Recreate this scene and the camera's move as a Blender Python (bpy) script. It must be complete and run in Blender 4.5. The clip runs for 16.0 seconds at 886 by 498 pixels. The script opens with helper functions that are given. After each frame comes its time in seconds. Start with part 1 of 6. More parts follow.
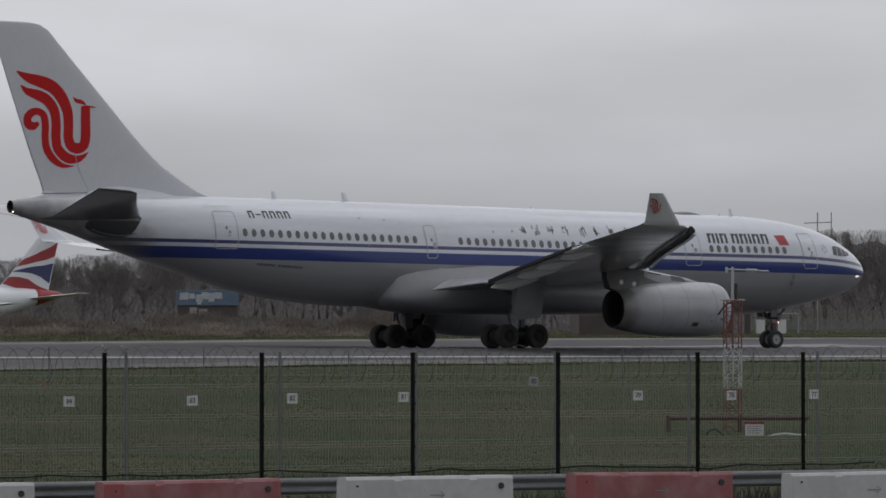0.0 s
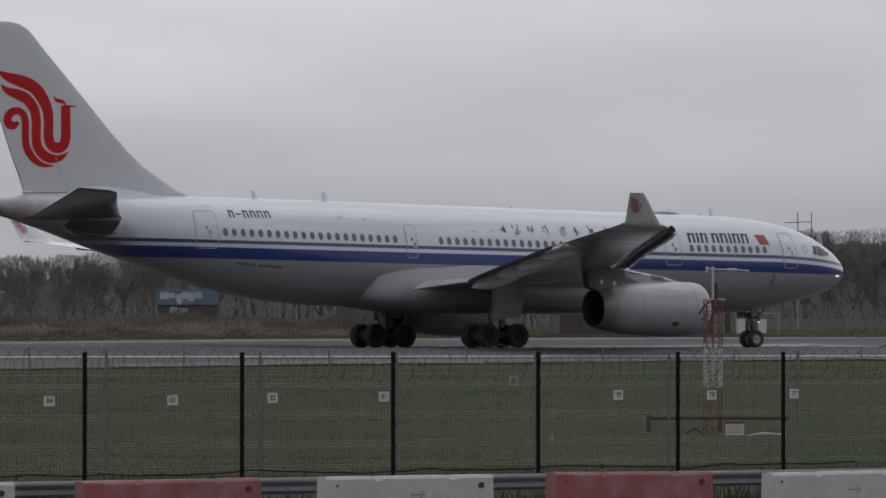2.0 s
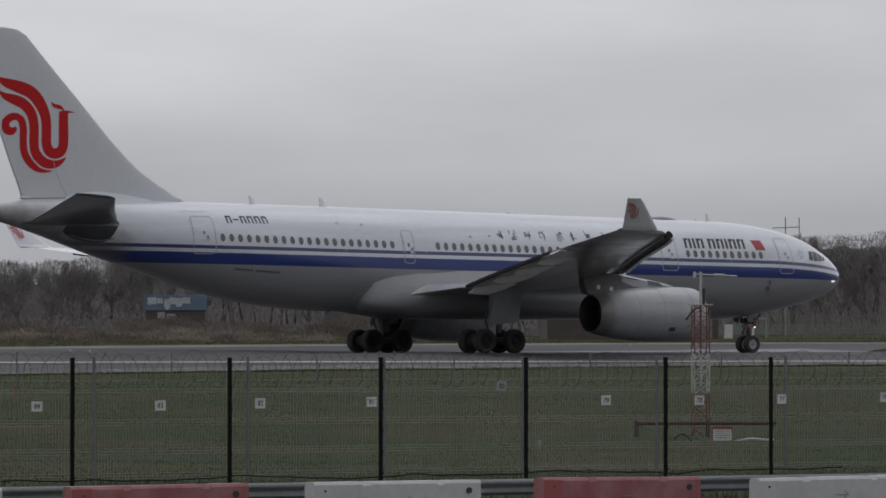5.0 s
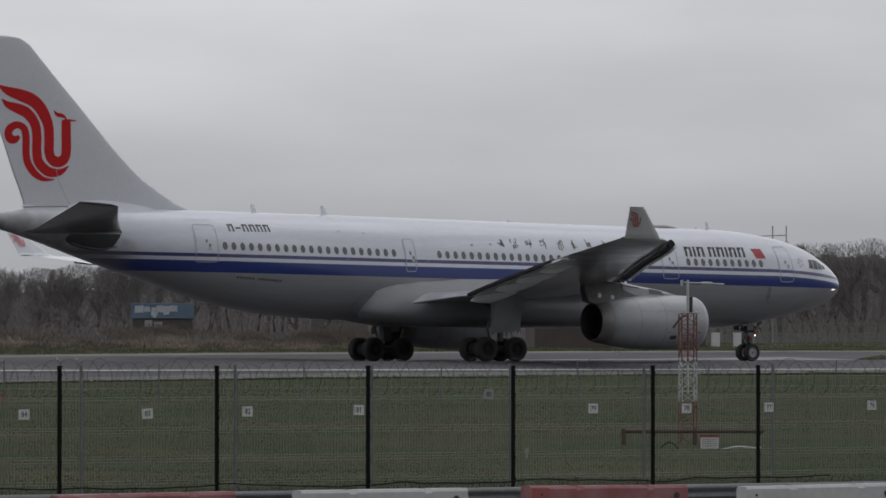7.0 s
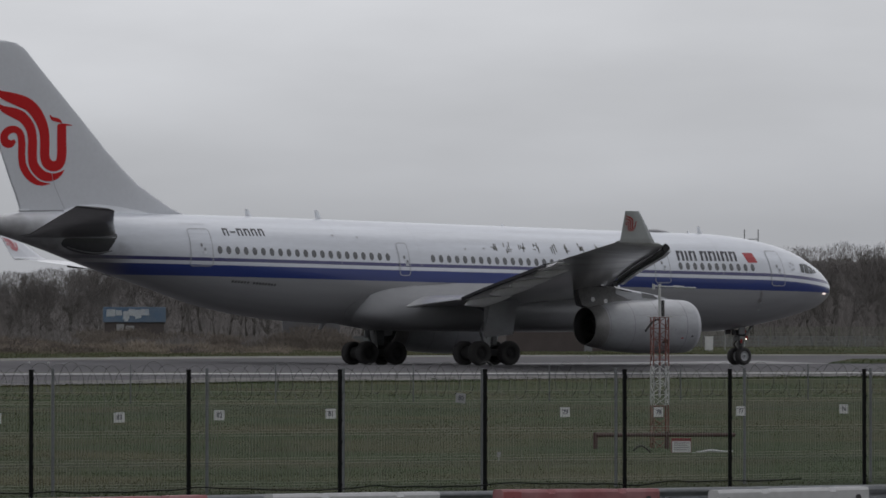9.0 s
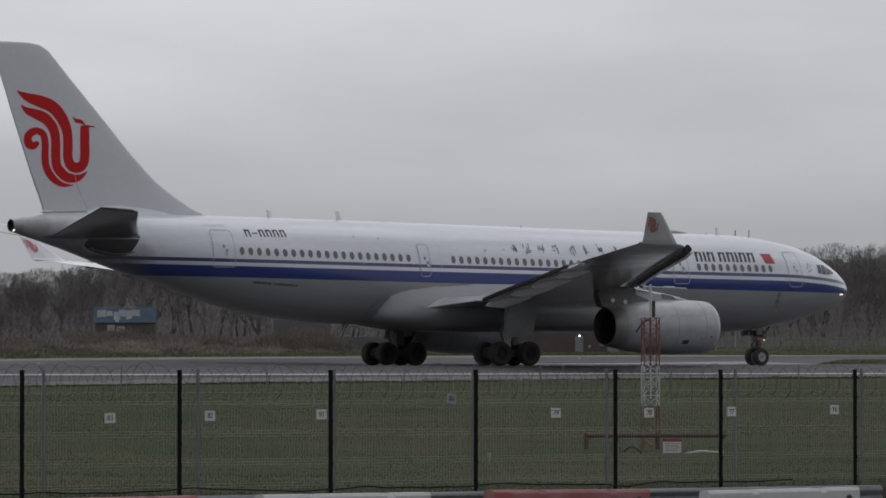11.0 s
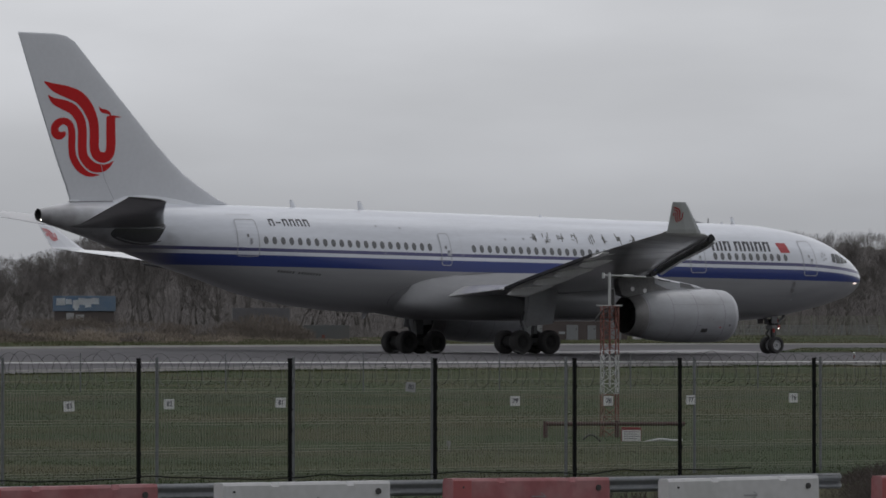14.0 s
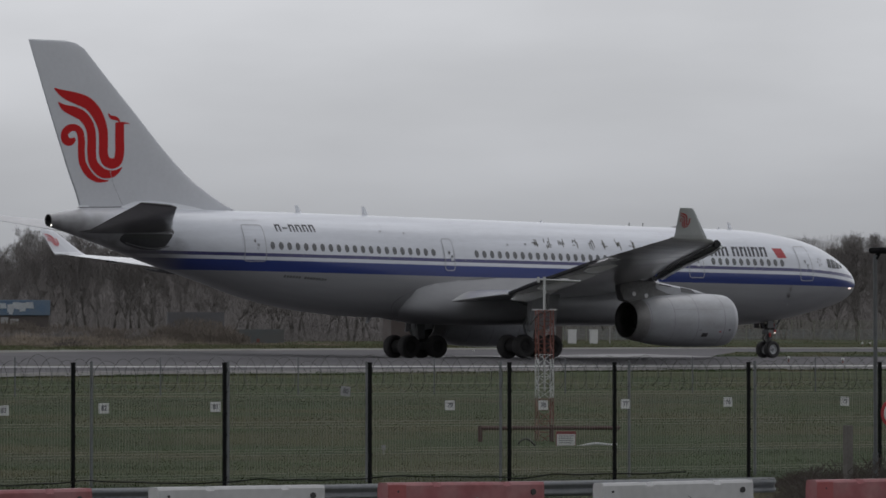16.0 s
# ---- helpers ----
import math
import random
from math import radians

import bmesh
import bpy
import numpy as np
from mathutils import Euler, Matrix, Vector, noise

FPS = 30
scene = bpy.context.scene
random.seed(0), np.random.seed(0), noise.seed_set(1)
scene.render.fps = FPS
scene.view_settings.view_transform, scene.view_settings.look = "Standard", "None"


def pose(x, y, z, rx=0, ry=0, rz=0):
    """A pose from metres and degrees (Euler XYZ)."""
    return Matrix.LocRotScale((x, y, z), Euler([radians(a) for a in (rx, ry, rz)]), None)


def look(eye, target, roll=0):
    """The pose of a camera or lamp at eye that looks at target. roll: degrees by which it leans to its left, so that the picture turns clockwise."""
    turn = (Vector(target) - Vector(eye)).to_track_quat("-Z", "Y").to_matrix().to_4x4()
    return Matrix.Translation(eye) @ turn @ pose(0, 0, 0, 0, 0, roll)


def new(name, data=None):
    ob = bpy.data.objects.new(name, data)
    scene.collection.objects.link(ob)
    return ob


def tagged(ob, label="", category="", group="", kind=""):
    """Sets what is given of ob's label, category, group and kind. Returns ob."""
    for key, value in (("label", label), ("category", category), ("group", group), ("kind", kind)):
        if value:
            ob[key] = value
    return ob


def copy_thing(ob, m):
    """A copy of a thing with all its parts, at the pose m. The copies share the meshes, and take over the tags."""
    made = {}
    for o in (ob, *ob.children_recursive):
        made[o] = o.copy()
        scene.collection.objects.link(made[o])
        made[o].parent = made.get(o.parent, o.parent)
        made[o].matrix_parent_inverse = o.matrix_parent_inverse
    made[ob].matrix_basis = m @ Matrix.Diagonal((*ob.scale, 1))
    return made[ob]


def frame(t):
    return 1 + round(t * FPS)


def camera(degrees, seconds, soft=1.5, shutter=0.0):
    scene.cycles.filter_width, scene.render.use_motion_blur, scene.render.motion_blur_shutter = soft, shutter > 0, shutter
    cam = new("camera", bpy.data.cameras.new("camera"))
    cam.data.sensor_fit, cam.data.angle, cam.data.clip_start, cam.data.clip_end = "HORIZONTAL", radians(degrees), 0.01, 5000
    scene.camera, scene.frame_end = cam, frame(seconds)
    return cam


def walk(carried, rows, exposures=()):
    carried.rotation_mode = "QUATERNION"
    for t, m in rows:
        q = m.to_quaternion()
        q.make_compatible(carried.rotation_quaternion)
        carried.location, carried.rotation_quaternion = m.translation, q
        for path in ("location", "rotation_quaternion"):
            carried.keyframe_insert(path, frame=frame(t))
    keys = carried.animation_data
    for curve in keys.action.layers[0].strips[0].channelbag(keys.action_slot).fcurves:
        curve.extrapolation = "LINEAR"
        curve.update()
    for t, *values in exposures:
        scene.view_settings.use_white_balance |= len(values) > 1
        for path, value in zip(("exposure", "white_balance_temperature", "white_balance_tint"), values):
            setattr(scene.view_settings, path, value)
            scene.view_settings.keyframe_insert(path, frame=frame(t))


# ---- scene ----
# Camera on a tripod beside the perimeter road, panning after a taxiing airliner.
# World: x to the right, y away from the camera, z = 0 on the runway under the airliner.
EYE_Z = 0.25
HEADING = 35.15                      # of runway, fences and airliner, degrees left of +x
CH, SH = math.cos(radians(HEADING)), math.sin(radians(HEADING))

cam = camera(9.638, 16.0, soft=1.65)
PAN = [(0, 0.0002, 1.0202), (0.5, 0.0291, 1.0295), (1, 0.1036, 1.0332), (1.5, 0.1747, 1.0184), (2, 0.215, 1.0153),
       (2.5, 0.234, 1.0459), (3, 0.23, 1.071), (3.5, 0.2505, 1.0726), (4, 0.3118, 1.0494), (6.5, 0.3862, 1.1436),
       (7, 0.488, 1.1624), (7.5, 0.5992, 1.1795), (8, 0.693, 1.1623), (8.5, 0.7853, 1.1758), (9, 0.7945, 1.2033),
       (9.5, 0.7666, 1.2143), (12, 0.9644, 1.2074), (12.5, 0.9193, 1.2028), (13, 1.0277, 1.1651), (13.5, 1.2612, 1.1065),
       (14, 1.339, 1.0825), (14.5, 1.3478, 1.0849), (15, 1.4973, 1.1044), (15.5, 1.7634, 1.1285), (16, 2.0496, 1.1288)]
walk(cam, [(t, pose(0, 0, EYE_Z, 90 + tilt, 0, -turn) @ pose(0, 0, 0, 0, 0, 0.025)) for t, turn, tilt in PAN],
     exposures=[(0, 0.0), (16, 0.0)])

# ---- light: a closed, bright overcast sky and a weak, very soft sun behind the cloud ----
world = bpy.data.worlds.new("overcast_sky")
scene.world = world
world.use_nodes = True
wn, wl = world.node_tree.nodes, world.node_tree.links
wn.clear()
w_out, w_bg = wn.new("ShaderNodeOutputWorld"), wn.new("ShaderNodeBackground")
w_sky = wn.new("ShaderNodeTexSky")
w_sky.sky_type, w_sky.sun_disc = "NISHITA", False
w_sky.sun_elevation, w_sky.sun_rotation = radians(70), radians(10)
w_skys = wn.new("ShaderNodeVectorMath"); w_skys.operation = "SCALE"; w_skys.inputs["Scale"].default_value = 0.05
wl.new(w_sky.outputs[0], w_skys.inputs[0])
w_tc, w_sep = wn.new("ShaderNodeTexCoord"), wn.new("ShaderNodeSeparateXYZ")
wl.new(w_tc.outputs["Generated"], w_sep.inputs[0])
w_ramp = wn.new("ShaderNodeValToRGB")           # cloud brightness by height over the horizon
el = w_ramp.color_ramp.elements
el[0].position, el[0].color = 0.0, (0.350, 0.3585, 0.386, 1)
el[1].position, el[1].color = 1.0, (0.875, 0.884, 0.943, 1)
for p, c in ((0.022, (0.400, 0.4120, 0.443, 1)), (0.045, (0.530, 0.541, 0.572, 1)), (0.08, (0.703, 0.712, 0.745, 1)), (0.35, (0.765, 0.773, 0.817, 1))):
    e = el.new(p); e.color = c
wl.new(w_sep.outputs["Z"], w_ramp.inputs[0])
w_map = wn.new("ShaderNodeMapping"); w_map.inputs["Scale"].default_value = (7, 7, 34)
wl.new(w_tc.outputs["Generated"], w_map.inputs[0])
w_noi = wn.new("ShaderNodeTexNoise"); w_noi.inputs["Scale"].default_value = 1.0; w_noi.inputs["Detail"].default_value = 4
w_noi.inputs["Roughness"].default_value = 0.45
wl.new(w_map.outputs[0], w_noi.inputs["Vector"])
w_mr = wn.new("ShaderNodeMapRange")
w_mr.inputs["From Min"].default_value, w_mr.inputs["From Max"].default_value = 0.3, 0.7
w_mr.inputs["To Min"].default_value, w_mr.inputs["To Max"].default_value = 0.90, 1.10
wl.new(w_noi.outputs[0], w_mr.inputs["Value"])
w_mul = wn.new("ShaderNodeVectorMath"); w_mul.operation = "SCALE"
w_side = wn.new("ShaderNodeMapRange")            # the cloud is thinner, and brighter, on the sun's side
w_side.interpolation_type = "SMOOTHSTEP"
w_side.inputs["From Min"].default_value, w_side.inputs["From Max"].default_value = -0.9, 0.75
w_side.inputs["To Min"].default_value, w_side.inputs["To Max"].default_value = 0.64, 1.0
wl.new(w_sep.outputs["Y"], w_side.inputs["Value"])
w_both = wn.new("ShaderNodeMath"); w_both.operation = "MULTIPLY"
w_map2 = wn.new("ShaderNodeMapping"); w_map2.inputs["Scale"].default_value = (22, 22, 70)
wl.new(w_tc.outputs["Generated"], w_map2.inputs[0])
w_noi2 = wn.new("ShaderNodeTexNoise"); w_noi2.inputs["Scale"].default_value = 1.0; w_noi2.inputs["Detail"].default_value = 5
wl.new(w_map2.outputs[0], w_noi2.inputs["Vector"])
w_mr2 = wn.new("ShaderNodeMapRange")
w_mr2.inputs["From Min"].default_value, w_mr2.inputs["From Max"].default_value = 0.3, 0.7
w_mr2.inputs["To Min"].default_value, w_mr2.inputs["To Max"].default_value = 0.965, 1.035
wl.new(w_noi2.outputs[0], w_mr2.inputs["Value"])
w_cl = wn.new("ShaderNodeMath"); w_cl.operation = "MULTIPLY"
wl.new(w_mr.outputs[0], w_cl.inputs[0]); wl.new(w_mr2.outputs[0], w_cl.inputs[1])
wl.new(w_cl.outputs[0], w_both.inputs[0]); wl.new(w_side.outputs[0], w_both.inputs[1])
wl.new(w_ramp.outputs[0], w_mul.inputs[0]); wl.new(w_both.outputs[0], w_mul.inputs["Scale"])
w_mix = wn.new("ShaderNodeMix"); w_mix.data_type = "RGBA"; w_mix.inputs["Factor"].default_value = 0.93
wl.new(w_skys.outputs[0], w_mix.inputs["A"]); wl.new(w_mul.outputs[0], w_mix.inputs["B"])
wl.new(w_mix.outputs["Result"], w_bg.inputs["Color"])
w_bg.inputs["Strength"].default_value = 1.0
wl.new(w_bg.outputs[0], w_out.inputs[0])

sun = new("sun", bpy.data.lights.new("sun", "SUN"))
sun.data.energy, sun.data.angle, sun.data.color = 0.3, radians(50), (1.0, 0.97, 0.93)
sun.matrix_world = look((10, 25, 80), (0, 0, 0))


# ---- materials ----
def rgba(c):
    return (c[0], c[1], c[2], 1.0)


def mat(name, color, rough=0.6, metal=0.0, vary=0.12, scale=2.0, fine=30.0, bump=0.0, island=0.0, obj=0.0, coat=0.0,
        spec=0.5, second=None, second_scale=0.3, second_amt=0.5, alpha=None, stretch=(1, 1, 1)):
    """A procedural surface: base colour broken up at two scales, optional second tone in patches, fine relief."""
    m = bpy.data.materials.new(name)
    m.use_nodes = True
    n, l = m.node_tree.nodes, m.node_tree.links
    b = n["Principled BSDF"]
    tc, mp = n.new("ShaderNodeTexCoord"), n.new("ShaderNodeMapping")
    mp.inputs["Scale"].default_value = stretch
    l.new(tc.outputs["Object"], mp.inputs[0])
    n1, n2 = n.new("ShaderNodeTexNoise"), n.new("ShaderNodeTexNoise")
    for q, s in ((n1, scale), (n2, fine)):
        q.inputs["Scale"].default_value, q.inputs["Detail"].default_value = s, 5
        l.new(mp.outputs[0], q.inputs["Vector"])
    add = n.new("ShaderNodeMath"); add.operation = "ADD"
    l.new(n1.outputs[0], add.inputs[0]); l.new(n2.outputs[0], add.inputs[1])
    mr = n.new("ShaderNodeMapRange")
    mr.inputs["From Min"].default_value, mr.inputs["From Max"].default_value = 0.6, 1.4
    mr.inputs["To Min"].default_value, mr.inputs["To Max"].default_value = 1 - vary, 1 + vary
    l.new(add.outputs[0], mr.inputs["Value"])
    val = mr.outputs[0]
    if island or obj:
        src = n.new("ShaderNodeNewGeometry").outputs["Random Per Island"] if island else n.new("ShaderNodeObjectInfo").outputs["Random"]
        r2 = n.new("ShaderNodeMapRange")
        a = island or obj
        r2.inputs["To Min"].default_value, r2.inputs["To Max"].default_value = 1 - a, 1 + a
        l.new(src, r2.inputs["Value"])
        mm = n.new("ShaderNodeMath"); mm.operation = "MULTIPLY"
        l.new(val, mm.inputs[0]); l.new(r2.outputs[0], mm.inputs[1])
        val = mm.outputs[0]
    base = n.new("ShaderNodeRGB"); base.outputs[0].default_value = rgba(color)
    col = base.outputs[0]
    if second:
        n3 = n.new("ShaderNodeTexNoise")
        n3.inputs["Scale"].default_value, n3.inputs["Detail"].default_value = second_scale, 6
        l.new(mp.outputs[0], n3.inputs["Vector"])
        r3 = n.new("ShaderNodeMapRange")
        r3.inputs["From Min"].default_value, r3.inputs["From Max"].default_value = 0.44, 0.62
        r3.inputs["To Max"].default_value = second_amt
        l.new(n3.outputs[0], r3.inputs["Value"])
        mx = n.new("ShaderNodeMix"); mx.data_type = "RGBA"
        mx.inputs["B"].default_value = rgba(second)
        l.new(r3.outputs[0], mx.inputs["Factor"]); l.new(col, mx.inputs["A"])
        col = mx.outputs["Result"]
    sc = n.new("ShaderNodeVectorMath"); sc.operation = "SCALE"
    l.new(col, sc.inputs[0]); l.new(val, sc.inputs["Scale"])
    l.new(sc.outputs[0], b.inputs["Base Color"])
    b.inputs["Roughness"].default_value, b.inputs["Metallic"].default_value = rough, metal
    b.inputs["Specular IOR Level"].default_value = spec
    b.inputs["Coat Weight"].default_value = coat
    b.inputs["Coat Roughness"].default_value = 0.12
    if bump:
        bp = n.new("ShaderNodeBump"); bp.inputs["Strength"].default_value, bp.inputs["Distance"].default_value = 0.6, bump
        l.new(n2.outputs[0], bp.inputs["Height"]); l.new(bp.outputs[0], b.inputs["Normal"])
    return m


def glow(name, color, strength):
    m = bpy.data.materials.new(name)
    m.use_nodes = True
    b = m.node_tree.nodes["Principled BSDF"]
    b.inputs["Base Color"].default_value = rgba(color)
    b.inputs["Emission Color"].default_value, b.inputs["Emission Strength"].default_value = rgba(color), strength
    return m


def livery(name):
    """Fuselage paint: white above, a thin dark line and a broad blue band, grey below, with faint streaks of dirt."""
    m = mat(name, (0.610, 0.635, 0.680), 0.28, 0, 0.07, 0.5, 7.0, coat=0.35, stretch=(0.25, 1, 1))
    n, l = m.node_tree.nodes, m.node_tree.links
    b = n["Principled BSDF"]
    white = b.inputs["Base Color"].links[0].from_socket
    tc, sp = n.new("ShaderNodeTexCoord"), n.new("ShaderNodeSeparateXYZ")
    l.new(tc.outputs["Object"], sp.inputs[0])

    def op(kind, a, b2):
        q = n.new("ShaderNodeMath"); q.operation = kind
        for i, v in enumerate((a, b2)):
            if isinstance(v, (int, float)):
                q.inputs[i].default_value = v
            else:
                l.new(v, q.inputs[i])
        return q.outputs[0]
    xa = op("SUBTRACT", 28.85, sp.outputs["X"])
    z = sp.outputs["Z"]
    dip = op("POWER", op("MAXIMUM", op("SUBTRACT", 7.5, xa), 0.0), 2.0)
    dip = op("MULTIPLY", dip, 0.0072)
    lift = op("ADD", op("MULTIPLY", op("MINIMUM", xa, 33.0), 0.011), op("MULTIPLY", op("MAXIMUM", op("SUBTRACT", xa, 33.0), 0.0), 0.0142))
    line = op("ADD", op("SUBTRACT", z, lift), dip)               # height with the stripes' slope and nose dip taken off
    flat = op("SUBTRACT", z, lift)
    col = white

    def over(mask, colour, under):
        mx = n.new("ShaderNodeMix"); mx.data_type = "RGBA"
        l.new(mask, mx.inputs["Factor"]); l.new(under, mx.inputs["A"])
        mx.inputs["B"].default_value = rgba(colour)
        return mx.outputs["Result"]

    def both(a, b3):
        return op("MULTIPLY", a, b3)
    dark = both(op("LESS_THAN", line, 5.15), op("GREATER_THAN", line, 4.965))
    blue = both(op("LESS_THAN", line, 4.765), op("GREATER_THAN", flat, 4.155))
    grey = op("LESS_THAN", flat, 4.155)
    col = over(grey, (0.285, 0.289, 0.298), col)
    col = over(blue, (0.022, 0.042, 0.19), col)
    col = over(dark, (0.05, 0.05, 0.15), col)
    col = over(op("LESS_THAN", xa, 0.36), (0.56, 0.56, 0.58), col)      # bare tip of the nose cone
    # grime left by the tail exhaust, ragged
    gn = n.new("ShaderNodeTexNoise"); gn.inputs["Scale"].default_value, gn.inputs["Detail"].default_value = 0.9, 6
    l.new(tc.outputs["Object"], gn.inputs["Vector"])
    gm = n.new("ShaderNodeMapRange")
    gm.inputs["From Min"].default_value, gm.inputs["From Max"].default_value, gm.inputs["To Max"].default_value = 50.5, 56.0, 0.65
    l.new(op("ADD", xa, op("MULTIPLY", op("SUBTRACT", gn.outputs[0], 0.5), 7.0)), gm.inputs["Value"])
    col = over(gm.outputs[0], (0.39, 0.38, 0.375), col)
    # oily soot and painted underside shade, low on the tail cone, behind the tailplanes
    sn = n.new("ShaderNodeTexNoise"); sn.inputs["Scale"].default_value, sn.inputs["Detail"].default_value = 1.3, 6
    l.new(tc.outputs["Object"], sn.inputs["Vector"])
    reach = op("ADD", op("MULTIPLY", op("SUBTRACT", xa, 50.2), 0.30), op("MULTIPLY", op("SUBTRACT", 6.75, z), 1.1))
    reach = op("ADD", reach, op("MULTIPLY", op("SUBTRACT", sn.outputs[0], 0.5), 1.8))
    reach = op("MINIMUM", reach, op("SUBTRACT", xa, 48.9))
    sm = n.new("ShaderNodeMapRange")
    sm.inputs["From Min"].default_value, sm.inputs["From Max"].default_value, sm.inputs["To Max"].default_value = 0.4, 2.0, 0.86
    l.new(reach, sm.inputs["Value"])
    col = over(sm.outputs[0], (0.13, 0.125, 0.12), col)
    # grime streaks run aft along the belly
    mp, no = n.new("ShaderNodeMapping"), n.new("ShaderNodeTexNoise")
    mp.inputs["Scale"].default_value = (0.12, 1.6, 1.6)
    l.new(tc.outputs["Object"], mp.inputs[0]); l.new(mp.outputs[0], no.inputs["Vector"])
    no.inputs["Scale"].default_value, no.inputs["Detail"].default_value = 1.0, 6
    mr = n.new("ShaderNodeMapRange")
    mr.inputs["From Min"].default_value, mr.inputs["From Max"].default_value = 0.3, 0.7
    mr.inputs["To Min"].default_value, mr.inputs["To Max"].default_value = 0.86, 1.04
    l.new(no.outputs[0], mr.inputs["Value"])
    sc = n.new("ShaderNodeVectorMath"); sc.operation = "SCALE"
    l.new(col, sc.inputs[0]); l.new(mr.outputs[0], sc.inputs["Scale"])
    l.new(sc.outputs[0], b.inputs["Base Color"])
    return m


def shadowy(m, shade_from, shade_to, colour):
    """Shade painted into the inner wing's colour: ragged, deepening from the outer span towards the engine."""
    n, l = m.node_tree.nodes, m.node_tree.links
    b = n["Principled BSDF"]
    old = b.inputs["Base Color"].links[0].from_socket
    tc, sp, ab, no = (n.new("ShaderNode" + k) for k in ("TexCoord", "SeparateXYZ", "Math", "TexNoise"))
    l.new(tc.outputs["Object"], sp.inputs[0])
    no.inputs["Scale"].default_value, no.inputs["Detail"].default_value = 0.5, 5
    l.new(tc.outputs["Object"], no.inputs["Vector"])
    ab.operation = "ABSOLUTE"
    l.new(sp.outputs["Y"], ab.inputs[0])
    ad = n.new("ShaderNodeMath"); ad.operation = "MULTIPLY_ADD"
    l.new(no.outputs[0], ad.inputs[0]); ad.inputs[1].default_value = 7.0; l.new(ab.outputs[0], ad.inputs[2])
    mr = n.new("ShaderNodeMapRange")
    mr.inputs["From Min"].default_value, mr.inputs["From Max"].default_value = shade_from + 3.5, shade_to + 3.5
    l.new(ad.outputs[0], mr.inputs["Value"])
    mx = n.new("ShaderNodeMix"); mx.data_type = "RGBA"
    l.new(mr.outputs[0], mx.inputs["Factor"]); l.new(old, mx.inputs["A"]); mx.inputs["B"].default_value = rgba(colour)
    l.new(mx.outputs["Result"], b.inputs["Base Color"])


M_GRASS = mat("winter_grass", (0.0295, 0.0425, 0.0150), 0.95, 0, 0.3, 0.22, 1.6, 0.01, spec=0.1, second=(0.080, 0.065, 0.037), second_scale=0.16, second_amt=0.5)
M_BLADE = mat("grass_blades", (0.0390, 0.0565, 0.0200), 0.95, 0, 0.2, 0.15, 1.2, island=0.05, spec=0.05, second=(0.106, 0.086, 0.050), second_scale=0.16, second_amt=0.55)
# paler grass for the far side, light haze put into the colour
M_FARGRASS = mat("hazed_far_grass", (0.098, 0.108, 0.060), 0.95, 0, 0.25, 0.12, 0.8, island=0.2, spec=0.05, second=(0.15, 0.135, 0.085), second_scale=0.10, second_amt=0.8)
M_STRAW = mat("dry_grass", (0.235, 0.200, 0.160), 0.95, 0, 0.28, 0.12, 0.5, island=0.08, spec=0.05, second=(0.098, 0.086, 0.080), second_scale=0.10, second_amt=0.95)
M_TWIG = mat("bare_twigs", (0.168, 0.156, 0.150), 0.95, 0, 0.10, 0.06, 0.5, island=0.03, spec=0.05)
M_BARK = mat("bark", (0.150, 0.138, 0.129), 0.95, 0, 0.2, 1.0, 8.0, 0.02, spec=0.05)
M_ASPH = mat("runway_asphalt", (0.092, 0.089, 0.094), 0.85, 0, 0.22, 0.06, 1.5, 0.004, spec=0.12, second=(0.064, 0.062, 0.066), second_scale=0.05, second_amt=0.6)
M_CONC = mat("pale_concrete", (0.165, 0.160, 0.157), 0.9, 0, 0.4, 0.8, 3.0, 0.004, spec=0.15, second=(0.075, 0.075, 0.066), second_scale=1.3, second_amt=0.85)
M_DULLRED = mat("dull_red_sign_paint", (0.20, 0.022, 0.03), 0.6, 0, 0.15, 3.0, 20.0)
M_DOORGREY = mat("dull_grey_door_paint", (0.20, 0.205, 0.21), 0.6, 0, 0.12, 0.8, 12.0)
# tail red and blue weakened: distance haze is put into the paint
M_FARRED = mat("hazed_red_tail_paint", (0.34, 0.045, 0.05), 0.45, 0, 0.08, 1.0, 8.0)
M_FARBLUE = mat("hazed_blue_tail_paint", (0.05, 0.06, 0.15), 0.4, 0, 0.08, 1.0, 8.0)
M_PALECONC = mat("pale_far_concrete", (0.19, 0.188, 0.176), 0.9, 0, 0.3, 0.3, 2.0, 0.004, spec=0.15, second=(0.10, 0.105, 0.075), second_scale=0.5, second_amt=0.6)
M_WEDGE = mat("worn_white_concrete", (0.27, 0.268, 0.266), 0.85, 0, 0.3, 0.35, 2.5, spec=0.2, second=(0.15, 0.148, 0.145), second_scale=0.45, second_amt=0.75)
M_NUMBER = mat("faded_number_paint", (0.075, 0.075, 0.09), 0.5, 0, 0.1, 3.0, 20.0)
M_LINE = mat("worn_white_paint", (0.46, 0.46, 0.45), 0.7, 0, 0.2, 0.5, 6.0)
M_LIV = livery("airliner_livery")
M_WHITE = mat("white_gloss_paint", (0.75, 0.77, 0.80), 0.3, 0, 0.05, 0.5, 6.0, coat=0.3)
M_FINGREY = mat("pale_grey_gloss_paint", (0.60, 0.615, 0.645), 0.3, 0, 0.05, 0.4, 5.0, coat=0.3)
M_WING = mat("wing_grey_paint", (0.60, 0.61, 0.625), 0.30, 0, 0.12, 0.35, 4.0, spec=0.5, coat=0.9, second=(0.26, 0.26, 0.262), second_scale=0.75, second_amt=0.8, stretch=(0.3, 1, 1))
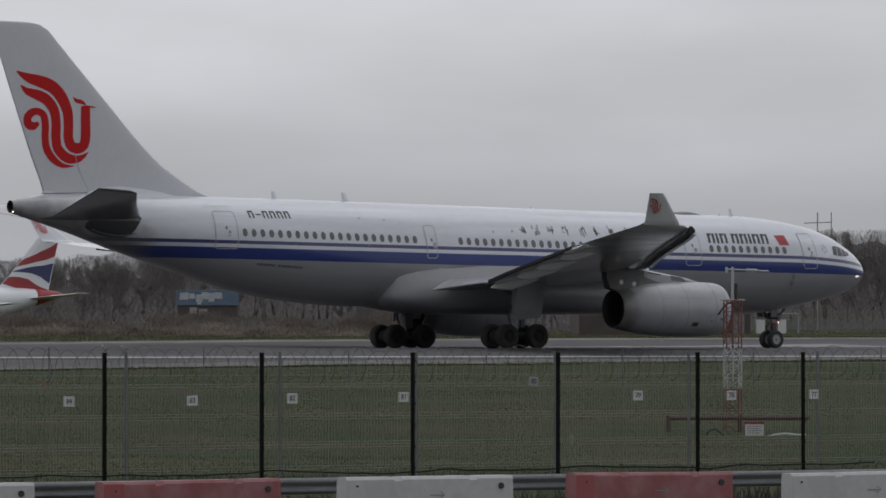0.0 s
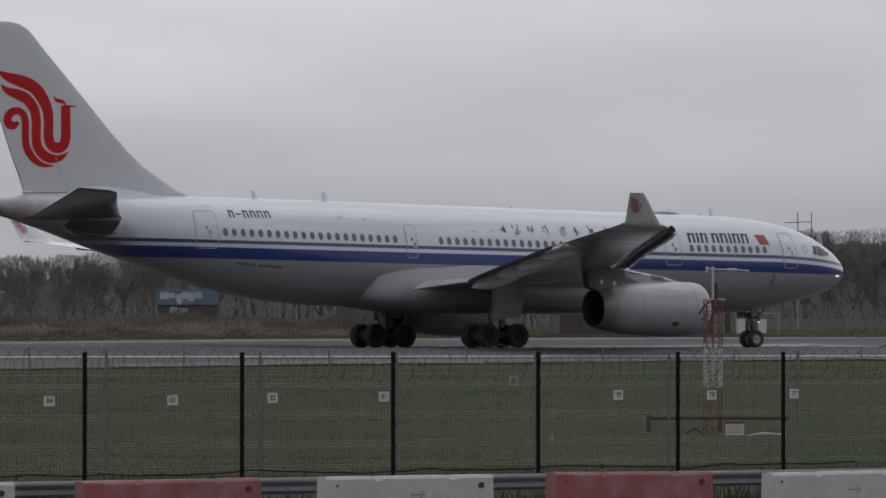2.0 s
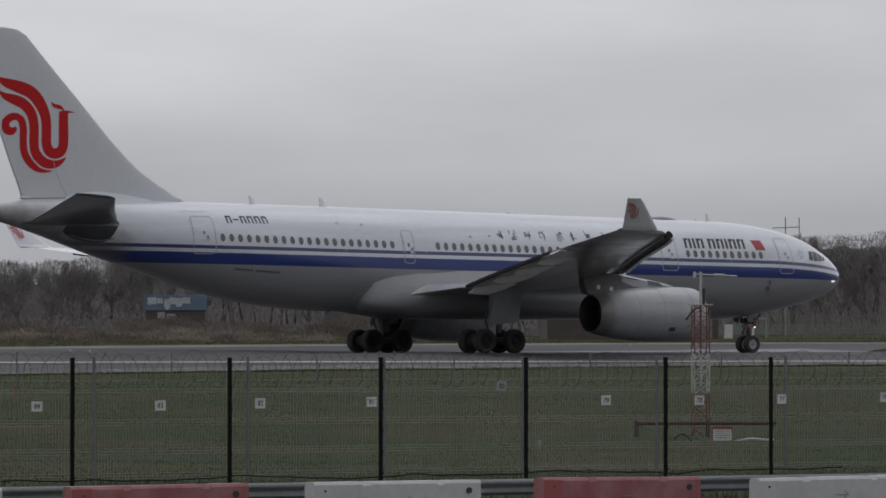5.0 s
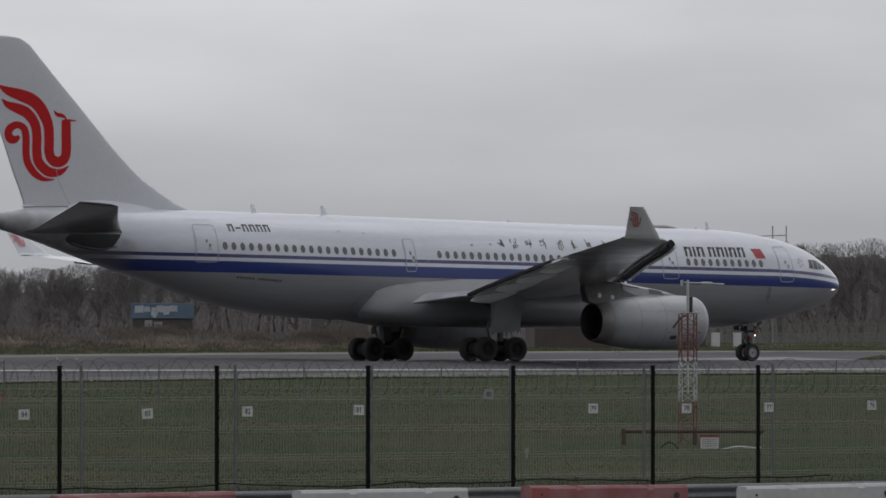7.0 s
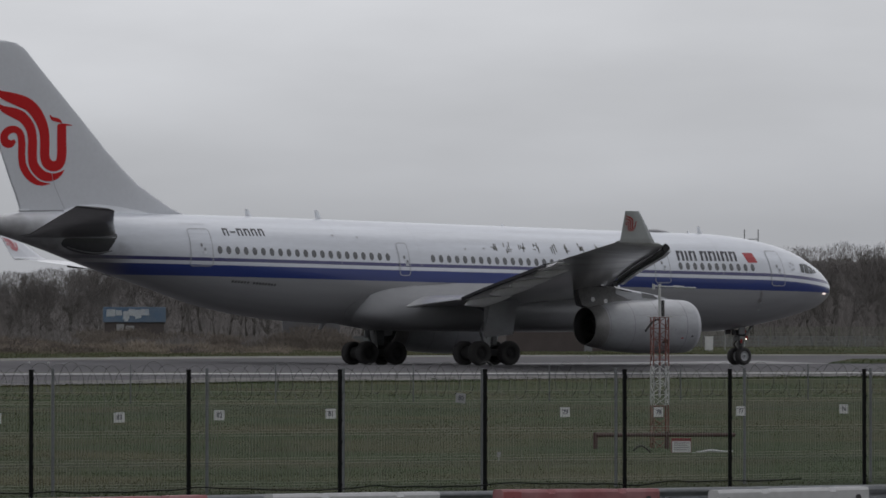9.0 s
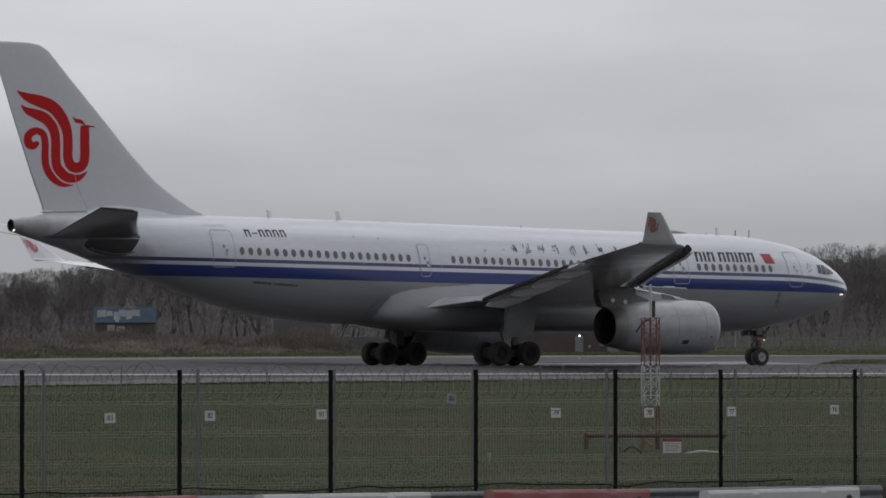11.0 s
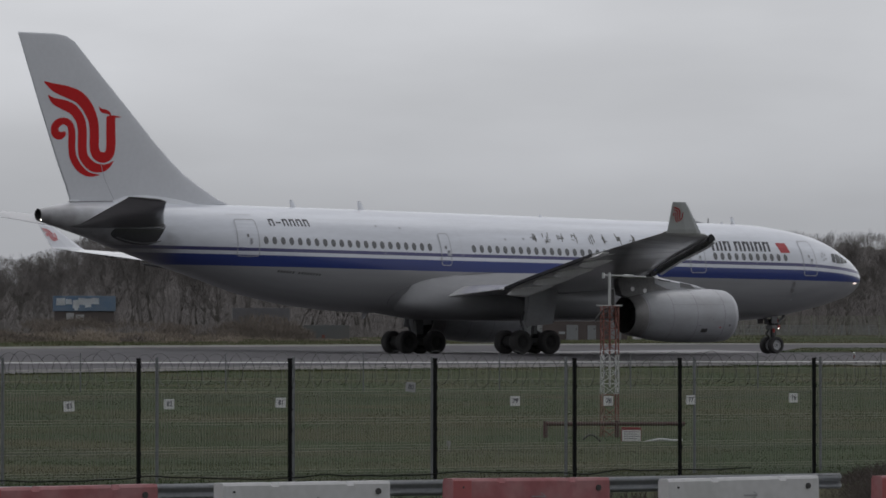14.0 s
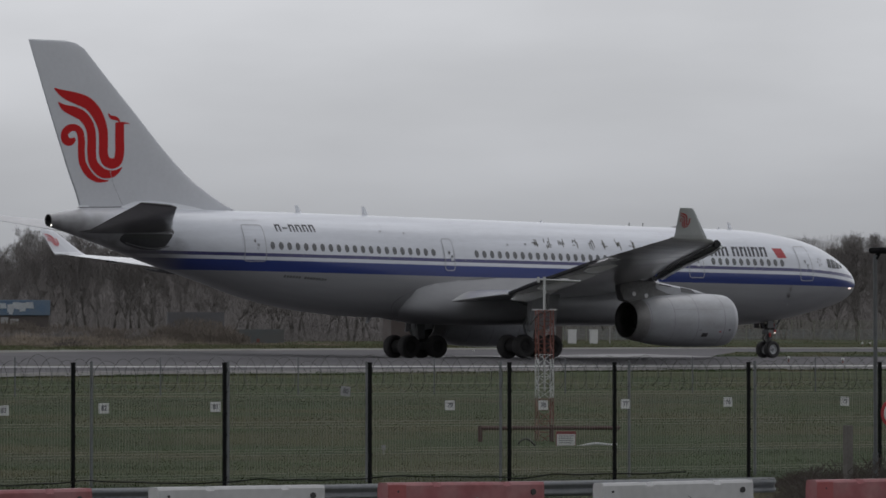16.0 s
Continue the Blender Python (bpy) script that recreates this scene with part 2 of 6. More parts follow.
# inner span painted darker for the shade and dark reflections on its underside
shadowy(M_WING, 19.5, 15.0, (0.44, 0.435, 0.435))
M_NAC = mat("nacelle_grey_paint", (0.355, 0.364, 0.383), 0.33, 0, 0.10, 0.9, 6.0, coat=0.2, second=(0.29, 0.293, 0.30), second_scale=1.1, second_amt=0.75, stretch=(0.5, 1, 1))
M_METAL = mat("bare_aluminium", (0.62, 0.63, 0.65), 0.32, 0.9, 0.06, 2.0, 20.0)
# near-black that holds the shade of slat coves and flap slots
M_SLAT = mat("shaded_edge_black", (0.034, 0.034, 0.036), 0.6, 0, 0.25, 1.5, 10.0, spec=0.1)
M_DARK = mat("soot_dark_metal", (0.052, 0.050, 0.050), 0.6, 0.3, 0.2, 2.0, 15.0)
M_TYRE = mat("tyre_rubber", (0.046, 0.044, 0.044), 0.8, 0, 0.2, 3.0, 25.0)
M_RIM = mat("painted_wheel_rim", (0.42, 0.43, 0.44), 0.4, 0.3, 0.15, 4.0, 30.0)
M_STRUT = mat("gear_strut_paint", (0.42, 0.43, 0.44), 0.4, 0.1, 0.1, 3.0, 20.0)
M_GLASS = mat("dark_window_glass", (0.10, 0.103, 0.108), 0.15, 0, 0.15, 3.0, 10.0, coat=0.4)
M_SEAM = mat("panel_seam", (0.22, 0.22, 0.23), 0.5, 0, 0.1, 3.0, 10.0)
M_LOGO = mat("red_tail_paint", (0.50, 0.014, 0.016), 0.5, 0, 0.06, 1.0, 8.0, spec=0.2)
M_FLAG = mat("flag_red_paint", (0.34, 0.025, 0.03), 0.4, 0, 0.05, 1.0, 8.0)
M_INK = mat("black_lettering_paint", (0.035, 0.035, 0.045), 0.4, 0, 0.05, 1.0, 8.0)
M_BLACKPOST = mat("black_coated_steel", (0.0085, 0.0085, 0.009), 0.8, 0, 0.25, 3.0, 30.0, spec=0.1)
M_GREYPOST = mat("galvanised_steel", (0.165, 0.172, 0.178), 0.55, 0.4, 0.25, 3.0, 25.0)
M_WIRE = mat("green_black_mesh_wire", (0.055, 0.062, 0.057), 0.6, 0.2, 0.2, 3.0, 25.0)
M_WIREG = mat("grey_mesh_wire", (0.23, 0.235, 0.19), 0.7, 0.2, 0.2, 3.0, 25.0, spec=0.2)
M_PLATE = mat("white_sign_plate", (0.62, 0.62, 0.61), 0.5, 0, 0.1, 4.0, 30.0)
M_RED = mat("faded_red_plastic", (0.275, 0.088, 0.094), 0.6, 0, 0.18, 1.5, 12.0, 0.002, second=(0.35, 0.18, 0.185), second_scale=2.6, second_amt=0.65)
M_WPL = mat("weathered_white_plastic", (0.50, 0.50, 0.502), 0.55, 0, 0.1, 1.5, 12.0, 0.002, second=(0.39, 0.395, 0.385), second_scale=1.6, second_amt=0.7)
M_GALV = mat("guard_rail_zinc", (0.25, 0.26, 0.27), 0.45, 0.7, 0.18, 1.2, 18.0)
M_ORANGE = mat("aviation_orange_paint", (0.165, 0.055, 0.042), 0.6, 0, 0.15, 2.0, 18.0)
M_MASTW = mat("aviation_white_paint", (0.46, 0.465, 0.465), 0.6, 0, 0.1, 2.0, 18.0)
M_RUST = mat("red_brown_pipe_paint", (0.072, 0.037, 0.034), 0.7, 0, 0.2, 2.0, 18.0)
M_BRICK = mat("dark_brick", (0.090, 0.073, 0.069), 0.9, 0, 0.2, 0.8, 12.0, 0.004)
M_CAB = mat("cabinet_paint", (0.30, 0.315, 0.32), 0.6, 0, 0.1, 0.8, 12.0)
M_TRAIL = mat("trailer_blue", (0.095, 0.15, 0.225), 0.7, 0, 0.15, 0.5, 6.0, second=(0.15, 0.19, 0.24), second_scale=0.6, second_amt=0.6)
# blue-green drawn towards the wood's tone to carry distance haze
M_TEAL = mat("container_teal", (0.112, 0.122, 0.124), 0.75, 0, 0.14, 0.5, 6.0, second=(0.115, 0.108, 0.10), second_scale=0.4, second_amt=0.6)
M_LAMPON = glow("lit_lamp_glass", (1.0, 0.93, 0.80), 3.5)
M_TAILLT = glow("white_tail_lamp_glass", (1.0, 0.95, 0.88), 3.0)
M_RIMD = mat("brake_dusted_rim", (0.045, 0.044, 0.044), 0.8, 0.0, 0.2, 4.0, 30.0, spec=0.15)
M_FAINT = mat("weathered_grey_plate", (0.30, 0.30, 0.30), 0.7, 0, 0.1, 4.0, 30.0)
# container blue with the haze of distance mixed into it
M_HAZEBLUE = mat("hazed_container_blue", (0.128, 0.126, 0.134), 0.85, 0, 0.16, 0.5, 3.0, second=(0.12, 0.11, 0.102), second_scale=0.4, second_amt=0.8)
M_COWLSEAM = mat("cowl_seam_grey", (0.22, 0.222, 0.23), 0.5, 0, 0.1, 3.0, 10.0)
M_BRAMBLE = mat("dark_bramble_stems", (0.060, 0.049, 0.042), 0.95, 0, 0.2, 1.0, 6.0, island=0.25)
# tailplane grey darkened: the shade of its underside is put into the colour
M_TPLANE = mat("tailplane_shaded_grey", (0.135, 0.132, 0.132), 0.3, 0, 0.3, 0.6, 5.0, spec=0.45, coat=0.6, second=(0.05, 0.049, 0.049), second_scale=0.6, second_amt=0.8)
M_WOODMASS = mat("massed_twigs", (0.138, 0.129, 0.124), 1.0, 0, 0.09, 0.25, 1.6, 0.0, spec=0.0, second=(0.100, 0.091, 0.085), second_scale=0.05, second_amt=0.6, stretch=(1, 1, 0.25))
M_FAIR = mat("flap_fairing_paint", (0.72, 0.72, 0.72), 0.45, 0, 0.1, 0.6, 7.0)
M_GEARDARK = mat("oily_dark_gear_paint", (0.15, 0.152, 0.155), 0.5, 0.1, 0.2, 3.0, 20.0)

M_JOINT = mat("faint_skin_joint", (0.50, 0.515, 0.545), 0.4, 0, 0.1, 3.0, 10.0)
M_GRAPHIC = mat("faded_white_graphic", (0.85, 0.87, 0.88), 0.7, 0, 0.25, 0.9, 5.0, second=(0.5, 0.56, 0.62), second_scale=0.9, second_amt=0.5)
# dark grey made for the trailer's lower body, shade included in it
M_SHADEBODY = mat("dull_shade_grey", (0.085, 0.072, 0.068), 0.8, 0, 0.2, 0.6, 5.0)
M_BUSH = mat("brown_bush_stems", (0.150, 0.130, 0.112), 0.95, 0, 0.2, 0.3, 1.5, island=0.10, spec=0.05)
M_COLUMN = mat("weathered_grey_column", (0.105, 0.11, 0.115), 0.6, 0.2, 0.2, 2.0, 18.0)
M_STUB = mat("weathered_concrete", (0.15, 0.14, 0.13), 0.9, 0, 0.25, 3.0, 20.0, spec=0.1)
M_FARMESH = mat("pale_blue_grey_mesh", (0.235, 0.255, 0.27), 0.7, 0, 0.12, 0.5, 4.0, spec=0.2)
M_COIL = mat("galvanised_coil_wire", (0.095, 0.096, 0.094), 0.6, 0.3, 0.2, 3.0, 25.0, spec=0.3)
M_LIP = mat("intake_lip_paint", (0.42, 0.43, 0.45), 0.5, 0.2, 0.1, 2.0, 12.0)
M_COCKPIT = mat("tinted_cockpit_glass", (0.05, 0.055, 0.057), 0.2, 0, 0.1, 3.0, 10.0, spec=0.3)
M_REDEND = mat("bright_red_plastic", (0.33, 0.085, 0.088), 0.55, 0, 0.12, 1.5, 12.0)


# ---- mesh helpers ----
def mesh_ob(name, verts, faces, material, parent=None, label="", smooth=False):
    me = bpy.data.meshes.new(name)
    me.from_pydata([tuple(v) for v in verts], [], faces)
    me.materials.append(material)
    if smooth:
        me.polygons.foreach_set("use_smooth", [True] * len(me.polygons))
    me.update()
    ob = new(name, me)
    if parent:
        ob.parent = parent
    if label:
        ob["label"] = label
    return ob


def part(name, bm, material, parent=None, label="", smooth=False):
    me = bpy.data.meshes.new(name)
    bmesh.ops.recalc_face_normals(bm, faces=bm.faces[:])
    bm.to_mesh(me)
    bm.free()
    me.materials.append(material)
    if smooth:
        me.polygons.foreach_set("use_smooth", [True] * len(me.polygons))
    ob = new(name, me)
    if parent:
        ob.parent = parent
    if label:
        ob["label"] = label
    return ob


def thing(name, label, category, at=(0, 0, 0), rz=0.0, group=""):
    ob = new(name)
    ob.empty_display_size = 0.2
    ob.matrix_basis = pose(*at, 0, 0, rz)
    return tagged(ob, label, category, group)


def add_box(bm, lo, hi, bevel=0.0):
    """A bevelled box between two corners, added to bm."""
    r = bmesh.ops.create_cube(bm, size=1.0)
    c = [(a + b) / 2 for a, b in zip(lo, hi)]
    for v in r["verts"]:
        v.co = Vector([c[i] + v.co[i] * (hi[i] - lo[i]) for i in range(3)])
    if bevel:
        es = list({e for v in r["verts"] for e in v.link_edges})
        bmesh.ops.bevel(bm, geom=es, offset=bevel, segments=2, affect="EDGES", profile=0.6)


def add_rod(bm, a, b, ra, rb=None, n=8):
    """A round rod from a to b."""
    a, b = Vector(a), Vector(b)
    rb = ra if rb is None else rb
    q = (b - a).to_track_quat("Z", "Y")
    rings = []
    for p, r in ((a, ra), (b, rb)):
        rings.append([bm.verts.new(p + q @ Vector((r * math.cos(2 * math.pi * i / n), r * math.sin(2 * math.pi * i / n), 0))) for i in range(n)])
    for i in range(n):
        bm.faces.new((rings[0][i], rings[0][(i + 1) % n], rings[1][(i + 1) % n], rings[1][i]))
    bm.faces.new(rings[0][::-1]); bm.faces.new(rings[1])


def box(name, lo, hi, material, parent=None, bevel=0.0, label=""):
    bm = bmesh.new()
    add_box(bm, lo, hi, bevel)
    return part(name, bm, material, parent, label)


def rod(name, a, b, r, material, parent=None, rb=None, n=10, label=""):
    bm = bmesh.new()
    add_rod(bm, a, b, r, rb, n)
    return part(name, bm, material, parent, label, smooth=False)


def loft(rings, cap=True):
    """Faces through rings of equal length; ends closed."""
    n = len(rings[0])
    verts = [p for r in rings for p in r]
    faces = []
    for k in range(len(rings) - 1):
        for i in range(n):
            a, b = k * n + i, k * n + (i + 1) % n
            faces.append((a, b, b + n, a + n))
    if cap:
        faces.append(tuple(range(n))[::-1])
        faces.append(tuple(range((len(rings) - 1) * n, len(rings) * n)))
    return verts, faces


def lathe(profile, n=40):
    """Turn (x, r) pairs about the x axis."""
    return loft([[(x, r * math.cos(2 * math.pi * i / n), r * math.sin(2 * math.pi * i / n)) for i in range(n)] for x, r in profile], cap=False)


def tube(name, pts, r, material, parent=None, label="", n=8):
    """One bent round bar or hose through points."""
    p = [Vector(q) for q in pts]
    rings = []
    for i, q in enumerate(p):
        d = (p[min(i + 1, len(p) - 1)] - p[max(i - 1, 0)]).to_track_quat("Z", "Y")
        rings.append([tuple(q + d @ Vector((r * math.cos(2 * math.pi * k / n), r * math.sin(2 * math.pi * k / n), 0))) for k in range(n)])
    v, f = loft(rings)
    return mesh_ob(name, v, f, material, parent, label, smooth=True)


def smooth_table(pts, xs):
    """Monotone cubic through table points."""
    p = np.array(pts, float)
    x, y = p[:, 0], p[:, 1]
    h, d = np.diff(x), np.diff(y) / np.diff(x)
    m = np.zeros(len(x))
    m[0], m[-1] = d[0], d[-1]
    for i in range(1, len(x) - 1):
        if d[i - 1] * d[i] > 0:
            w1, w2 = 2 * h[i] + h[i - 1], h[i] + 2 * h[i - 1]
            m[i] = (w1 + w2) / (w1 / d[i - 1] + w2 / d[i])
    out = []
    for q in np.atleast_1d(xs):
        i = int(np.clip(np.searchsorted(x, q) - 1, 0, len(h) - 1))
        s = (q - x[i]) / h[i]
        out.append((2 * s**3 - 3 * s**2 + 1) * y[i] + (s**3 - 2 * s**2 + s) * h[i] * m[i] + (-2 * s**3 + 3 * s**2) * y[i + 1] + (s**3 - s**2) * h[i] * m[i + 1])
    return np.array(out)


# ---- the taxiing airliner: x aft of the nose, w to starboard, z up; origin on the ground between the main gears ----
def A(xa, w, z):
    return (28.85 - xa, -w, z)


TOP = [(0.0, 4.28), (0.12, 4.55), (0.35, 4.96), (0.7, 5.25), (1.2, 5.60), (2.0, 6.02), (3.0, 6.49), (4.2, 6.87), (5.6, 7.14), (7.5, 7.39), (9.37, 7.51), (11.84, 7.55),
       (17.5, 7.63), (25.4, 7.76), (33, 7.88), (40.4, 7.99), (46, 8.05), (52, 8.08), (55.4, 8.0), (57.45, 7.66)]
BOT = [(0.0, 4.2), (0.12, 4.05), (0.35, 3.77), (0.7, 3.54), (1.2, 3.28), (2.0, 3.04), (3.0, 2.79), (4.2, 2.53), (5.6, 2.27), (7.5, 2.0), (9.4, 1.87), (12, 1.91), (25, 2.08), (33, 2.18),
       (36.8, 2.24), (40.4, 2.49), (44.07, 3.09), (47.6, 4.11), (51.2, 5.13), (54.6, 6.20), (57.45, 7.0)]
WID = [(0, .03), (.12, .34), (.35, .64), (.7, .93), (1.2, 1.27), (2, 1.68), (3, 2.06), (4.2, 2.36), (5.6, 2.62), (7.5, 2.79), (9.4, 2.82), (36, 2.82), (40, 2.74),
       (44, 2.5), (47.6, 2.1), (51.2, 1.5), (54.6, 0.85), (57.45, 0.33)]
BODY_X = np.concatenate([[0.0, 0.03, 0.07, 0.12, 0.2, 0.3, 0.4], np.linspace(0.5, 9.5, 28), np.linspace(10.5, 35.5, 26), np.linspace(36.3, 57.45, 34)])
BODY = np.stack([BODY_X, smooth_table(TOP, BODY_X), smooth_table(BOT, BODY_X), smooth_table(WID, BODY_X)], 1)


def side(xa, z, out=0.0):
    """Starboard skin of the fuselage at xa and height z, moved out a little."""
    t, b, w = (np.interp(xa, BODY[:, 0], BODY[:, k]) for k in (1, 2, 3))
    c, h = (t + b) / 2, (t - b) / 2
    s = min(0.995, max(-0.995, (z - c) / h))
    lat = w * math.sqrt(1 - s * s)
    nz, nw = s / h, lat / (w * w)
    k = out / math.hypot(nz, nw)
    return A(xa, lat + nw * k, z + nz * k)


def decal(name, outline, material, parent, out=0.012, cut=0.18, label=""):
    """A thin painted or fitted panel on the starboard skin: an outline of (xa, z), filled with strips that follow the curve."""
    xs, zs = [p[0] for p in outline], [p[1] for p in outline]
    bm = bmesh.new()
    bm.faces.new([bm.verts.new((p[0], 0, p[1])) for p in outline])
    for axis, lo, hi in ((0, min(xs), max(xs)), (2, min(zs), max(zs))):
        steps = int((hi - lo) / cut)
        for i in range(1, steps + 1):
            co, no = [0, 0, 0], [0, 0, 0]
            co[axis], no[axis] = lo + (hi - lo) * i / (steps + 1), 1
            bmesh.ops.bisect_plane(bm, geom=bm.verts[:] + bm.edges[:] + bm.faces[:], plane_co=co, plane_no=no)
    for v in bm.verts:
        v.co = side(v.co.x, v.co.z, out)
    r = bmesh.ops.solidify(bm, geom=bm.faces[:], thickness=0.006)
    return part(name, bm, material, parent, label)


def stroke(points, material, name, parent, place, label="", thick=0.006):
    """A painted band of changing width: (a, b, width) along its middle line, mapped to the surface by place(a, b, out)."""
    p = np.array(points, float)
    t = np.arange(len(p))
    tt = np.linspace(0, len(p) - 1, (len(p) - 1) * 5 + 1)
    q = np.stack([smooth_curve(t, p[:, k], tt) for k in range(3)], 1)
    d = np.gradient(q[:, :2], axis=0)
    nrm = np.stack([-d[:, 1], d[:, 0]], 1) / (np.linalg.norm(d, axis=1)[:, None] + 1e-9)
    half = np.maximum(q[:, 2:3], 0.005) / 2
    L, R = q[:, :2] + nrm * half, q[:, :2] - nrm * half
    verts, faces = [], []
    for a, b in zip(L, R):
        verts += [place(a[0], a[1], 0.012), place(b[0], b[1], 0.012)]
    for i in range(len(L) - 1):
        faces.append((2 * i, 2 * i + 1, 2 * i + 3, 2 * i + 2))
    return mesh_ob(name, verts, faces, material, parent, label)


def smooth_curve(t, y, tt):
    """Catmull-Rom through evenly spaced values."""
    out = []
    n = len(y)
    for q in tt:
        i = min(int(q), n - 2)
        s = q - i
        p0, p1, p2, p3 = y[max(i - 1, 0)], y[i], y[i + 1], y[min(i + 2, n - 1)]
        out.append(0.5 * (2 * p1 + (p2 - p0) * s + (2 * p0 - 5 * p1 + 4 * p2 - p3) * s * s + (3 * p1 - p0 - 3 * p2 + p3) * s**3))
    return np.array(out)


# swooping bands of the tail emblem, in metres of a 4.6 m tall figure: across, up, width
BAND_OUTER = [(0.0, 4.7, 0.05), (0.61, 4.4, 0.38), (1.44, 4.18, 0.55), (2.16, 3.92, 0.58), (2.7, 3.4, 0.58), (3.06, 2.67, 0.52), (3.13, 1.95, 0.5),
              (3.13, 1.28, 0.5), (3.3, 0.87, 0.5), (3.67, 0.73, 0.48), (4.03, 0.88, 0.48), (4.17, 1.3, 0.5), (4.17, 2.1, 0.5), (4.17, 2.92, 0.48)]
BAND_INNER = [(0.25, 3.97, 0.05), (0.61, 3.68, 0.3), (1.26, 3.48, 0.47), (1.8, 3.25, 0.5), (2.23, 2.75, 0.5), (2.38, 2.1, 0.48), (2.38, 1.3, 0.48),
              (2.5, 0.70, 0.48), (3.02, 0.24, 0.46), (3.6, 0.16, 0.36), (4.0, 0.29, 0.22), (4.34, 0.55, 0.03)]
BAND_CURL = [(1.33, 2.03, 0.15), (1.04, 1.85, 0.36), (0.72, 1.95, 0.42), (0.68, 2.3, 0.4), (0.94, 2.56, 0.36), (1.3, 2.62, 0.32), (1.62, 2.42, 0.36),
             (1.73, 1.95, 0.38), (1.73, 1.22, 0.38), (1.83, 0.68, 0.38), (2.16, 0.20, 0.36), (2.62, -0.12, 0.26), (3.02, -0.21, 0.16), (3.48, -0.20, 0.03)]
CREST = [(3.42, 3.45, 0.03), (3.6, 3.25, 0.17), (3.89, 3.19, 0.2), (4.1, 3.1, 0.12), (4.17, 2.95, 0.06)]
BEAK = [(3.92, 2.93, 0.06), (4.32, 2.95, 0.12), (4.82, 2.93, 0.03)]
EMBLEM = [BAND_OUTER, BAND_INNER, BAND_CURL, CREST, BEAK]


def wing_section(le, te, w, thick, n=14):
    """Aerofoil ring at span w: le and te are (xa, z); thick in metres."""
    ring = []
    for i in range(2 * n):
        a = math.pi * i / n
        c = 0.5 * (1 + math.cos(a))                  # 1 at the tail, 0 at the nose, and back
        th = thick * 2.6 * (0.2969 * math.sqrt(c) - 0.126 * c - 0.3516 * c * c + 0.2843 * c**3 - 0.1036 * c**4 + 0.004 * c) * 1.92
        z = le[1] + (te[1] - le[1]) * c + (th * 0.5 if i <= n else -th * 0.5)
        ring.append(A(le[0] + (te[0] - le[0]) * c, w, z))
    return ring


WING = [  # w, leading edge xa z, trailing edge xa z, thickness
    (1.5, 18.2, 4.02, 30.4, 3.30, 1.55), (2.8, 19.0, 4.1, 31.2, 3.20, 1.45), (4.3, 19.95, 4.23, 33.3, 3.12, 1.4), (5.85, 20.95, 4.36, 33.3, 3.25, 1.3), (9.4, 23.1, 4.62, 33.25, 3.5, 1.05),
    (12.6, 25.1, 4.86, 34.0, 4.06, 0.85), (16.4, 27.5, 5.13, 34.95, 4.6, 0.72), (20.3, 29.9, 5.39, 35.9, 5.2, 0.6), (25, 32.6, 5.72, 37.0, 5.74, 0.45), (28.4, 34.75, 5.98, 37.85, 6.12, 0.32), (29.1, 35.6, 6.1, 38.2, 6.2, 0.22)]


def wing_at(w):
    k = [np.interp(w, [r[0] for r in WING], [r[i] for r in WING]) for i in range(1, 6)]
    return (k[0], k[1]), (k[2], k[3]), k[4]


def wheel(name, parent, at, radius, width, outer):
    """A tyre with rounded shoulders, its rim as a piece of it."""
    h = width / 2
    prof = [(-h * .72, radius * .56), (-h * .95, radius * .68), (-h, radius * .82), (-h * .84, radius * .95), (-h * .5, radius), (-h * .47, radius * .985), (-h * .42, radius), (-h * .05, radius), (0, radius * .985), (h * .05, radius),
            (h * .42, radius), (h * .47, radius * .985), (h * .5, radius), (h * .84, radius * .95), (h, radius * .82), (h * .95, radius * .68), (h * .72, radius * .56)]
    v, f = lathe(prof, 36)
    v = [(p[1], p[0], p[2]) for p in v]
    ty = mesh_ob(name, v, f, M_TYRE, parent, "black rubber aircraft tyre", smooth=True)
    ty.location = at
    s = outer
    prof = [(h * .66, radius * .57), (h * .70, radius * .53), (h * .45, radius * .47), (h * .35, radius * .30), (h * .55, radius * .22), (h * .58, radius * .08), (h * .58, 0.001)]
    v, f = lathe(prof, 24)
    v1 = [(p[1], p[0] * s, p[2]) for p in v]
    k = len(v1)
    v2 = [(p[1], -p[0] * s * 0.9, p[2]) for p in v]
    bm = bmesh.new()
    vs = [bm.verts.new(q) for q in v1 + v2]
    for q in f:
        bm.faces.new([vs[i] for i in q]); bm.faces.new([vs[i + k] for i in q][::-1])
    for i in range(8):                                # bolts round the hub
        a = i * math.pi / 4
        c = Vector((radius * .36 * math.cos(a), s * h * .36, radius * .36 * math.sin(a)))
        add_rod(bm, c, c + Vector((0, s * .04, 0)), radius * .035, n=6)
    part("rim", bm, M_RIM if radius < .6 else M_RIMD, ty, "pale metal wheel rim" if radius < .6 else "brake-dusted dark wheel rim")
    return ty


WHEELS = []


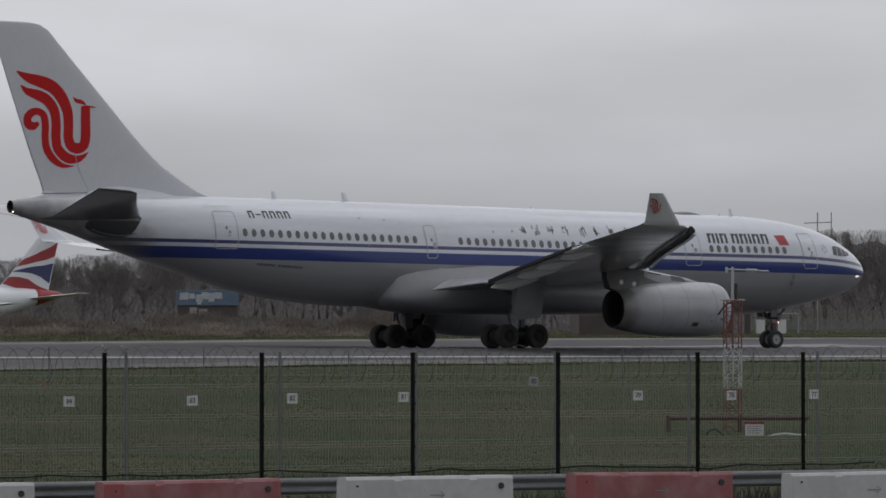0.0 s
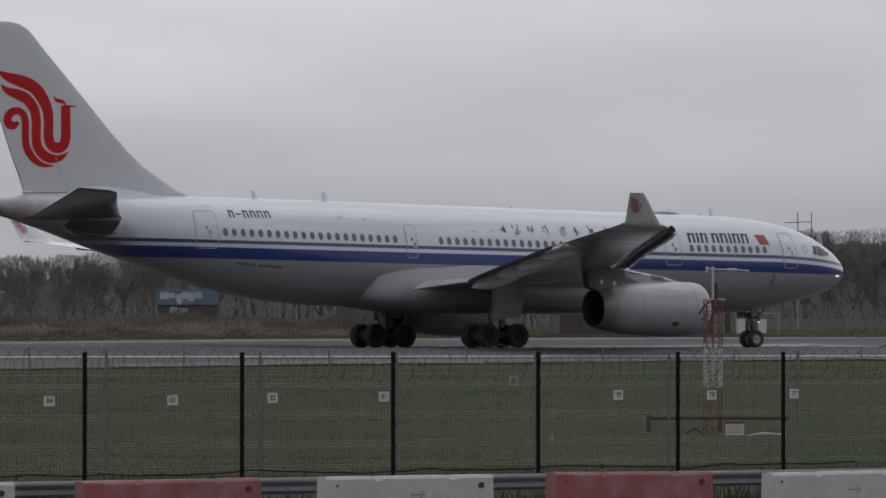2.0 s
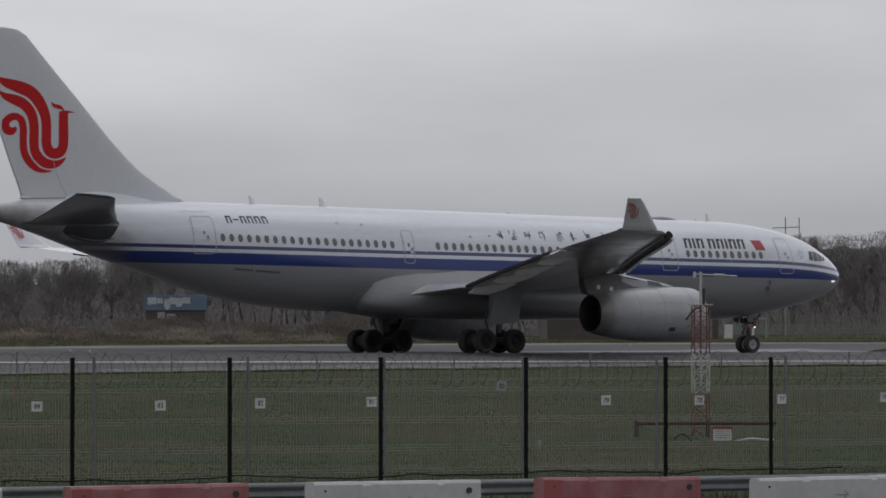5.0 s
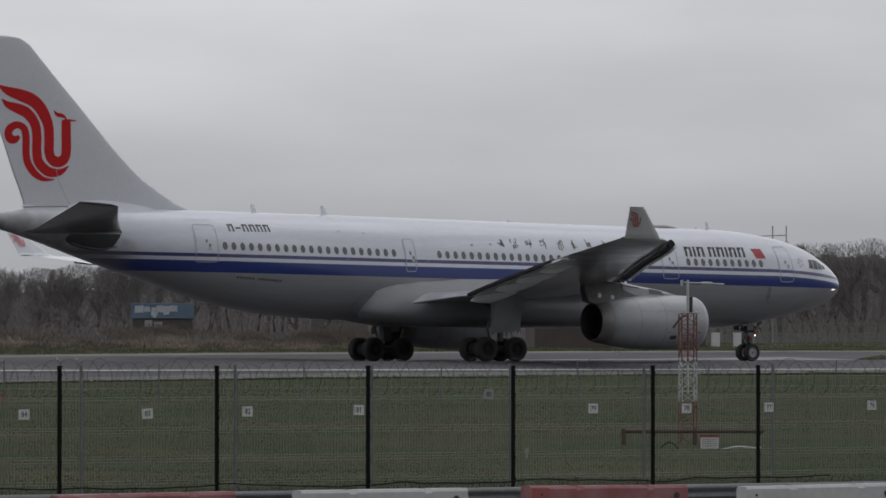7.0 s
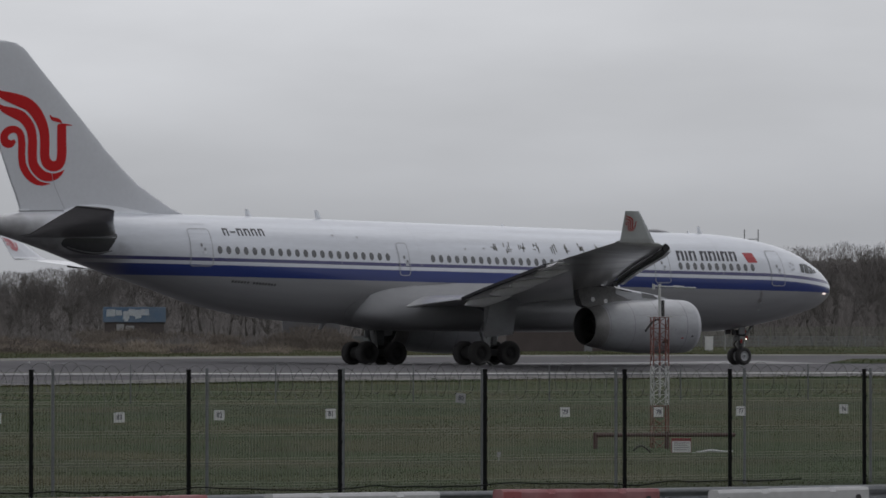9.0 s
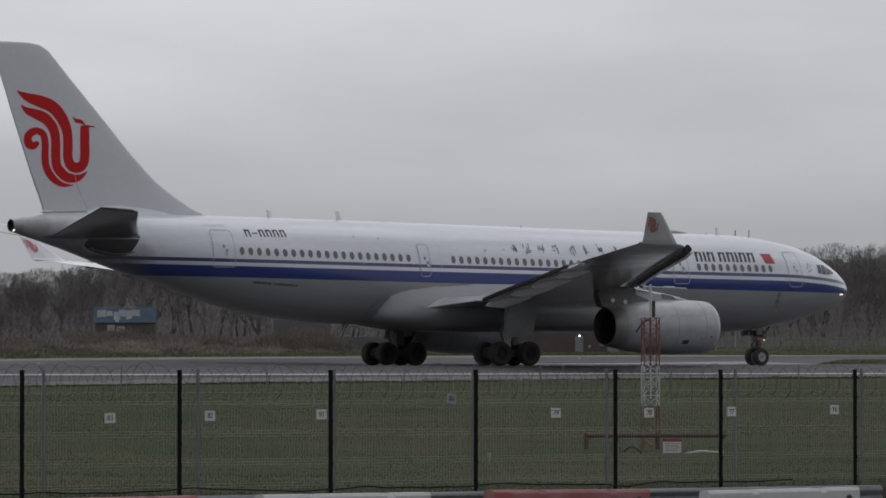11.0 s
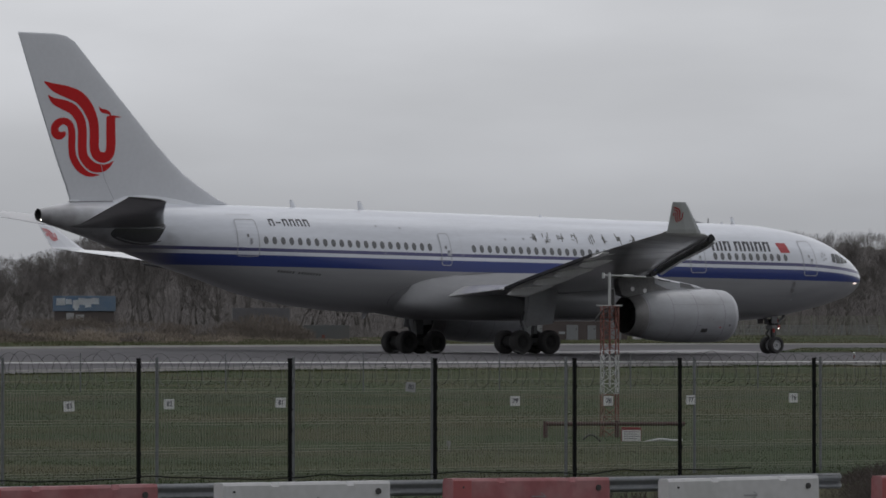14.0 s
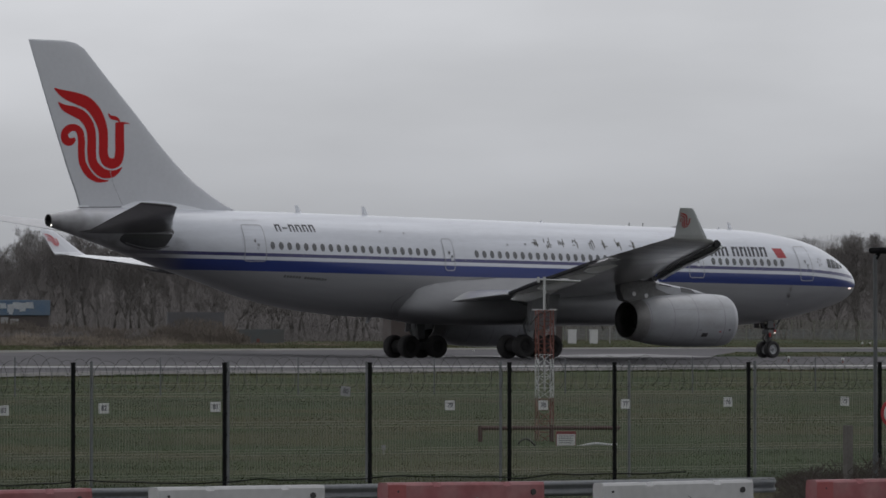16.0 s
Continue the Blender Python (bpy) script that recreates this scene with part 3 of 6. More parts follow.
def build_airliner():
    air = thing("airliner", "white wide-body airliner, blue band, red tail emblem, taxiing on runway", "airliner")
    # fuselage
    rings = []
    for xa, t, b, w in BODY:
        c, h = (t + b) / 2, (t - b) / 2
        rings.append([A(xa, w * math.cos(2 * math.pi * i / 72), c + h * math.sin(2 * math.pi * i / 72)) for i in range(72)])
    v, f = loft(rings, cap=False)
    f.append(tuple(range(72))[::-1])
    body = mesh_ob("fuselage", v, f, M_LIV, air, "white above, dark line and blue band, grey belly", smooth=True)
    # tail exhaust
    bm = bmesh.new()
    t, b, w = BODY[-1, 1:]
    c, h = (t + b) / 2, (t - b) / 2
    ring = lambda xa, k: [bm.verts.new(A(xa, w * k * math.cos(2 * math.pi * i / 24), c + h * k * math.sin(2 * math.pi * i / 24))) for i in range(24)]
    rr = [ring(57.3, 1.02), ring(57.47, 0.99), ring(57.47, 0.88), ring(56.6, 0.8)]
    for p, q in zip(rr, rr[1:]):
        for i in range(24):
            bm.faces.new((p[i], p[(i + 1) % 24], q[(i + 1) % 24], q[i]))
    bm.faces.new(rr[-1])
    part("tail_exhaust", bm, M_DARK, air, "dark metal exhaust pipe of the tail cone", smooth=False)
    bm = bmesh.new()
    bmesh.ops.create_uvsphere(bm, u_segments=10, v_segments=8, radius=0.036, matrix=Matrix.Translation(A(57.42, 0.24, 7.06)))
    part("tail_light", bm, M_TAILLT, air, "lit white tail light", smooth=True)
    # cabin windows
    zs = lambda xa: float(np.interp(xa, [7.85, 13.17, 21.8, 30.57, 33.6, 44.42], [5.53, 5.57, 5.64, 5.79, 5.84, 6.10]))
    rows = [44.42 - i * 0.54 for i in range(21)] + [30.57 - i * 0.5475 for i in range(27)] + [13.17 - i * 0.532 for i in range(11)]
    for xa in rows:
        z = zs(xa)
        outer = [(xa + 0.15 * math.cos(a), z + 0.215 * math.sin(a)) for a in [2 * math.pi * i / 16 for i in range(16)]]
        decal("window", outer, M_GLASS, body, 0.010, 0.5)
    # doors
    for x0, x1, z0, z1 in ((44.87, 46.17, 5.25, 7.2), (32.2, 32.86, 4.86, 6.6), (13.98, 15.06, 4.62, 6.6), (5.38, 6.44, 4.52, 6.5)):
        def rect(e, n=3):
            o = []
            r = 0.14 + e
            for cx, cz, a0 in ((x1 - .14, z1 - .14, 0), (x0 + .14, z1 - .14, 90), (x0 + .14, z0 + .14, 180), (x1 - .14, z0 + .14, 270)):
                for i in range(n + 1):
                    a = radians(a0 + 90 * i / n)
                    o.append((cx + r * math.cos(a), cz + r * math.sin(a)))
            return o
        door = decal("door", rect(0.0), M_LIV, air, 0.016, 0.2, "white cabin door with grey outline")
        a, b = rect(0.035), rect(-0.012)
        vs, fs = [], []
        m = 6
        for k in range(len(a)):
            for i in range(m):
                s = i / m
                pa = [a[k][j] + (a[(k + 1) % len(a)][j] - a[k][j]) * s for j in (0, 1)]
                pb = [b[k][j] + (b[(k + 1) % len(b)][j] - b[k][j]) * s for j in (0, 1)]
                vs += [side(pa[0], pa[1], 0.024), side(pb[0], pb[1], 0.024)]
        k = len(vs)
        fs = [(i, i + 1, (i + 3) % k, (i + 2) % k) for i in range(0, k, 2)]
        mesh_ob("door_seam", vs, fs, M_SEAMP, door, "pale grey door outline")
        xm, zm = (x0 + x1) / 2, z0 + (z1 - z0) * 0.56
        decal("door_window", [(xm + .07 * math.cos(i * math.pi / 4), zm + .1 * math.sin(i * math.pi / 4)) for i in range(8)], M_SEAM, door, 0.028, 0.5)
        decal("door_placard", [(xm - .26, zm - .46), (xm - .06, zm - .46), (xm - .06, zm - .30), (xm - .26, zm - .30)], M_WHITE, door, 0.030, 0.5, "small white placard")
        decal("handle", [(xm - .25, zm - .15), (xm - .12, zm - .15), (xm - .12, zm - .28), (xm - .25, zm - .28)], M_SEAMP, door, 0.028, 0.5)
    # cockpit glazing
    for pts in ([(3.84, 5.33), (3.50, 5.28), (3.36, 5.82), (3.71, 5.81)], [(3.43, 5.27), (2.98, 5.25), (2.90, 5.76), (3.29, 5.82)], [(2.92, 5.25), (2.55, 5.26), (2.46, 5.56), (2.83, 5.74)],
                [(2.49, 5.27), (2.15, 5.3), (2.12, 5.44), (2.40, 5.54)]):
        decal("cockpit_window", pts, M_COCKPIT, body, 0.012, 0.25)
    # paint marks: airline titles, script and type mark as plain bars
    def bar(x0, x1, z0, z1, lean=0.0, m=M_INK, nm="paint_mark"):
        decal(nm, [(x0, z0), (x1, z0), (x1 + lean, z1), (x0 + lean, z1)], m, body, 0.010, 0.4)
    x = 13.27
    for wd in (.5, .16, .5, 0, .5, .5, .16, .5, .5):     # each letter a block with a slot
        if wd == 0:
            x -= 0.2
            continue
        if wd > .2:
            bar(x - .165, x, 5.88, 6.45, -.06)
            bar(x - wd, x - wd + .165, 5.88, 6.45, -.06)
            bar(x - wd + .165, x - .165, 6.32, 6.45, -.01)
        else:
            bar(x - wd, x, 5.88, 6.45, -.06)
        x -= wd + .125
    for i in range(6):                                # registration, as pairs of short bars
        xx = 43.95 - i * 0.455
        if i == 1:
            bar(xx - .34, xx, 7.04, 7.11)
            continue
        bar(xx - .10, xx, 6.88, 7.28)
        bar(xx - .34, xx - .24, 6.88, 7.28)
        bar(xx - .24, xx - .10, 7.19, 7.28)
    rs_ = random.Random(12)
    for i, xx in enumerate((26.2, 25.27, 24.25, 23.27, 22.01, 21.04, 19.96, 19.0)):     # brushed script, as loose thin strokes
        for k in range(6):
            cx, cz = xx + rs_.uniform(-.19, .19), 6.44 + rs_.uniform(-.2, .2)
            ln_, lean_ = rs_.uniform(.10, .24), rs_.uniform(-.10, .02)
            if k % 3 == 2:
                bar(cx - ln_, cx + ln_ * .6, cz - .02, cz + .022, .02, M_SCRIPT)
            else:
                bar(cx - .028, cx + .028, cz - ln_, cz + ln_, lean_, M_SCRIPT)
    for i in range(15):
        xx = 43.6 - i * 0.185
        if i not in (6,):
            bar(xx - .12, xx, 4.34 - .012 * i + .03, 4.46 - .012 * i + .03, -0.03, M_TYPEMARK)
    decal("flag_mark", [(7.37, 5.82), (8.1, 5.82), (8.3, 6.39), (7.52, 6.39)], M_FLAG, body, 0.010, 0.3, "red flag painted on the skin")
    for a in range(5):
        xx, zz = 4.55 + .19 * math.cos(a * 1.256), 5.62 + .2 * math.sin(a * 1.256)
        bar(xx - .05, xx + .05, zz - .05, zz + .05, m=M_SEAMP)
    for xx, zz in ((36.9, 6.98), (35.3, 6.9), (28.2, 6.35), (26.9, 6.4), (7.1, 3.5), (7.05, 3.1)):
        bar(xx - .06, xx + .06, zz - .05, zz + .05, m=M_SEAMP, nm="panel")
    # skin joints: fine rings round the starboard side
    for xa in (10.1, 16.2, 31.4, 36.7):
        t_, b_ = (float(np.interp(xa, BODY[:, 0], BODY[:, k])) for k in (1, 2))
        vs = []
        for q in np.linspace(.56, .97, 18):
            z = b_ + (t_ - b_) * q
            vs += [side(xa - .012, z, .004), side(xa + .012, z, .004)]
        mesh_ob("skin_joint", vs, [(k, k + 1, k + 3, k + 2) for k in range(0, len(vs) - 2, 2)], M_JOINT, body)
    bar(44.9, 46.5, 7.47, 7.50, .0, M_JOINT, "rain_gutter")
    for x0, x1, z0, z1 in ((7.08, 7.28, 3.88, 4.12), (7.10, 7.36, 3.52, 3.74)):
        bar(x0, x1, z0, z1, .04, M_SEAMD)
    # glowing bead added for a bright glint on the nose paint
    bm = bmesh.new()
    bmesh.ops.create_uvsphere(bm, u_segments=12, v_segments=8, radius=1, matrix=Matrix.Translation(side(1.45, 4.10)) @ Matrix.Diagonal((.22, .05, .05, 1)))
    part("nose_glint", bm, M_NOSEGLINT, air, "small warm white glint on the nose, made to glow", smooth=True)
    # aerials on the spine
    for xa, hgt, ch in ((40.9, .42, .42), (36.3, .48, .45), (9.55, .42, .35), (23.7, .10, .3), (10.4, .12, .2)):
        zt = float(np.interp(xa, BODY[:, 0], BODY[:, 1])) - .05
        r0 = [A(xa + ch * a, .05 * b, zt) for a, b in ((.6, 0), (.2, 1), (-.4, 0), (.2, -1))]
        r1 = [A(xa + ch * (a * .5 + .45), .03 * b, zt + hgt + .05) for a, b in ((.6, 0), (.2, 1), (-.4, 0), (.2, -1))]
        v, f = loft([r0, r1])
        mesh_ob("aerial", v, f, M_WHITE, air, "white blade aerial")
    v, f = loft([[A(14.3 - 2.4 * s, .35 * math.sin(math.pi * (s * .9 + .05)) * math.cos(a), 7.55 + .18 * math.sin(math.pi * (s * .9 + .05)) * math.sin(a)) for a in [2 * math.pi * i / 14 for i in range(14)]] for s in np.linspace(0, 1, 9)])
    mesh_ob("aerial_fairing", v, f, M_SEAM, air, "low grey aerial fairing", smooth=True)
    # belly fairing
    rings = []
    for xa, tp, bt, hw in ((35.2, 3.2, 2.75, 1.2), (35.05, 3.4, 2.5, 2.1), (34.6, 3.8, 2.28, 2.6), (33.5, 4.2, 2.08, 2.95), (31.9, 4.55, 1.86, 3.12), (29, 4.75, 1.80, 3.22), (25, 4.75, 1.80, 3.26), (21, 4.4, 1.80, 3.2), (18.6, 3.9, 1.82, 2.95), (16.8, 3.3, 1.95, 2.3), (16.0, 2.6, 2.2, 1.2)):
        zc, wt = bt + .42 * (tp - bt), min(hw, 2.62)
        ring_ = []
        for i in range(48):
            a = 2 * math.pi * i / 48
            cs, sn = math.cos(a), math.sin(a)
            if sn >= 0:                                # flanks leaning in to meet the fuselage
                q = sn ** .8
                ring_.append(A(xa, math.copysign((hw - (hw - wt) * q ** 1.6) * min(1, abs(cs) * 4) ** .5, cs), zc + (tp - zc) * q))
            else:                                      # rounded keel
                ring_.append(A(xa, hw * math.copysign(abs(cs) ** .5, cs), zc - (zc - bt) * abs(sn) ** .7))
        rings.append(ring_)
    v, f = loft(rings)
    fairing = mesh_ob("belly_fairing", v, f, M_BELLY, air, "grey belly fairing", smooth=True)
    # sealant joint along its aft rim
    pts = [side(xa, z, .02) for xa, z in ((29.4, 4.47), (31.0, 4.36), (32.4, 4.22), (33.7, 4.02), (34.7, 3.76), (35.5, 3.42), (35.85, 3.05), (35.75, 2.75), (35.3, 2.45))]
    tube("fairing_joint", pts, .018, M_SEAM, fairing, "dark sealant joint", n=5)
    # fin and rudder
    fin_rows = [(7.7, 46.9, 55.6, .42), (8.0, 45.1, 55.45, .42), (8.35, 45.95, 55.55, .42), (8.9, 46.95, 55.75, .42), (9.6, 48.1, 56.05, .41), (10.3, 48.95, 56.33, .40), (11.3, 50.02, 56.7, .38), (13.2, 51.85, 57.4, .33), (15.04, 53.66, 58.05, .27), (16.6, 55.15, 58.6, .2), (16.9, 55.7, 58.7, .14), (17.01, 56.4, 58.73, .08)]
    rings = []
    for z, le, te, th in fin_rows:
        ring_ = []
        for i in range(24):
            a = math.pi * i / 12
            c = .5 * (1 + math.cos(a))
            k = th * 2.2 * (0.2969 * math.sqrt(c) - 0.126 * c - 0.3516 * c * c + 0.2843 * c**3 - 0.1015 * c**4) * (1 if i <= 12 else -1)
            ring_.append(A(le + (te - le) * c, k, z))
        rings.append(ring_)
    v, f = loft(rings)
    fin = mesh_ob("fin", v, f, M_FINGREY, air, "pale grey tail fin with red swooping emblem", smooth=True)

    def on_fin(a, b, out):
        xa, z = 57.10 - a, 9.72 + b
        le, te, th = (np.interp(z, [r[0] for r in fin_rows], [r[k] for r in fin_rows]) for k in (1, 2, 3))
        c = min(.98, max(.02, (xa - le) / (te - le)))
        k = th * 2.2 * (0.2969 * math.sqrt(c) - 0.126 * c - 0.3516 * c * c + 0.2843 * c**3 - 0.1015 * c**4)
        return A(xa, k + out, z)
    for i, band in enumerate(EMBLEM):
        k = (1.16, 1.16, 1.15, 1.1, 1.0)[i]
        stroke([(a, b, c * k) for a, b, c in band], M_LOGO, "emblem_band", fin, on_fin, "red painted band")
    fx = lambda xa, z, wd: (57.10 - xa, z - 9.72, wd)
    stroke([fx(53.55, 10.1, .03), fx(53.3, 9.3, .03), fx(52.73, 8.23, .03)], M_SEAMP, "rudder_seam", fin, lambda a, b, o: on_fin(a, b, o + .004))
    stroke([fx(55.6, 8.05, .04), fx(54.2, 8.09, .04), fx(52.75, 8.13, .04)], M_SEAM, "fin_root_joint", fin, lambda a, b, o: on_fin(a, b, o + .01))
    stroke([fx(55.55, 8.12, .09), fx(54.9, 8.13, .10)], M_WHITE, "fin_root_bracket", fin, lambda a, b, o: on_fin(a, b, o + .03))
    # smooth white fillet where the fin meets the spine
    vs, n_ = [], 24
    for i in range(n_ + 1):
        q = i / n_
        xa = 52.8 - 5.7 * q
        zt = float(np.interp(xa, [47.1, 47.9, 49.3, 50.75, 52.0, 52.8], [7.97, 8.17, 8.38, 8.50, 8.42, 8.15]))
        for k in range(5):
            z = 7.9 + (zt - 7.9) * k / 4
            p_ = on_fin(57.10 - xa, z - 9.72, .03 + .05 * (1 - k / 4))
            vs.append(p_)
    mesh_ob("fin_fillet", vs, [(i * 5 + k, i * 5 + k + 1, i * 5 + k + 6, i * 5 + k + 5) for i in range(n_) for k in range(4)], M_WHITE, fin, "smooth white fillet at the fin root", smooth=True)
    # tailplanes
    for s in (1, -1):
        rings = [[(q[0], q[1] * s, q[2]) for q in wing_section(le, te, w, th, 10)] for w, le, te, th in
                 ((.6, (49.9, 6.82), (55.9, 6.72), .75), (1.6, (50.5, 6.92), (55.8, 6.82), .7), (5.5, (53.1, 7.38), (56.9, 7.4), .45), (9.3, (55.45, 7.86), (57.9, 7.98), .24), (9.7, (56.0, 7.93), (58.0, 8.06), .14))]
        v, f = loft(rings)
        mesh_ob("tailplane", v, f, M_TPLANE, air, "swept tailplane, underside shade in its dark grey", smooth=True)
    # dark rounded root plates below the tailplanes
    for s in (1, -1):
        rg = []
        for q in np.linspace(0, 1, 15):
            xa = 49.62 + 4.4 * q
            k = math.sin(math.pi * (.03 + .94 * q)) ** .75
            rg.append([A(xa, s * (np.interp(xa, BODY[:, 0], BODY[:, 3]) - .35 + .5 * k * math.cos(a)), 6.70 + (1.12 * k * (1 - .3 * q) if math.sin(a) < 0 else .62 * k * (1 - .5 * q)) * math.sin(a)) for a in [2 * math.pi * i / 20 for i in range(20)]])
        rim = []
        for q in np.linspace(.06, .8, 17):
            xa = 49.62 + 4.4 * q
            k = math.sin(math.pi * (.03 + .94 * q)) ** .75
            rim.append(A(xa, s * (np.interp(xa, BODY[:, 0], BODY[:, 3]) - .31 + .5 * k * .5), 6.70 - 1.12 * k * (1 - .3 * q) * .87))
        tube("root_plate_rim", rim, .035, M_GEARDARK, air, "raised rim of the root plate", n=6)
        v, f = loft(rg)
        mesh_ob("tailplane_root_plate", v, f, M_ROOT, air, "dark rounded plate at the tailplane root", smooth=True)
        v, f = loft([[A(50.5 + 3.2 * q, s * (np.interp(50.5 + 3.2 * q, BODY[:, 0], BODY[:, 3]) + .22 * math.sin(math.pi * q) ** .5 + b), 6.68 + c) for b, c in ((0, .035), (.05, 0), (0, -.035))] for q in np.linspace(0, 1, 9)])
        mesh_ob("seal_strip", v, f, M_NAC, air, "pale seal strip")
    # wings
    for s in (1, -1):
        rings = []
        for w in [r[0] for r in WING]:
            le, te, th = wing_at(w)
            rings.append([(q[0], q[1] * s, q[2]) for q in wing_section(le, te, w, th, 16)])
        v, f = loft(rings)
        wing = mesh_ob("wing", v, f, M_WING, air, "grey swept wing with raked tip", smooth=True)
        # drooped leading-edge slats, the shade of their coves put into the dark colour
        for w0, w1 in ((3.6, 8.2), (9.8, 14.4), (14.5, 18.3), (18.4, 22.2), (22.3, 25.9), (26.0, 28.5)):
            rg = []
            for w in (w0, w1):
                le, te, th = wing_at(w)
                ch = te[0] - le[0]
                k = 0.9 if w < 12 else 0.75
                pts = [(-.34, .04), (-.46, -.08), (-.44, -.20), (-.30, -.28), (-.06, -.29), (-.02, -.20), (-.06, -.02), (-.10, .10), (-.24, .11)]
                rg.append([A(le[0] + a, s * w, le[1] + b) for a, b in pts])
            v, f = loft(rg)
            slat = mesh_ob("slat", v, f, M_SLAT, wing, "extended leading-edge slat, coloured dark for its shaded cove")
            rg = []
            for w in (w0, w1):
                le, te, th = wing_at(w)
                rg.append([A(le[0] + a, s * w, le[1] + b) for a, b in ((-.44, -.18), (-.54, -.20), (-.57, -.28), (-.47, -.34), (-.31, -.285))])
            v, f = loft(rg)
            # white lip paints the bright horizon mirrored in the slat's skin
            mesh_ob("slat_lip", v, f, M_WHITE, slat, "slat lip, painted pale for the reflected horizon")
            for q in np.linspace(.12, .88, 5):
                le, te, th = wing_at(w0 + (w1 - w0) * q)
                c0 = A(le[0] - .25, s * (w0 + (w1 - w0) * q), le[1] - .24)
                c1 = A(le[0] + .22, s * (w0 + (w1 - w0) * q), le[1] - .25)
                rod("slat_track", c0, c1, .045, M_GEARDARK, slat, n=6)
        # flaps, drooped behind the wing
        for w0, w1, drop, m_, lb in ((4.35, 9.0, .42, M_WING, "pale grey inner flap, drooped"), (9.6, 20.6, .0, M_WING, "grey drooped trailing-edge flap")):
            rg, lip = [], []
            for w in np.linspace(w0, w1, 6):
                le, te, th = wing_at(w)
                x0, z0 = te[0] - 1.0, te[1] + (le[1] - te[1]) * .09
                d_ = drop * (1 - (w - w0) / (w1 - w0)) ** .7
                rg.append([A(x0 + a, s * w, z0 + b - .02) for a, b in ((-.6, .10 + d_), (.1, .06 + d_), (.6, .04 + d_ * .6), (1.3, -.08), (1.3, -.12), (.6, -.14), (-.6, .0))])
                lip.append([A(x0 + a, s * w, z0 + b - .02) for a, b in ((1.12, .0), (1.38, -.04), (1.38, -.20), (1.12, -.18))])
            v, f = loft(rg)
            flap = mesh_ob("flap", v, f, m_, wing, lb)
            if not drop:
                # near-black strip paints the shaded slot along the flap's edge
                v, f = loft(lip)
                mesh_ob("flap_edge", v, f, M_SLAT, flap, "dark strip for the shaded slot at the trailing edge")
        rg = []
        for q in np.linspace(0, 1, 6):                 # pale strip under the outer end of the flap
            w = 19.3 + 2.6 * q
            le, te, th = wing_at(w)
            h_ = .04 + .08 * math.sin(math.pi * q) ** .5
            rg.append([A(te[0] + a, s * w, te[1] - .10 + b) for a, b in ((-.15, -.02), (.30, -.04), (.32, -.04 - h_), (-.10, -.04 - h_))])
        v, f = loft(rg)
        # port copy gets the near-black: its shade is put into the colour
        mesh_ob("flap_tab", v, f, M_FAIR if s > 0 else M_SLAT, wing, "narrow tab at the outer end of the flap")
        # flap track fairings
        for w, ln, wd in ((9.2, 3.7, .33), (12.4, 3.5, .31), (15.15, 3.2, .29), (18.3, 2.8, .25)):
            le, te, th = wing_at(w)
            rg = []
            for q in np.linspace(0, 1, 13):            # pointed drooping tail, full middle, rounded nose, flat flanks
                r = wd * (.05 + .95 * min(1, q / .32) ** .8) * (1 - max(0, (q - .4) / .605) ** 2) ** .5
                xa = te[0] - .08 - ln * q
                zc = te[1] - .14 - .16 * max(0, 1 - q / .38) + (le[1] - te[1]) * (ln * q / (te[0] - le[0])) * .8 + .12 * q + .45 * max(0, q - .35)
                rg.append([A(xa, s * w + r * math.copysign(abs(math.cos(a)) ** .6, math.cos(a)), zc + r * 1.25 * math.copysign(abs(math.sin(a)) ** .6, math.sin(a))) for a in [2 * math.pi * i / 16 for i in range(16)]])
            v, f = loft(rg)
            mesh_ob("flap_fairing", v, f, M_FAIR, wing, "pale grey canoe-shaped flap fairing", smooth=True)
        # winglet
        pl = [(6.12, 35.85, 38.1, 29.1, .16), (6.3, 36.1, 38.17, 29.28, .14), (7.52, 37.5, 38.5, 30.05, .09), (7.66, 37.7, 38.55, 30.15, .06)]
        rg = []
        for z, l0, t0, w, th in pl:
            rg.append([A(l0 + (t0 - l0) * c, s * (w + th * k), z) for c, k in ((0, 0), (.15, .8), (.5, 1), (1, .15), (1, -.15), (.5, -1), (.15, -.8))])
        v, f = loft(rg)
        wl_ = mesh_ob("winglet", v, f, M_FINGREY, air, "pale grey upturned winglet with small red emblem")
        def on_tip(a, b, out, s=s):
            z = 6.70 + b * .155
            w = np.interp(z, [r[0] for r in pl], [r[3] for r in pl])
            th = np.interp(z, [r[0] for r in pl], [r[4] for r in pl])
            return A(38.34 + .2 * b * .155 - a * .175, s * w + th * 1.05 + .01, z)
        for band in EMBLEM[:3]:
            stroke([(a, b, c * .66) for a, b, c in band], M_LOGO, "emblem_band", wl_, on_tip)
        # engine
        yc, zc = s * 9.37, 2.08
        eng = new("engine"); eng.parent = air; eng.location = A(18.05, yc, zc)
        eng["label"] = "grey turbofan engine nacelle under the wing"
        prof = [(18.35, 1.44), (18.8, 1.475), (19.6, 1.49), (21.0, 1.49), (22.2, 1.455), (23.2, 1.38), (24.2, 1.22), (25.15, 1.03)]
        xs = np.linspace(18.35, 25.15, 26)
        rr = smooth_table(prof, xs)
        tilt = lambda xa: -.03 * (xa - 21)
        v, f = lathe([(18.05 - x_, r_) for x_, r_ in zip(xs, rr)], 56)
        mesh_ob("nacelle", v, f, M_NAC, eng, smooth=True)
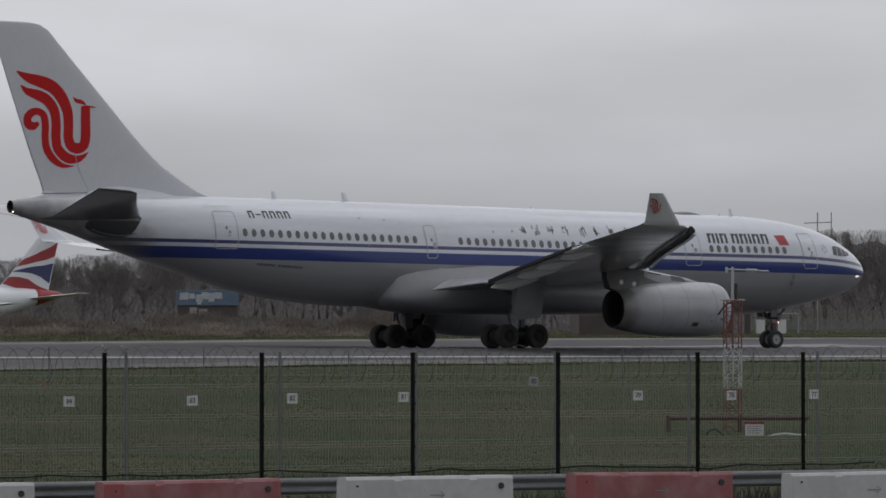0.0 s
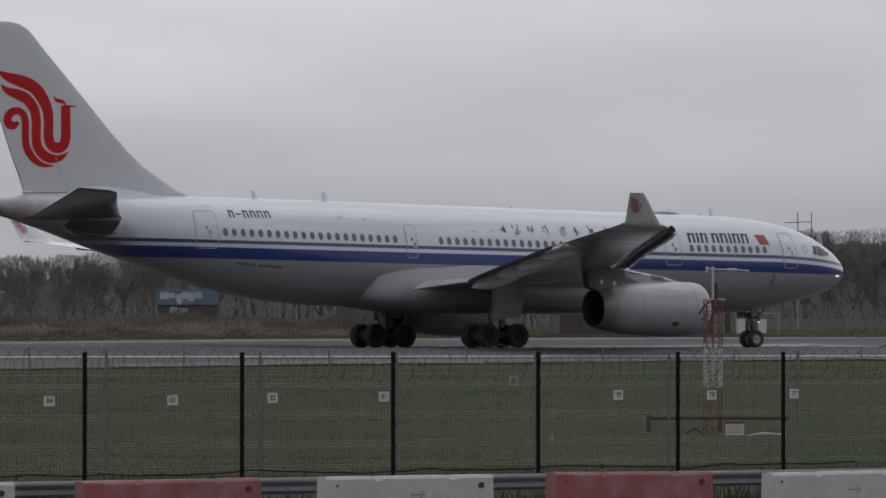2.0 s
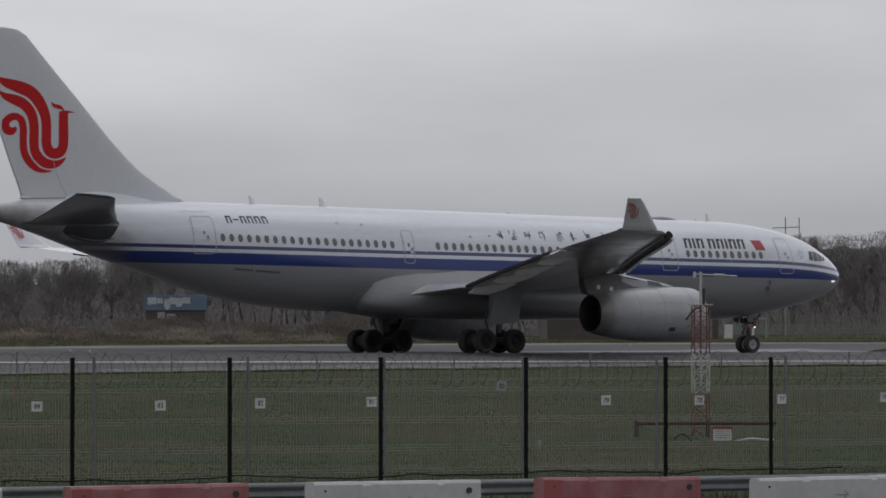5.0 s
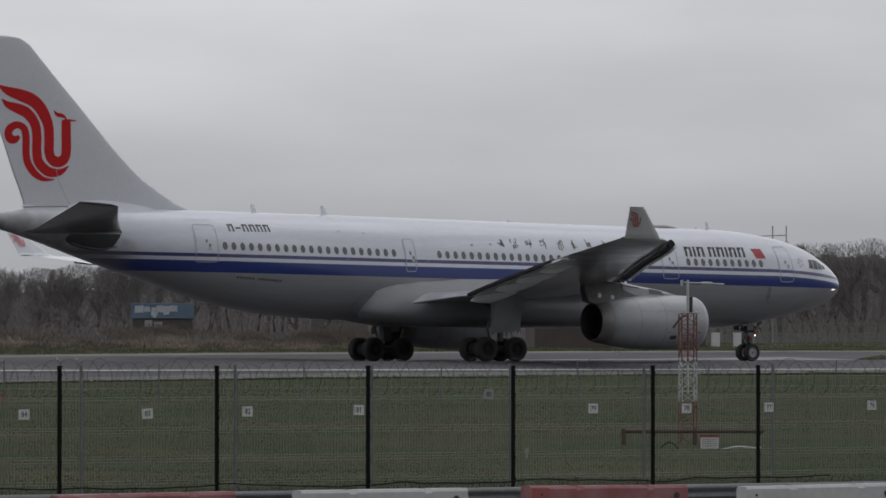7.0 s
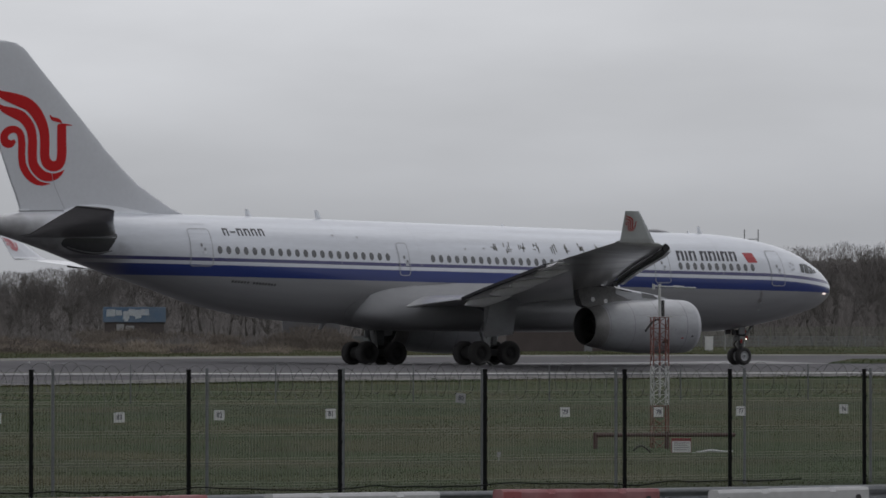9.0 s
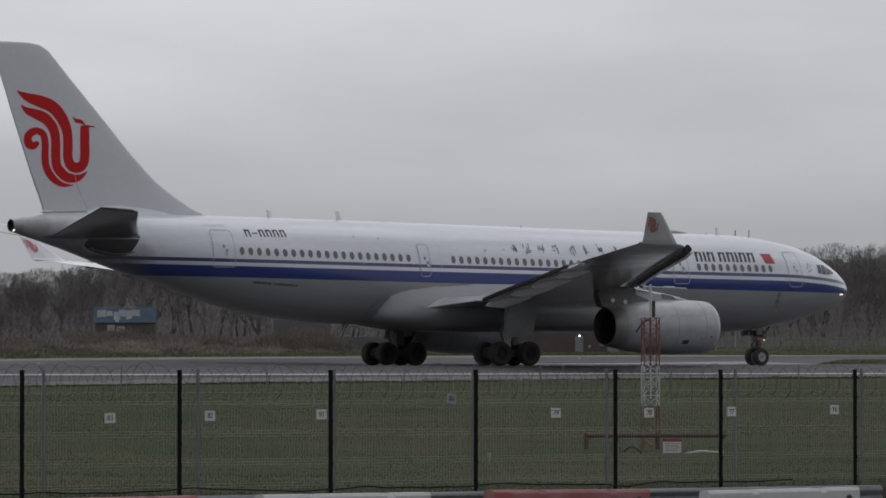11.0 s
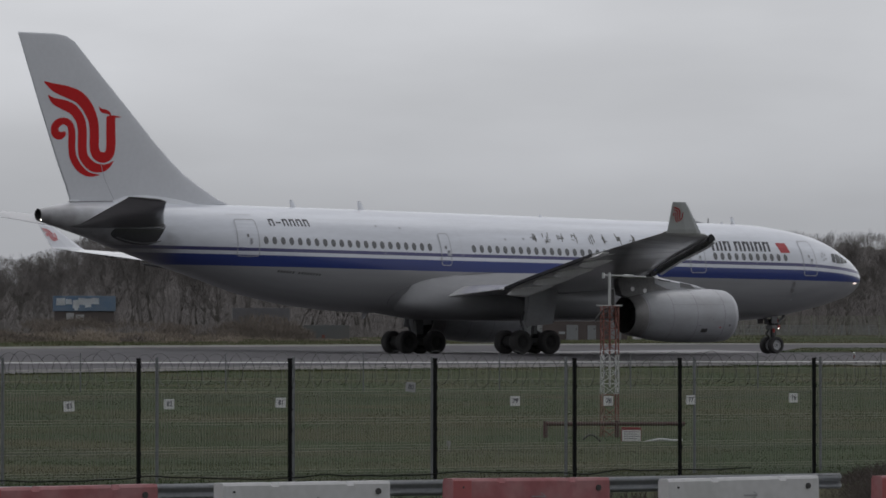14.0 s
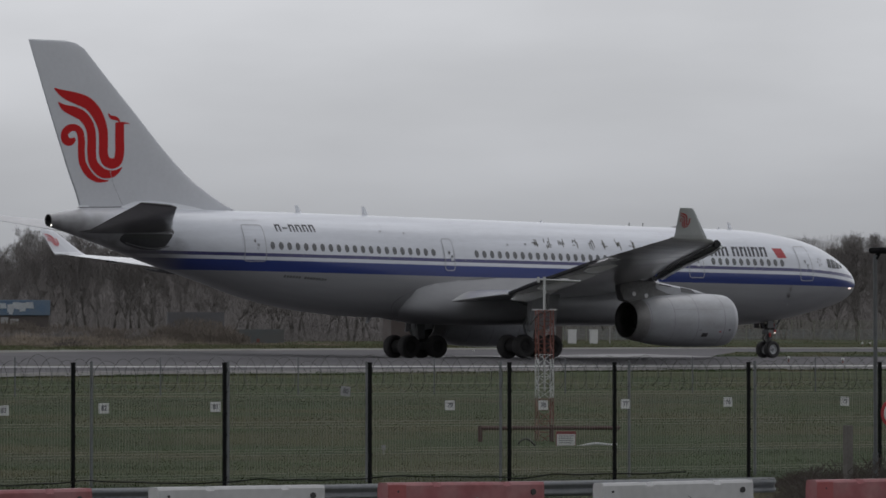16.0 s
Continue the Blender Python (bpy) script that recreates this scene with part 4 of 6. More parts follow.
        v, f = lathe([(18.05 - x_, r_) for x_, r_ in ((18.352, 1.44), (18.2, 1.405), (18.08, 1.34), (18.05, 1.28), (18.1, 1.22), (18.35, 1.18))], 56)
        mesh_ob("intake_lip", v, f, M_LIP, eng, "dull metal intake lip", smooth=True)
        v, f = lathe([(18.05 - x_, r_) for x_, r_ in ((18.35, 1.18), (19.0, 1.2), (19.7, 1.23))], 40)
        mesh_ob("intake_duct", v, f, M_NAC, eng, smooth=True)
        v, f = lathe([(18.05 - x_, r_) for x_, r_ in ((19.7, 1.23), (19.65, .4), (19.3, .2), (19.1, .001))], 40)
        mesh_ob("fan", v, f, M_DARK, eng, "dark fan and spinner", smooth=True)
        v, f = lathe([(18.05 - x_, r_) for x_, r_ in ((25.149, 1.03), (25.16, 1.0), (24.6, .98), (23.6, .95), (23.4, .01))], 48)
        mesh_ob("exhaust_duct", v, f, M_DARK, eng, "sooty dark exhaust duct", smooth=True)
        v, f = lathe([(18.05 - x_, r_) for x_, r_ in ((24.9, .38), (24.5, .5), (23.5, .6))], 32)
        mesh_ob("exhaust_cone", v, f, M_DARK, eng, smooth=True)
        v, f = lathe([(18.05 - x_, r_) for x_, r_ in ((24.35, 1.196), (24.42, 1.192), (25.14, 1.042), (25.17, 1.02), (25.16, .985))], 56)
        mesh_ob("nozzle_ring", v, f, M_NOZZLE, eng, "bare metal nozzle ring", smooth=True)
        for xa, ww in ((19.15, .02), (21.1, .02), (22.75, .02), (24.25, .03)):
            r_ = float(np.interp(xa, xs, rr)) + .004
            v, f = lathe([(18.05 - xa + ww, r_ - .002), (18.05 - xa, r_), (18.05 - xa - ww, r_ - .004)], 56)
            mesh_ob("cowl_seam", v, f, M_COWLSEAM, eng)
        for a0 in (-48, 24):
            vs, fs = [], []
            for i, xa in enumerate(np.linspace(19.15, 22.75, 14)):
                r_ = float(np.interp(xa, xs, rr)) + .005
                for da in (-.35, .35):
                    vs.append((18.05 - xa, -s * r_ * math.cos(radians(a0 + da)), r_ * math.sin(radians(a0 + da))))
            fs = [(2 * i, 2 * i + 1, 2 * i + 3, 2 * i + 2) for i in range(13)]
            mesh_ob("cowl_split", vs, fs, M_COWLSEAM, eng)
        for xa, a0, da, dx, m_ in ((20.5, -34, 5, .22, M_DARK), (18.75, -22, 2, .06, M_DARK), (19.43, -26, 1.5, .07, M_REDPART), (20.9, -22, 1.2, .1, M_COWLSEAM), (20.0, -8, 1.0, .05, M_COWLSEAM)):
            r_ = float(np.interp(xa, xs, rr)) + .006
            vs = [(18.05 - xa + i * dx, -s * r_ * math.cos(radians(a0 + j * da)), r_ * math.sin(radians(a0 + j * da))) for i in (-1, 1) for j in (-1, 0, 1)]
            mesh_ob("cowl_vent", vs, [(0, 1, 4, 3), (1, 2, 5, 4)], m_, eng)
        # pylon
        rg = []
        for xa, zt, zb, hw in ((19.6, 3.62, 3.3, .05), (20.6, 3.82, 3.3, .22), (22.2, 4.03, 3.2, .30), (23.2, 4.22, 3.1, .32), (25.0, 4.35, 3.05, .32), (25.55, 4.35, 3.20, .28), (25.75, 4.35, 3.75, .22)):
            rg.append([A(xa, yc + k * hw, z) for k, z in ((1, zb), (1, zt - .1), (.5, zt), (-.5, zt), (-1, zt - .1), (-1, zb))])
        v, f = loft(rg)
        mesh_ob("pylon", v, f, M_PYLON, eng, "grey engine pylon")
        rg = []
        for xa, zt, zb, hw in ((19.4, 3.60, 3.45, .06), (20.2, 3.77, 3.4, .2), (21.2, 3.93, 3.4, .28), (22.4, 4.10, 3.55, .33), (23.3, 4.26, 3.85, .35)):
            rg.append([A(xa, yc + k * hw, z) for k, z in ((1, zb), (1, zt - .1), (.5, zt + .01), (-.5, zt + .01), (-1, zt - .1), (-1, zb))])
        v, f = loft(rg)
        mesh_ob("pylon_fairing", v, f, M_NAC, eng, "pale pylon nose fairing")
        if s > 0:
            fw = lambda xa: float(np.interp(xa, [19.4, 20.2, 21.2, 22.4, 23.3], [.06, .2, .28, .33, .35]))
            for nm, pts, m_, lb in (("pylon_panel", ((21.45, 3.92), (21.40, 3.64), (20.3, 3.58), (20.62, 3.80)), M_GEARDARK, "dark access panel"), ("pylon_slot", ((23.05, 4.10), (23.05, 4.04), (22.15, 3.93), (22.15, 3.98)), M_DARK, "dark slot")):
                o_ = [[A(xa, yc + fw(xa) + d_, z) for xa, z in pts] for d_ in (-.03, .012)]
                v, f = loft(o_)
                mesh_ob(nm, v, f, m_, eng, lb)
            for xa, z in ((24.85, 3.53), (23.97, 3.44)):
                o_ = [[A(xa + .13 * math.cos(a), yc + .32 + d_, z + .13 * math.sin(a)) for a in [2 * math.pi * i / 14 for i in range(14)]] for d_ in (-.02, .015)]
                v, f = loft(o_)
                mesh_ob("pylon_cover", v, f, M_FAIR, eng, "round pale cover plate")
        for o in eng.children:
            if o.name.startswith(("pylon", "pylon_fairing")):
                o.location = -eng.location
        # main gear
        gx = 28.85
        w0 = s * 5.34
        gear = new("main_gear"); gear.parent = air
        gear["label"] = "four-wheel main landing gear with grey strut"
        rod("strut", A(gx, w0, .75), A(gx, w0 + s * .25, 3.9), .20, M_STRUT, gear, rb=.26, n=16)
        rod("piston", A(gx, w0, .5), A(gx, w0 + s * .1, 1.9), .145, M_METAL, gear, n=16, label="bright metal piston")
        rod("bogie_beam", A(gx - 1.15, w0, .62), A(gx + 1.15, w0, .62), .20, M_GEARDARK, gear, n=12)
        rod("side_brace", A(gx, w0, 2.9), A(gx - .1, s * 2.9, 3.5), .10, M_GEARDARK, gear)
        rod("drag_link", A(gx + .2, w0, 1.1), A(gx + .42, w0, 1.75), .07, M_GEARDARK, gear)
        rod("drag_link", A(gx + .42, w0, 1.75), A(gx + .2, w0, 2.3), .07, M_GEARDARK, gear)
        for k in (-.99, .99):
            rod("axle", A(gx + k, w0 - .80, .6), A(gx + k, w0 + .80, .6), .09, M_DARK, gear)
        for k in (-.99, .99):
            rod("brake_unit", A(gx + k, w0 - .52, .6), A(gx + k, w0 + .52, .6), .38, M_RIMD, gear, n=18, label="dark brake drum on the axle")
        box("brace_casting", A(gx + .12, w0 + .13, 1.05), A(gx - .62, w0 - .13, 2.0), M_GEARDARK, gear, .05, "dark oily brace casting")
        rod("retraction_jack", A(gx - .45, w0, 1.7), A(gx - .85, w0 - s * .2, 3.2), .13, M_GEARDARK, gear, n=10)
        for k in range(5):
            rod("hydraulic_hose", A(gx - .25 + .1 * k, w0 + s * .2, 1.0 + .1 * k), A(gx - .3 + .12 * k, w0 + s * .25, 2.2), .025, M_DARK, gear, n=6)
        rg = [A(xa, w0 + s * (.42 + .05 * (z - 2)), z) for xa, z in ((27.35, 1.62), (29.3, 1.45), (28.95, 3.6), (27.05, 3.6))]
        rg2 = [(q[0], q[1] - s * -.06, q[2]) for q in rg]
        v, f = loft([rg, rg2])
        mesh_ob("gear_door", v, f, M_NAC, gear, "grey panel fixed to the gear strut")
        for kx in (-.99, .99):
            for ky in (-.70, .70):
                WHEELS.append((wheel("wheel", air, A(gx + kx, w0 + ky, .60), .66, .56, -1 if ky > 0 else 1), A(gx + kx, w0 + ky, .60), .66))
    # nose gear
    gx = 6.67
    gear = new("nose_gear"); gear.parent = air
    gear["label"] = "twin-wheel nose landing gear with taxi lights"
    rod("strut", A(gx, 0, .46), A(gx - .15, 0, 2.4), .13, M_GEARDARK, gear, rb=.17, n=14)
    rod("axle", A(gx, -.5, .45), A(gx, .5, .45), .07, M_GEARDARK, gear)
    rod("drag_brace", A(gx - .05, 0, 1.25), A(gx - 1.0, 0, 2.25), .07, M_GEARDARK, gear)
    rod("torque_link", A(gx + .1, 0, .8), A(gx + .42, 0, 1.12), .05, M_DARK, gear)
    rod("torque_link", A(gx + .42, 0, 1.12), A(gx + .1, 0, 1.45), .05, M_DARK, gear)
    box("steering_box", A(gx + .22, .28, 1.35), A(gx - .22, -.28, 1.62), M_GEARDARK, gear, .03)
    rod("retraction_jack", A(gx + .12, 0, 1.6), A(gx + .75, 0, 2.25), .09, M_GEARDARK, gear)
    box("steering_manifold", A(gx + .30, .34, 1.68), A(gx - .34, -.34, 1.98), M_DARK, gear, .05)
    rod("shock_collar", A(gx, 0, 1.02), A(gx - .02, 0, 1.22), .19, M_GEARDARK, gear, n=14)
    for k in range(4):
        rod("hydraulic_hose", A(gx + .16 - .09 * k, .18, .75 + .05 * k), A(gx + .12 - .11 * k, .2, 1.7), .022, M_DARK, gear, n=6)
    for k, zz in ((-.30, 1.50), (.10, 1.30)):
        box("safety_tag", A(gx + k + .06, .30, zz - .10), A(gx + k - .06, .33, zz + .12), M_REDPART, gear, .01, "red safety marking")
    for s in (1, -1):
        rod("taxi_light", A(gx - .28, s * .3, 1.72), A(gx - .14, s * .3, 1.72), .11, M_GEARDARK, gear, n=14)
        bm = bmesh.new()
        bmesh.ops.create_uvsphere(bm, u_segments=12, v_segments=8, radius=.032, matrix=Matrix.Translation(A(gx - .2, s * .40, 1.55 - .12)))
        part("gear_light", bm, M_LAMPON, gear, "small lit white gear light", smooth=True)
        box("gear_light_bracket", A(gx + .1, s * .22, 1.78), A(gx - .12, s * .42, 1.96), M_REDPART, gear, .02, "red painted bracket")
        bm = bmesh.new()
        add_box(bm, A(gx + .55, s * .62, 1.72), A(gx + .12, s * .67, 2.2), .01)
        part("gear_door", bm, M_GEARDARK, gear, "small grey gear door")
        WHEELS.append((wheel("wheel", air, A(gx, s * .36, .45), .51, .40, -s), A(gx, s * .36, .45), .51))
    # small fittings: drain masts and belly lamp
    for xa, hgt in ((36.0, .32), (24.6, .2)):
        zb = float(np.interp(xa, BODY[:, 0], BODY[:, 2]))
        v, f = loft([[A(xa + .2 * a, .04 * b, zb + .1) for a, b in ((1, 0), (0, 1), (-1, 0), (0, -1))], [A(xa + .25 + .12 * a, .03 * b, zb - hgt) for a, b in ((1, 0), (0, 1), (-1, 0), (0, -1))]])
        mesh_ob("drain_mast", v, f, M_NAC, air)
    return air


# emission for the added nose glint, which has no lamp behind it
M_NOSEGLINT = glow("warm_nose_glint", (1.0, 0.80, 0.74), 0.85)
M_SEAMD = mat("reddish_service_panel", (0.265, 0.255, 0.265), 0.5, 0, 0.1, 3.0, 10.0)
M_ROOT = mat("dark_root_plate_paint", (0.045, 0.046, 0.048), 0.28, 0, 0.25, 1.0, 6.0, coat=0.5)
M_SCRIPT = mat("grey_script_paint", (0.15, 0.145, 0.13), 0.5, 0, 0.1, 3.0, 10.0)
M_TYPEMARK = mat("faded_type_mark_paint", (0.10, 0.10, 0.105), 0.5, 0, 0.1, 3.0, 10.0)
M_SEAMP = mat("door_outline_paint", (0.36, 0.37, 0.39), 0.5, 0, 0.1, 3.0, 10.0)
M_NOZZLE = mat("heat_dulled_nozzle_metal", (0.23, 0.225, 0.22), 0.45, 0.3, 0.2, 1.5, 9.0)
M_PYLON = mat("sooty_pylon_paint", (0.17, 0.168, 0.166), 0.6, 0, 0.3, 1.2, 8.0, spec=0.25)
M_BELLY = mat("belly_grey_paint", (0.30, 0.304, 0.314), 0.32, 0, 0.08, 0.4, 5.0, coat=0.25, stretch=(0.3, 1, 1))
M_REDPART = mat("red_gear_paint", (0.40, 0.03, 0.025), 0.5, 0, 0.1, 3.0, 10.0)
airliner = build_airliner()


# ---- the ground: one sheet, its height set by the distance v across the runway's direction ----
def uv(u, v, z=0.0):
    """u along the runway, v across it from the camera."""
    return (u * CH - v * SH, u * SH + v * CH, z)


def to_uv(x, y):
    return x * CH + y * SH, -x * SH + y * CH


GROUND = [(-5000, -2.1), (-60, -2.05), (40, -2.0), (46, -1.95), (56, -1.70), (60, -1.69), (66, -1.69), (100, -1.57), (140, -1.35), (180, -1.02), (197, -0.86), (199, -0.83), (209, -0.50),
          (229, -0.07), (231, -0.06), (244, -0.06), (247, 0.0), (266, 0.22), (300, 0.55), (350, 0.92), (420, 0.85), (450, 0.35), (520, 0.3), (600, 0.5), (700, 0.6), (5000, 0.6)]


def gz(v, u=None):
    z = float(np.interp(v, [g[0] for g in GROUND], [g[1] for g in GROUND]))
    if u is not None and 247 < v < 312:              # the far side of the runway climbs along its length
        z += float(np.interp(u, [60, 159, 178, 200, 223, 300, 420], [-.45, -.09, .09, .20, .28, .36, .4])) * float(np.interp(v, [247, 264, 276, 312], [0, 1, 1, 0]))
    if u is not None and 312 < v < 470:              # and so does the bank beyond it
        z += .30 * float(np.interp(u, [258, 272, 300, 420], [0, .93, 1.5, 1.6])) * float(np.interp(v, [312, 345, 425, 470], [0, 1, 1, 0]))
    return z


def verge(u):
    """Where the grass ends and the pavement begins, across the runway, at u along it."""
    return float(np.interp(u, [-300, 60, 100, 111, 125, 134, 150, 172, 200, 420], [182, 182, 186, 190, 197, 200.3, 202.4, 205.2, 206, 206])) + .5 * noise.noise(Vector((u * .35, 0, 3)))


def sheet(name, us, vs, material, lift=0.0, rough=None):
    verts, faces = [], []
    for v in vs:
        for u in us:
            w = v(u) if callable(v) else v
            verts.append(uv(u, w, gz(w, u) + lift + (rough(u, w) if rough else 0)))
    n = len(us)
    for j in range(len(vs) - 1):
        for i in range(n - 1):
            a = j * n + i
            faces.append((a, a + 1, a + n + 1, a + n))
    return mesh_ob(name, verts, faces, material, smooth=True)


us = [-5000, -1500, -500, -200] + list(np.linspace(-80, 420, 251)) + [520, 700, 1500, 5000]
vs = [-5000, -1500, -400, -100, -60, -20, 20, 40, 46, 52] + list(np.linspace(56, 180, 50)) + [182 + 1.0 * k for k in range(25)] + [209, 220, 229, 233, 242, 246, 256, 266] + list(np.linspace(270, 420, 31)) + [440, 460, 520, 600, 700, 900, 1400, 2500, 5000]


def lumps(u, v):
    if 64 < v < 180 or 278 < v < 420:
        return 0.03 * noise.noise(Vector((u * .06, v * .06, 0))) + 0.012 * noise.noise(Vector((u * .3, v * .3, 3)))
    return -0.07 if verge(u) + .3 <= v <= 266 else 0.0


ground = sheet("ground", us, vs, M_GRASS, 0.0, lumps)
tagged(ground, "winter grass airfield, green with dry brown patches", "ground", kind="structure")
rus = [-1500, -300] + list(np.linspace(-60, 420, 121)) + [800, 2500]
mix = lambda q: (lambda u: verge(u) + .8 + (209 - verge(u) - .8) * q)
runway = sheet("runway", rus, [mix(0), mix(.35), mix(.7), 209, 215, 220, 229, 231, 237, 244, 247, 251, 256, 261, 266], M_ASPH, 0.0)
tagged(runway, "dark grey asphalt runway, patched and damp-looking", "runway", kind="structure")
edge_us = list(np.linspace(60, 320, 521))
shoulder = sheet("runway_shoulder", edge_us, [verge, lambda u: verge(u) + 1.2, lambda u: min(verge(u) + 2.6, 209.2), lambda u: min(verge(u) + 4.2, 209.6) + .4 * noise.noise(Vector((u * .5, 1, 7)))], M_CONC, 0.016)
tagged(shoulder, "pale crumbling concrete strip along the runway edge", "pavement", kind="structure")
for v0, w in ((210.2, 1.5),):
    ln = sheet("runway_edge_line", rus, [v0, v0 + w], M_LINE, 0.012)
    tagged(ln, "worn white edge line painted on the runway", "road marking", kind="structure")
far_strip = sheet("taxiway_strip", rus, [266.4, 268, 271, 274.5], M_PALECONC, 0.015)
tagged(far_strip, "pale concrete strip along the far runway edge", "pavement", kind="structure")
gutter = sheet("runway_gutter", rus, [264.9, 266.3], M_SHADEBODY, 0.012)
tagged(gutter, "dark drain slot along the far runway edge", "gutter", kind="structure")
# pale wedge of concrete that ends in a grass island between the two pavements
wedge_us = list(np.linspace(176, 208, 65))
wtop = lambda u: 247.0 + 6.4 * min(1.0, max(0.02, (u - 176) / 31)) ** 1.6
wedge = sheet("concrete_wedge", wedge_us, [246.4, lambda u: (246.4 + wtop(u)) / 2, wtop], M_WEDGE, 0.014)
tagged(wedge, "worn white painted wedge of concrete beside the runway", "pavement", kind="structure")
itop = lambda u: 246.9 + min(9.7, max(0, u - 208) * .95) + .3 * noise.noise(Vector((u * .3, 4, 4)))
isle_us = [208.3] + list(np.linspace(208.6, 420, 90))
island = sheet("grass_island", isle_us, [246.6, lambda u: 246.6 + (itop(u) - 246.6) * .35, lambda u: 246.6 + (itop(u) - 246.6) * .7, itop], M_GRASS, 0.03, lambda u, v: .03 * noise.noise(Vector((u * .4, v * .5, 0))))
tagged(island, "narrow island of winter grass between the pavements", "grass", kind="structure")


# ---- grass, scrub and woods as many slivers ----
def slivers(name, spots, material, label, category):
    """Each spot: x, y, z, height, width, lean: one thin blade of two triangles."""
    s = np.array(spots)
    n = len(s)
    a = np.random.RandomState(5).uniform(0, math.pi, n)
    dx, dy = np.cos(a) * s[:, 4] / 2, np.sin(a) * s[:, 4] / 2
    b = np.random.RandomState(6).uniform(0, 2 * math.pi, n)
    lx, ly = np.cos(b) * s[:, 5] * s[:, 3], np.sin(b) * s[:, 5] * s[:, 3]
    v = np.zeros((n, 4, 3))
    v[:, 0] = np.stack([s[:, 0] - dx, s[:, 1] - dy, s[:, 2]], 1)
    v[:, 1] = np.stack([s[:, 0] + dx, s[:, 1] + dy, s[:, 2]], 1)
    v[:, 2] = np.stack([s[:, 0] + dx * .6 + lx * .5, s[:, 1] + dy * .6 + ly * .5, s[:, 2] + s[:, 3] * .6], 1)
    v[:, 3] = np.stack([s[:, 0] + lx, s[:, 1] + ly, s[:, 2] + s[:, 3]], 1)
    k = np.arange(n)[:, None] * 4
    f = np.concatenate([k + [0, 1, 2], k + [0, 2, 3]], 0)
    ob = mesh_ob(name, v.reshape(-1, 3).tolist(), f.tolist(), material)
    return tagged(ob, label, category, kind="stuff")


rng = np.random.RandomState(11)


def field(n, d0, d1, h0, h1, w0, w1, lean=0.35, p=1.0, az=(-5.2, 7.2), seed=0):
    """Blades over a fan of ground between two distances."""
    r = np.random.RandomState(seed)
    out = []
    d = d0 + (d1 - d0) * r.rand(n) ** p
    a = np.radians(r.uniform(az[0], az[1], n))
    hh, ww = r.uniform(h0, h1, n), r.uniform(w0, w1, n)
    rough_ = .3 if h1 < .9 else .85
    for i in range(n):
        x, y = d[i] * math.sin(a[i]), d[i] * math.cos(a[i])
        u, v = to_uv(x, y)
        if verge(u) - .2 < v < 275:
            continue
        c = noise.noise(Vector((x * .05, y * .05, 1))) + (.9 * noise.noise(Vector((x * .28, y * .1, 4))) if h1 > .9 else 0)
        out.append((x, y, gz(v, u) + lumps(u, v) - .012, hh[i] * max(.25, 1 + rough_ * c), ww[i], lean * r.rand()))
    return out


slivers("grass", field(120000, 74, 125, .015, .04, .009, .018, lean=1.1, seed=1) + field(110000, 125, 252, .018, .042, .02, .04, lean=1.2, seed=2), M_BLADE, "rough winter grass, green and straw coloured", "grass")
slivers("dead_grass", [q for q in field(26000, 74, 240, .015, .04, .012, .035, lean=1.3, seed=8) if noise.noise(Vector((q[0] * .22, q[1] * .22, 12))) > .22], M_STRAW, "flecks of pale dead grass in low patches", "grass")
slivers("fence_foot_grass", [q for q in field(5000, 66, 92, .03, .11, .012, .024, lean=1.0, seed=3) if 60.2 < to_uv(q[0], q[1])[1] < 65.5], M_BLADE, "long grass and weeds at the foot of the fence", "grass")
def tussocks(n, d0, d1, az0, az1, seed, size=1.0):
    """Clumps of dry stalks leaning out from their middles, uneven in height, with gaps."""
    r = np.random.RandomState(seed)
    out = []
    for i in range(n):
        az, d = math.radians(r.uniform(az0, az1)), r.uniform(d0, d1)
        x, y = d * math.sin(az), d * math.cos(az)
        k = noise.noise(Vector((x * .16, y * .05, 4))) + .5 * noise.noise(Vector((x * .5, y * .2, 8)))
        h = size * max(.18, .62 + .75 * k) * r.uniform(.6, 1.15)
        rad = r.uniform(.5, 1.5) * (.5 + h)
        v_ = to_uv(x, y)[1]
        for j in range(int(50 + 110 * h)):
            a, q = r.uniform(0, 2 * math.pi), r.rand() ** .6
            out.append((x + rad * q * math.cos(a), y + rad * q * math.sin(a), gz(v_) - .05 + h * r.uniform(0, .75) * (1 - q * q), h * r.uniform(.2, .45), r.uniform(.03, .065), r.uniform(.2, 1.5)))
    return out


vg = []
for i in range(30000):
    u_ = rng.uniform(70, 260)
    e_ = verge(u_)
    v_ = e_ - 2.2 + 3.6 * rng.rand() ** 1.2
    if v_ > e_ and noise.noise(Vector((u_ * .5, v_ * .6, 3))) + .5 * noise.noise(Vector((u_ * 1.9, v_, 6))) < .1 + (v_ - e_) * .25:
        continue
    x, y, _ = uv(u_, v_)
    vg.append((x, y, gz(v_) - .02, rng.uniform(.04, .11), rng.uniform(.03, .07), 1.2 * rng.rand()))
for i in range(9000):
    u_, v_ = rng.uniform(208.6, 300), rng.uniform(246.8, 256.4)
    if v_ > itop(u_) - .2:
        continue
    x, y, _ = uv(u_, v_)
    vg.append((x, y, gz(v_, u_) + .01, rng.uniform(.04, .10), rng.uniform(.04, .09), 1.2 * rng.rand()))
slivers("verge_grass", vg, M_BLADE, "ragged short grass creeping over the concrete edge", "grass")
fg = []
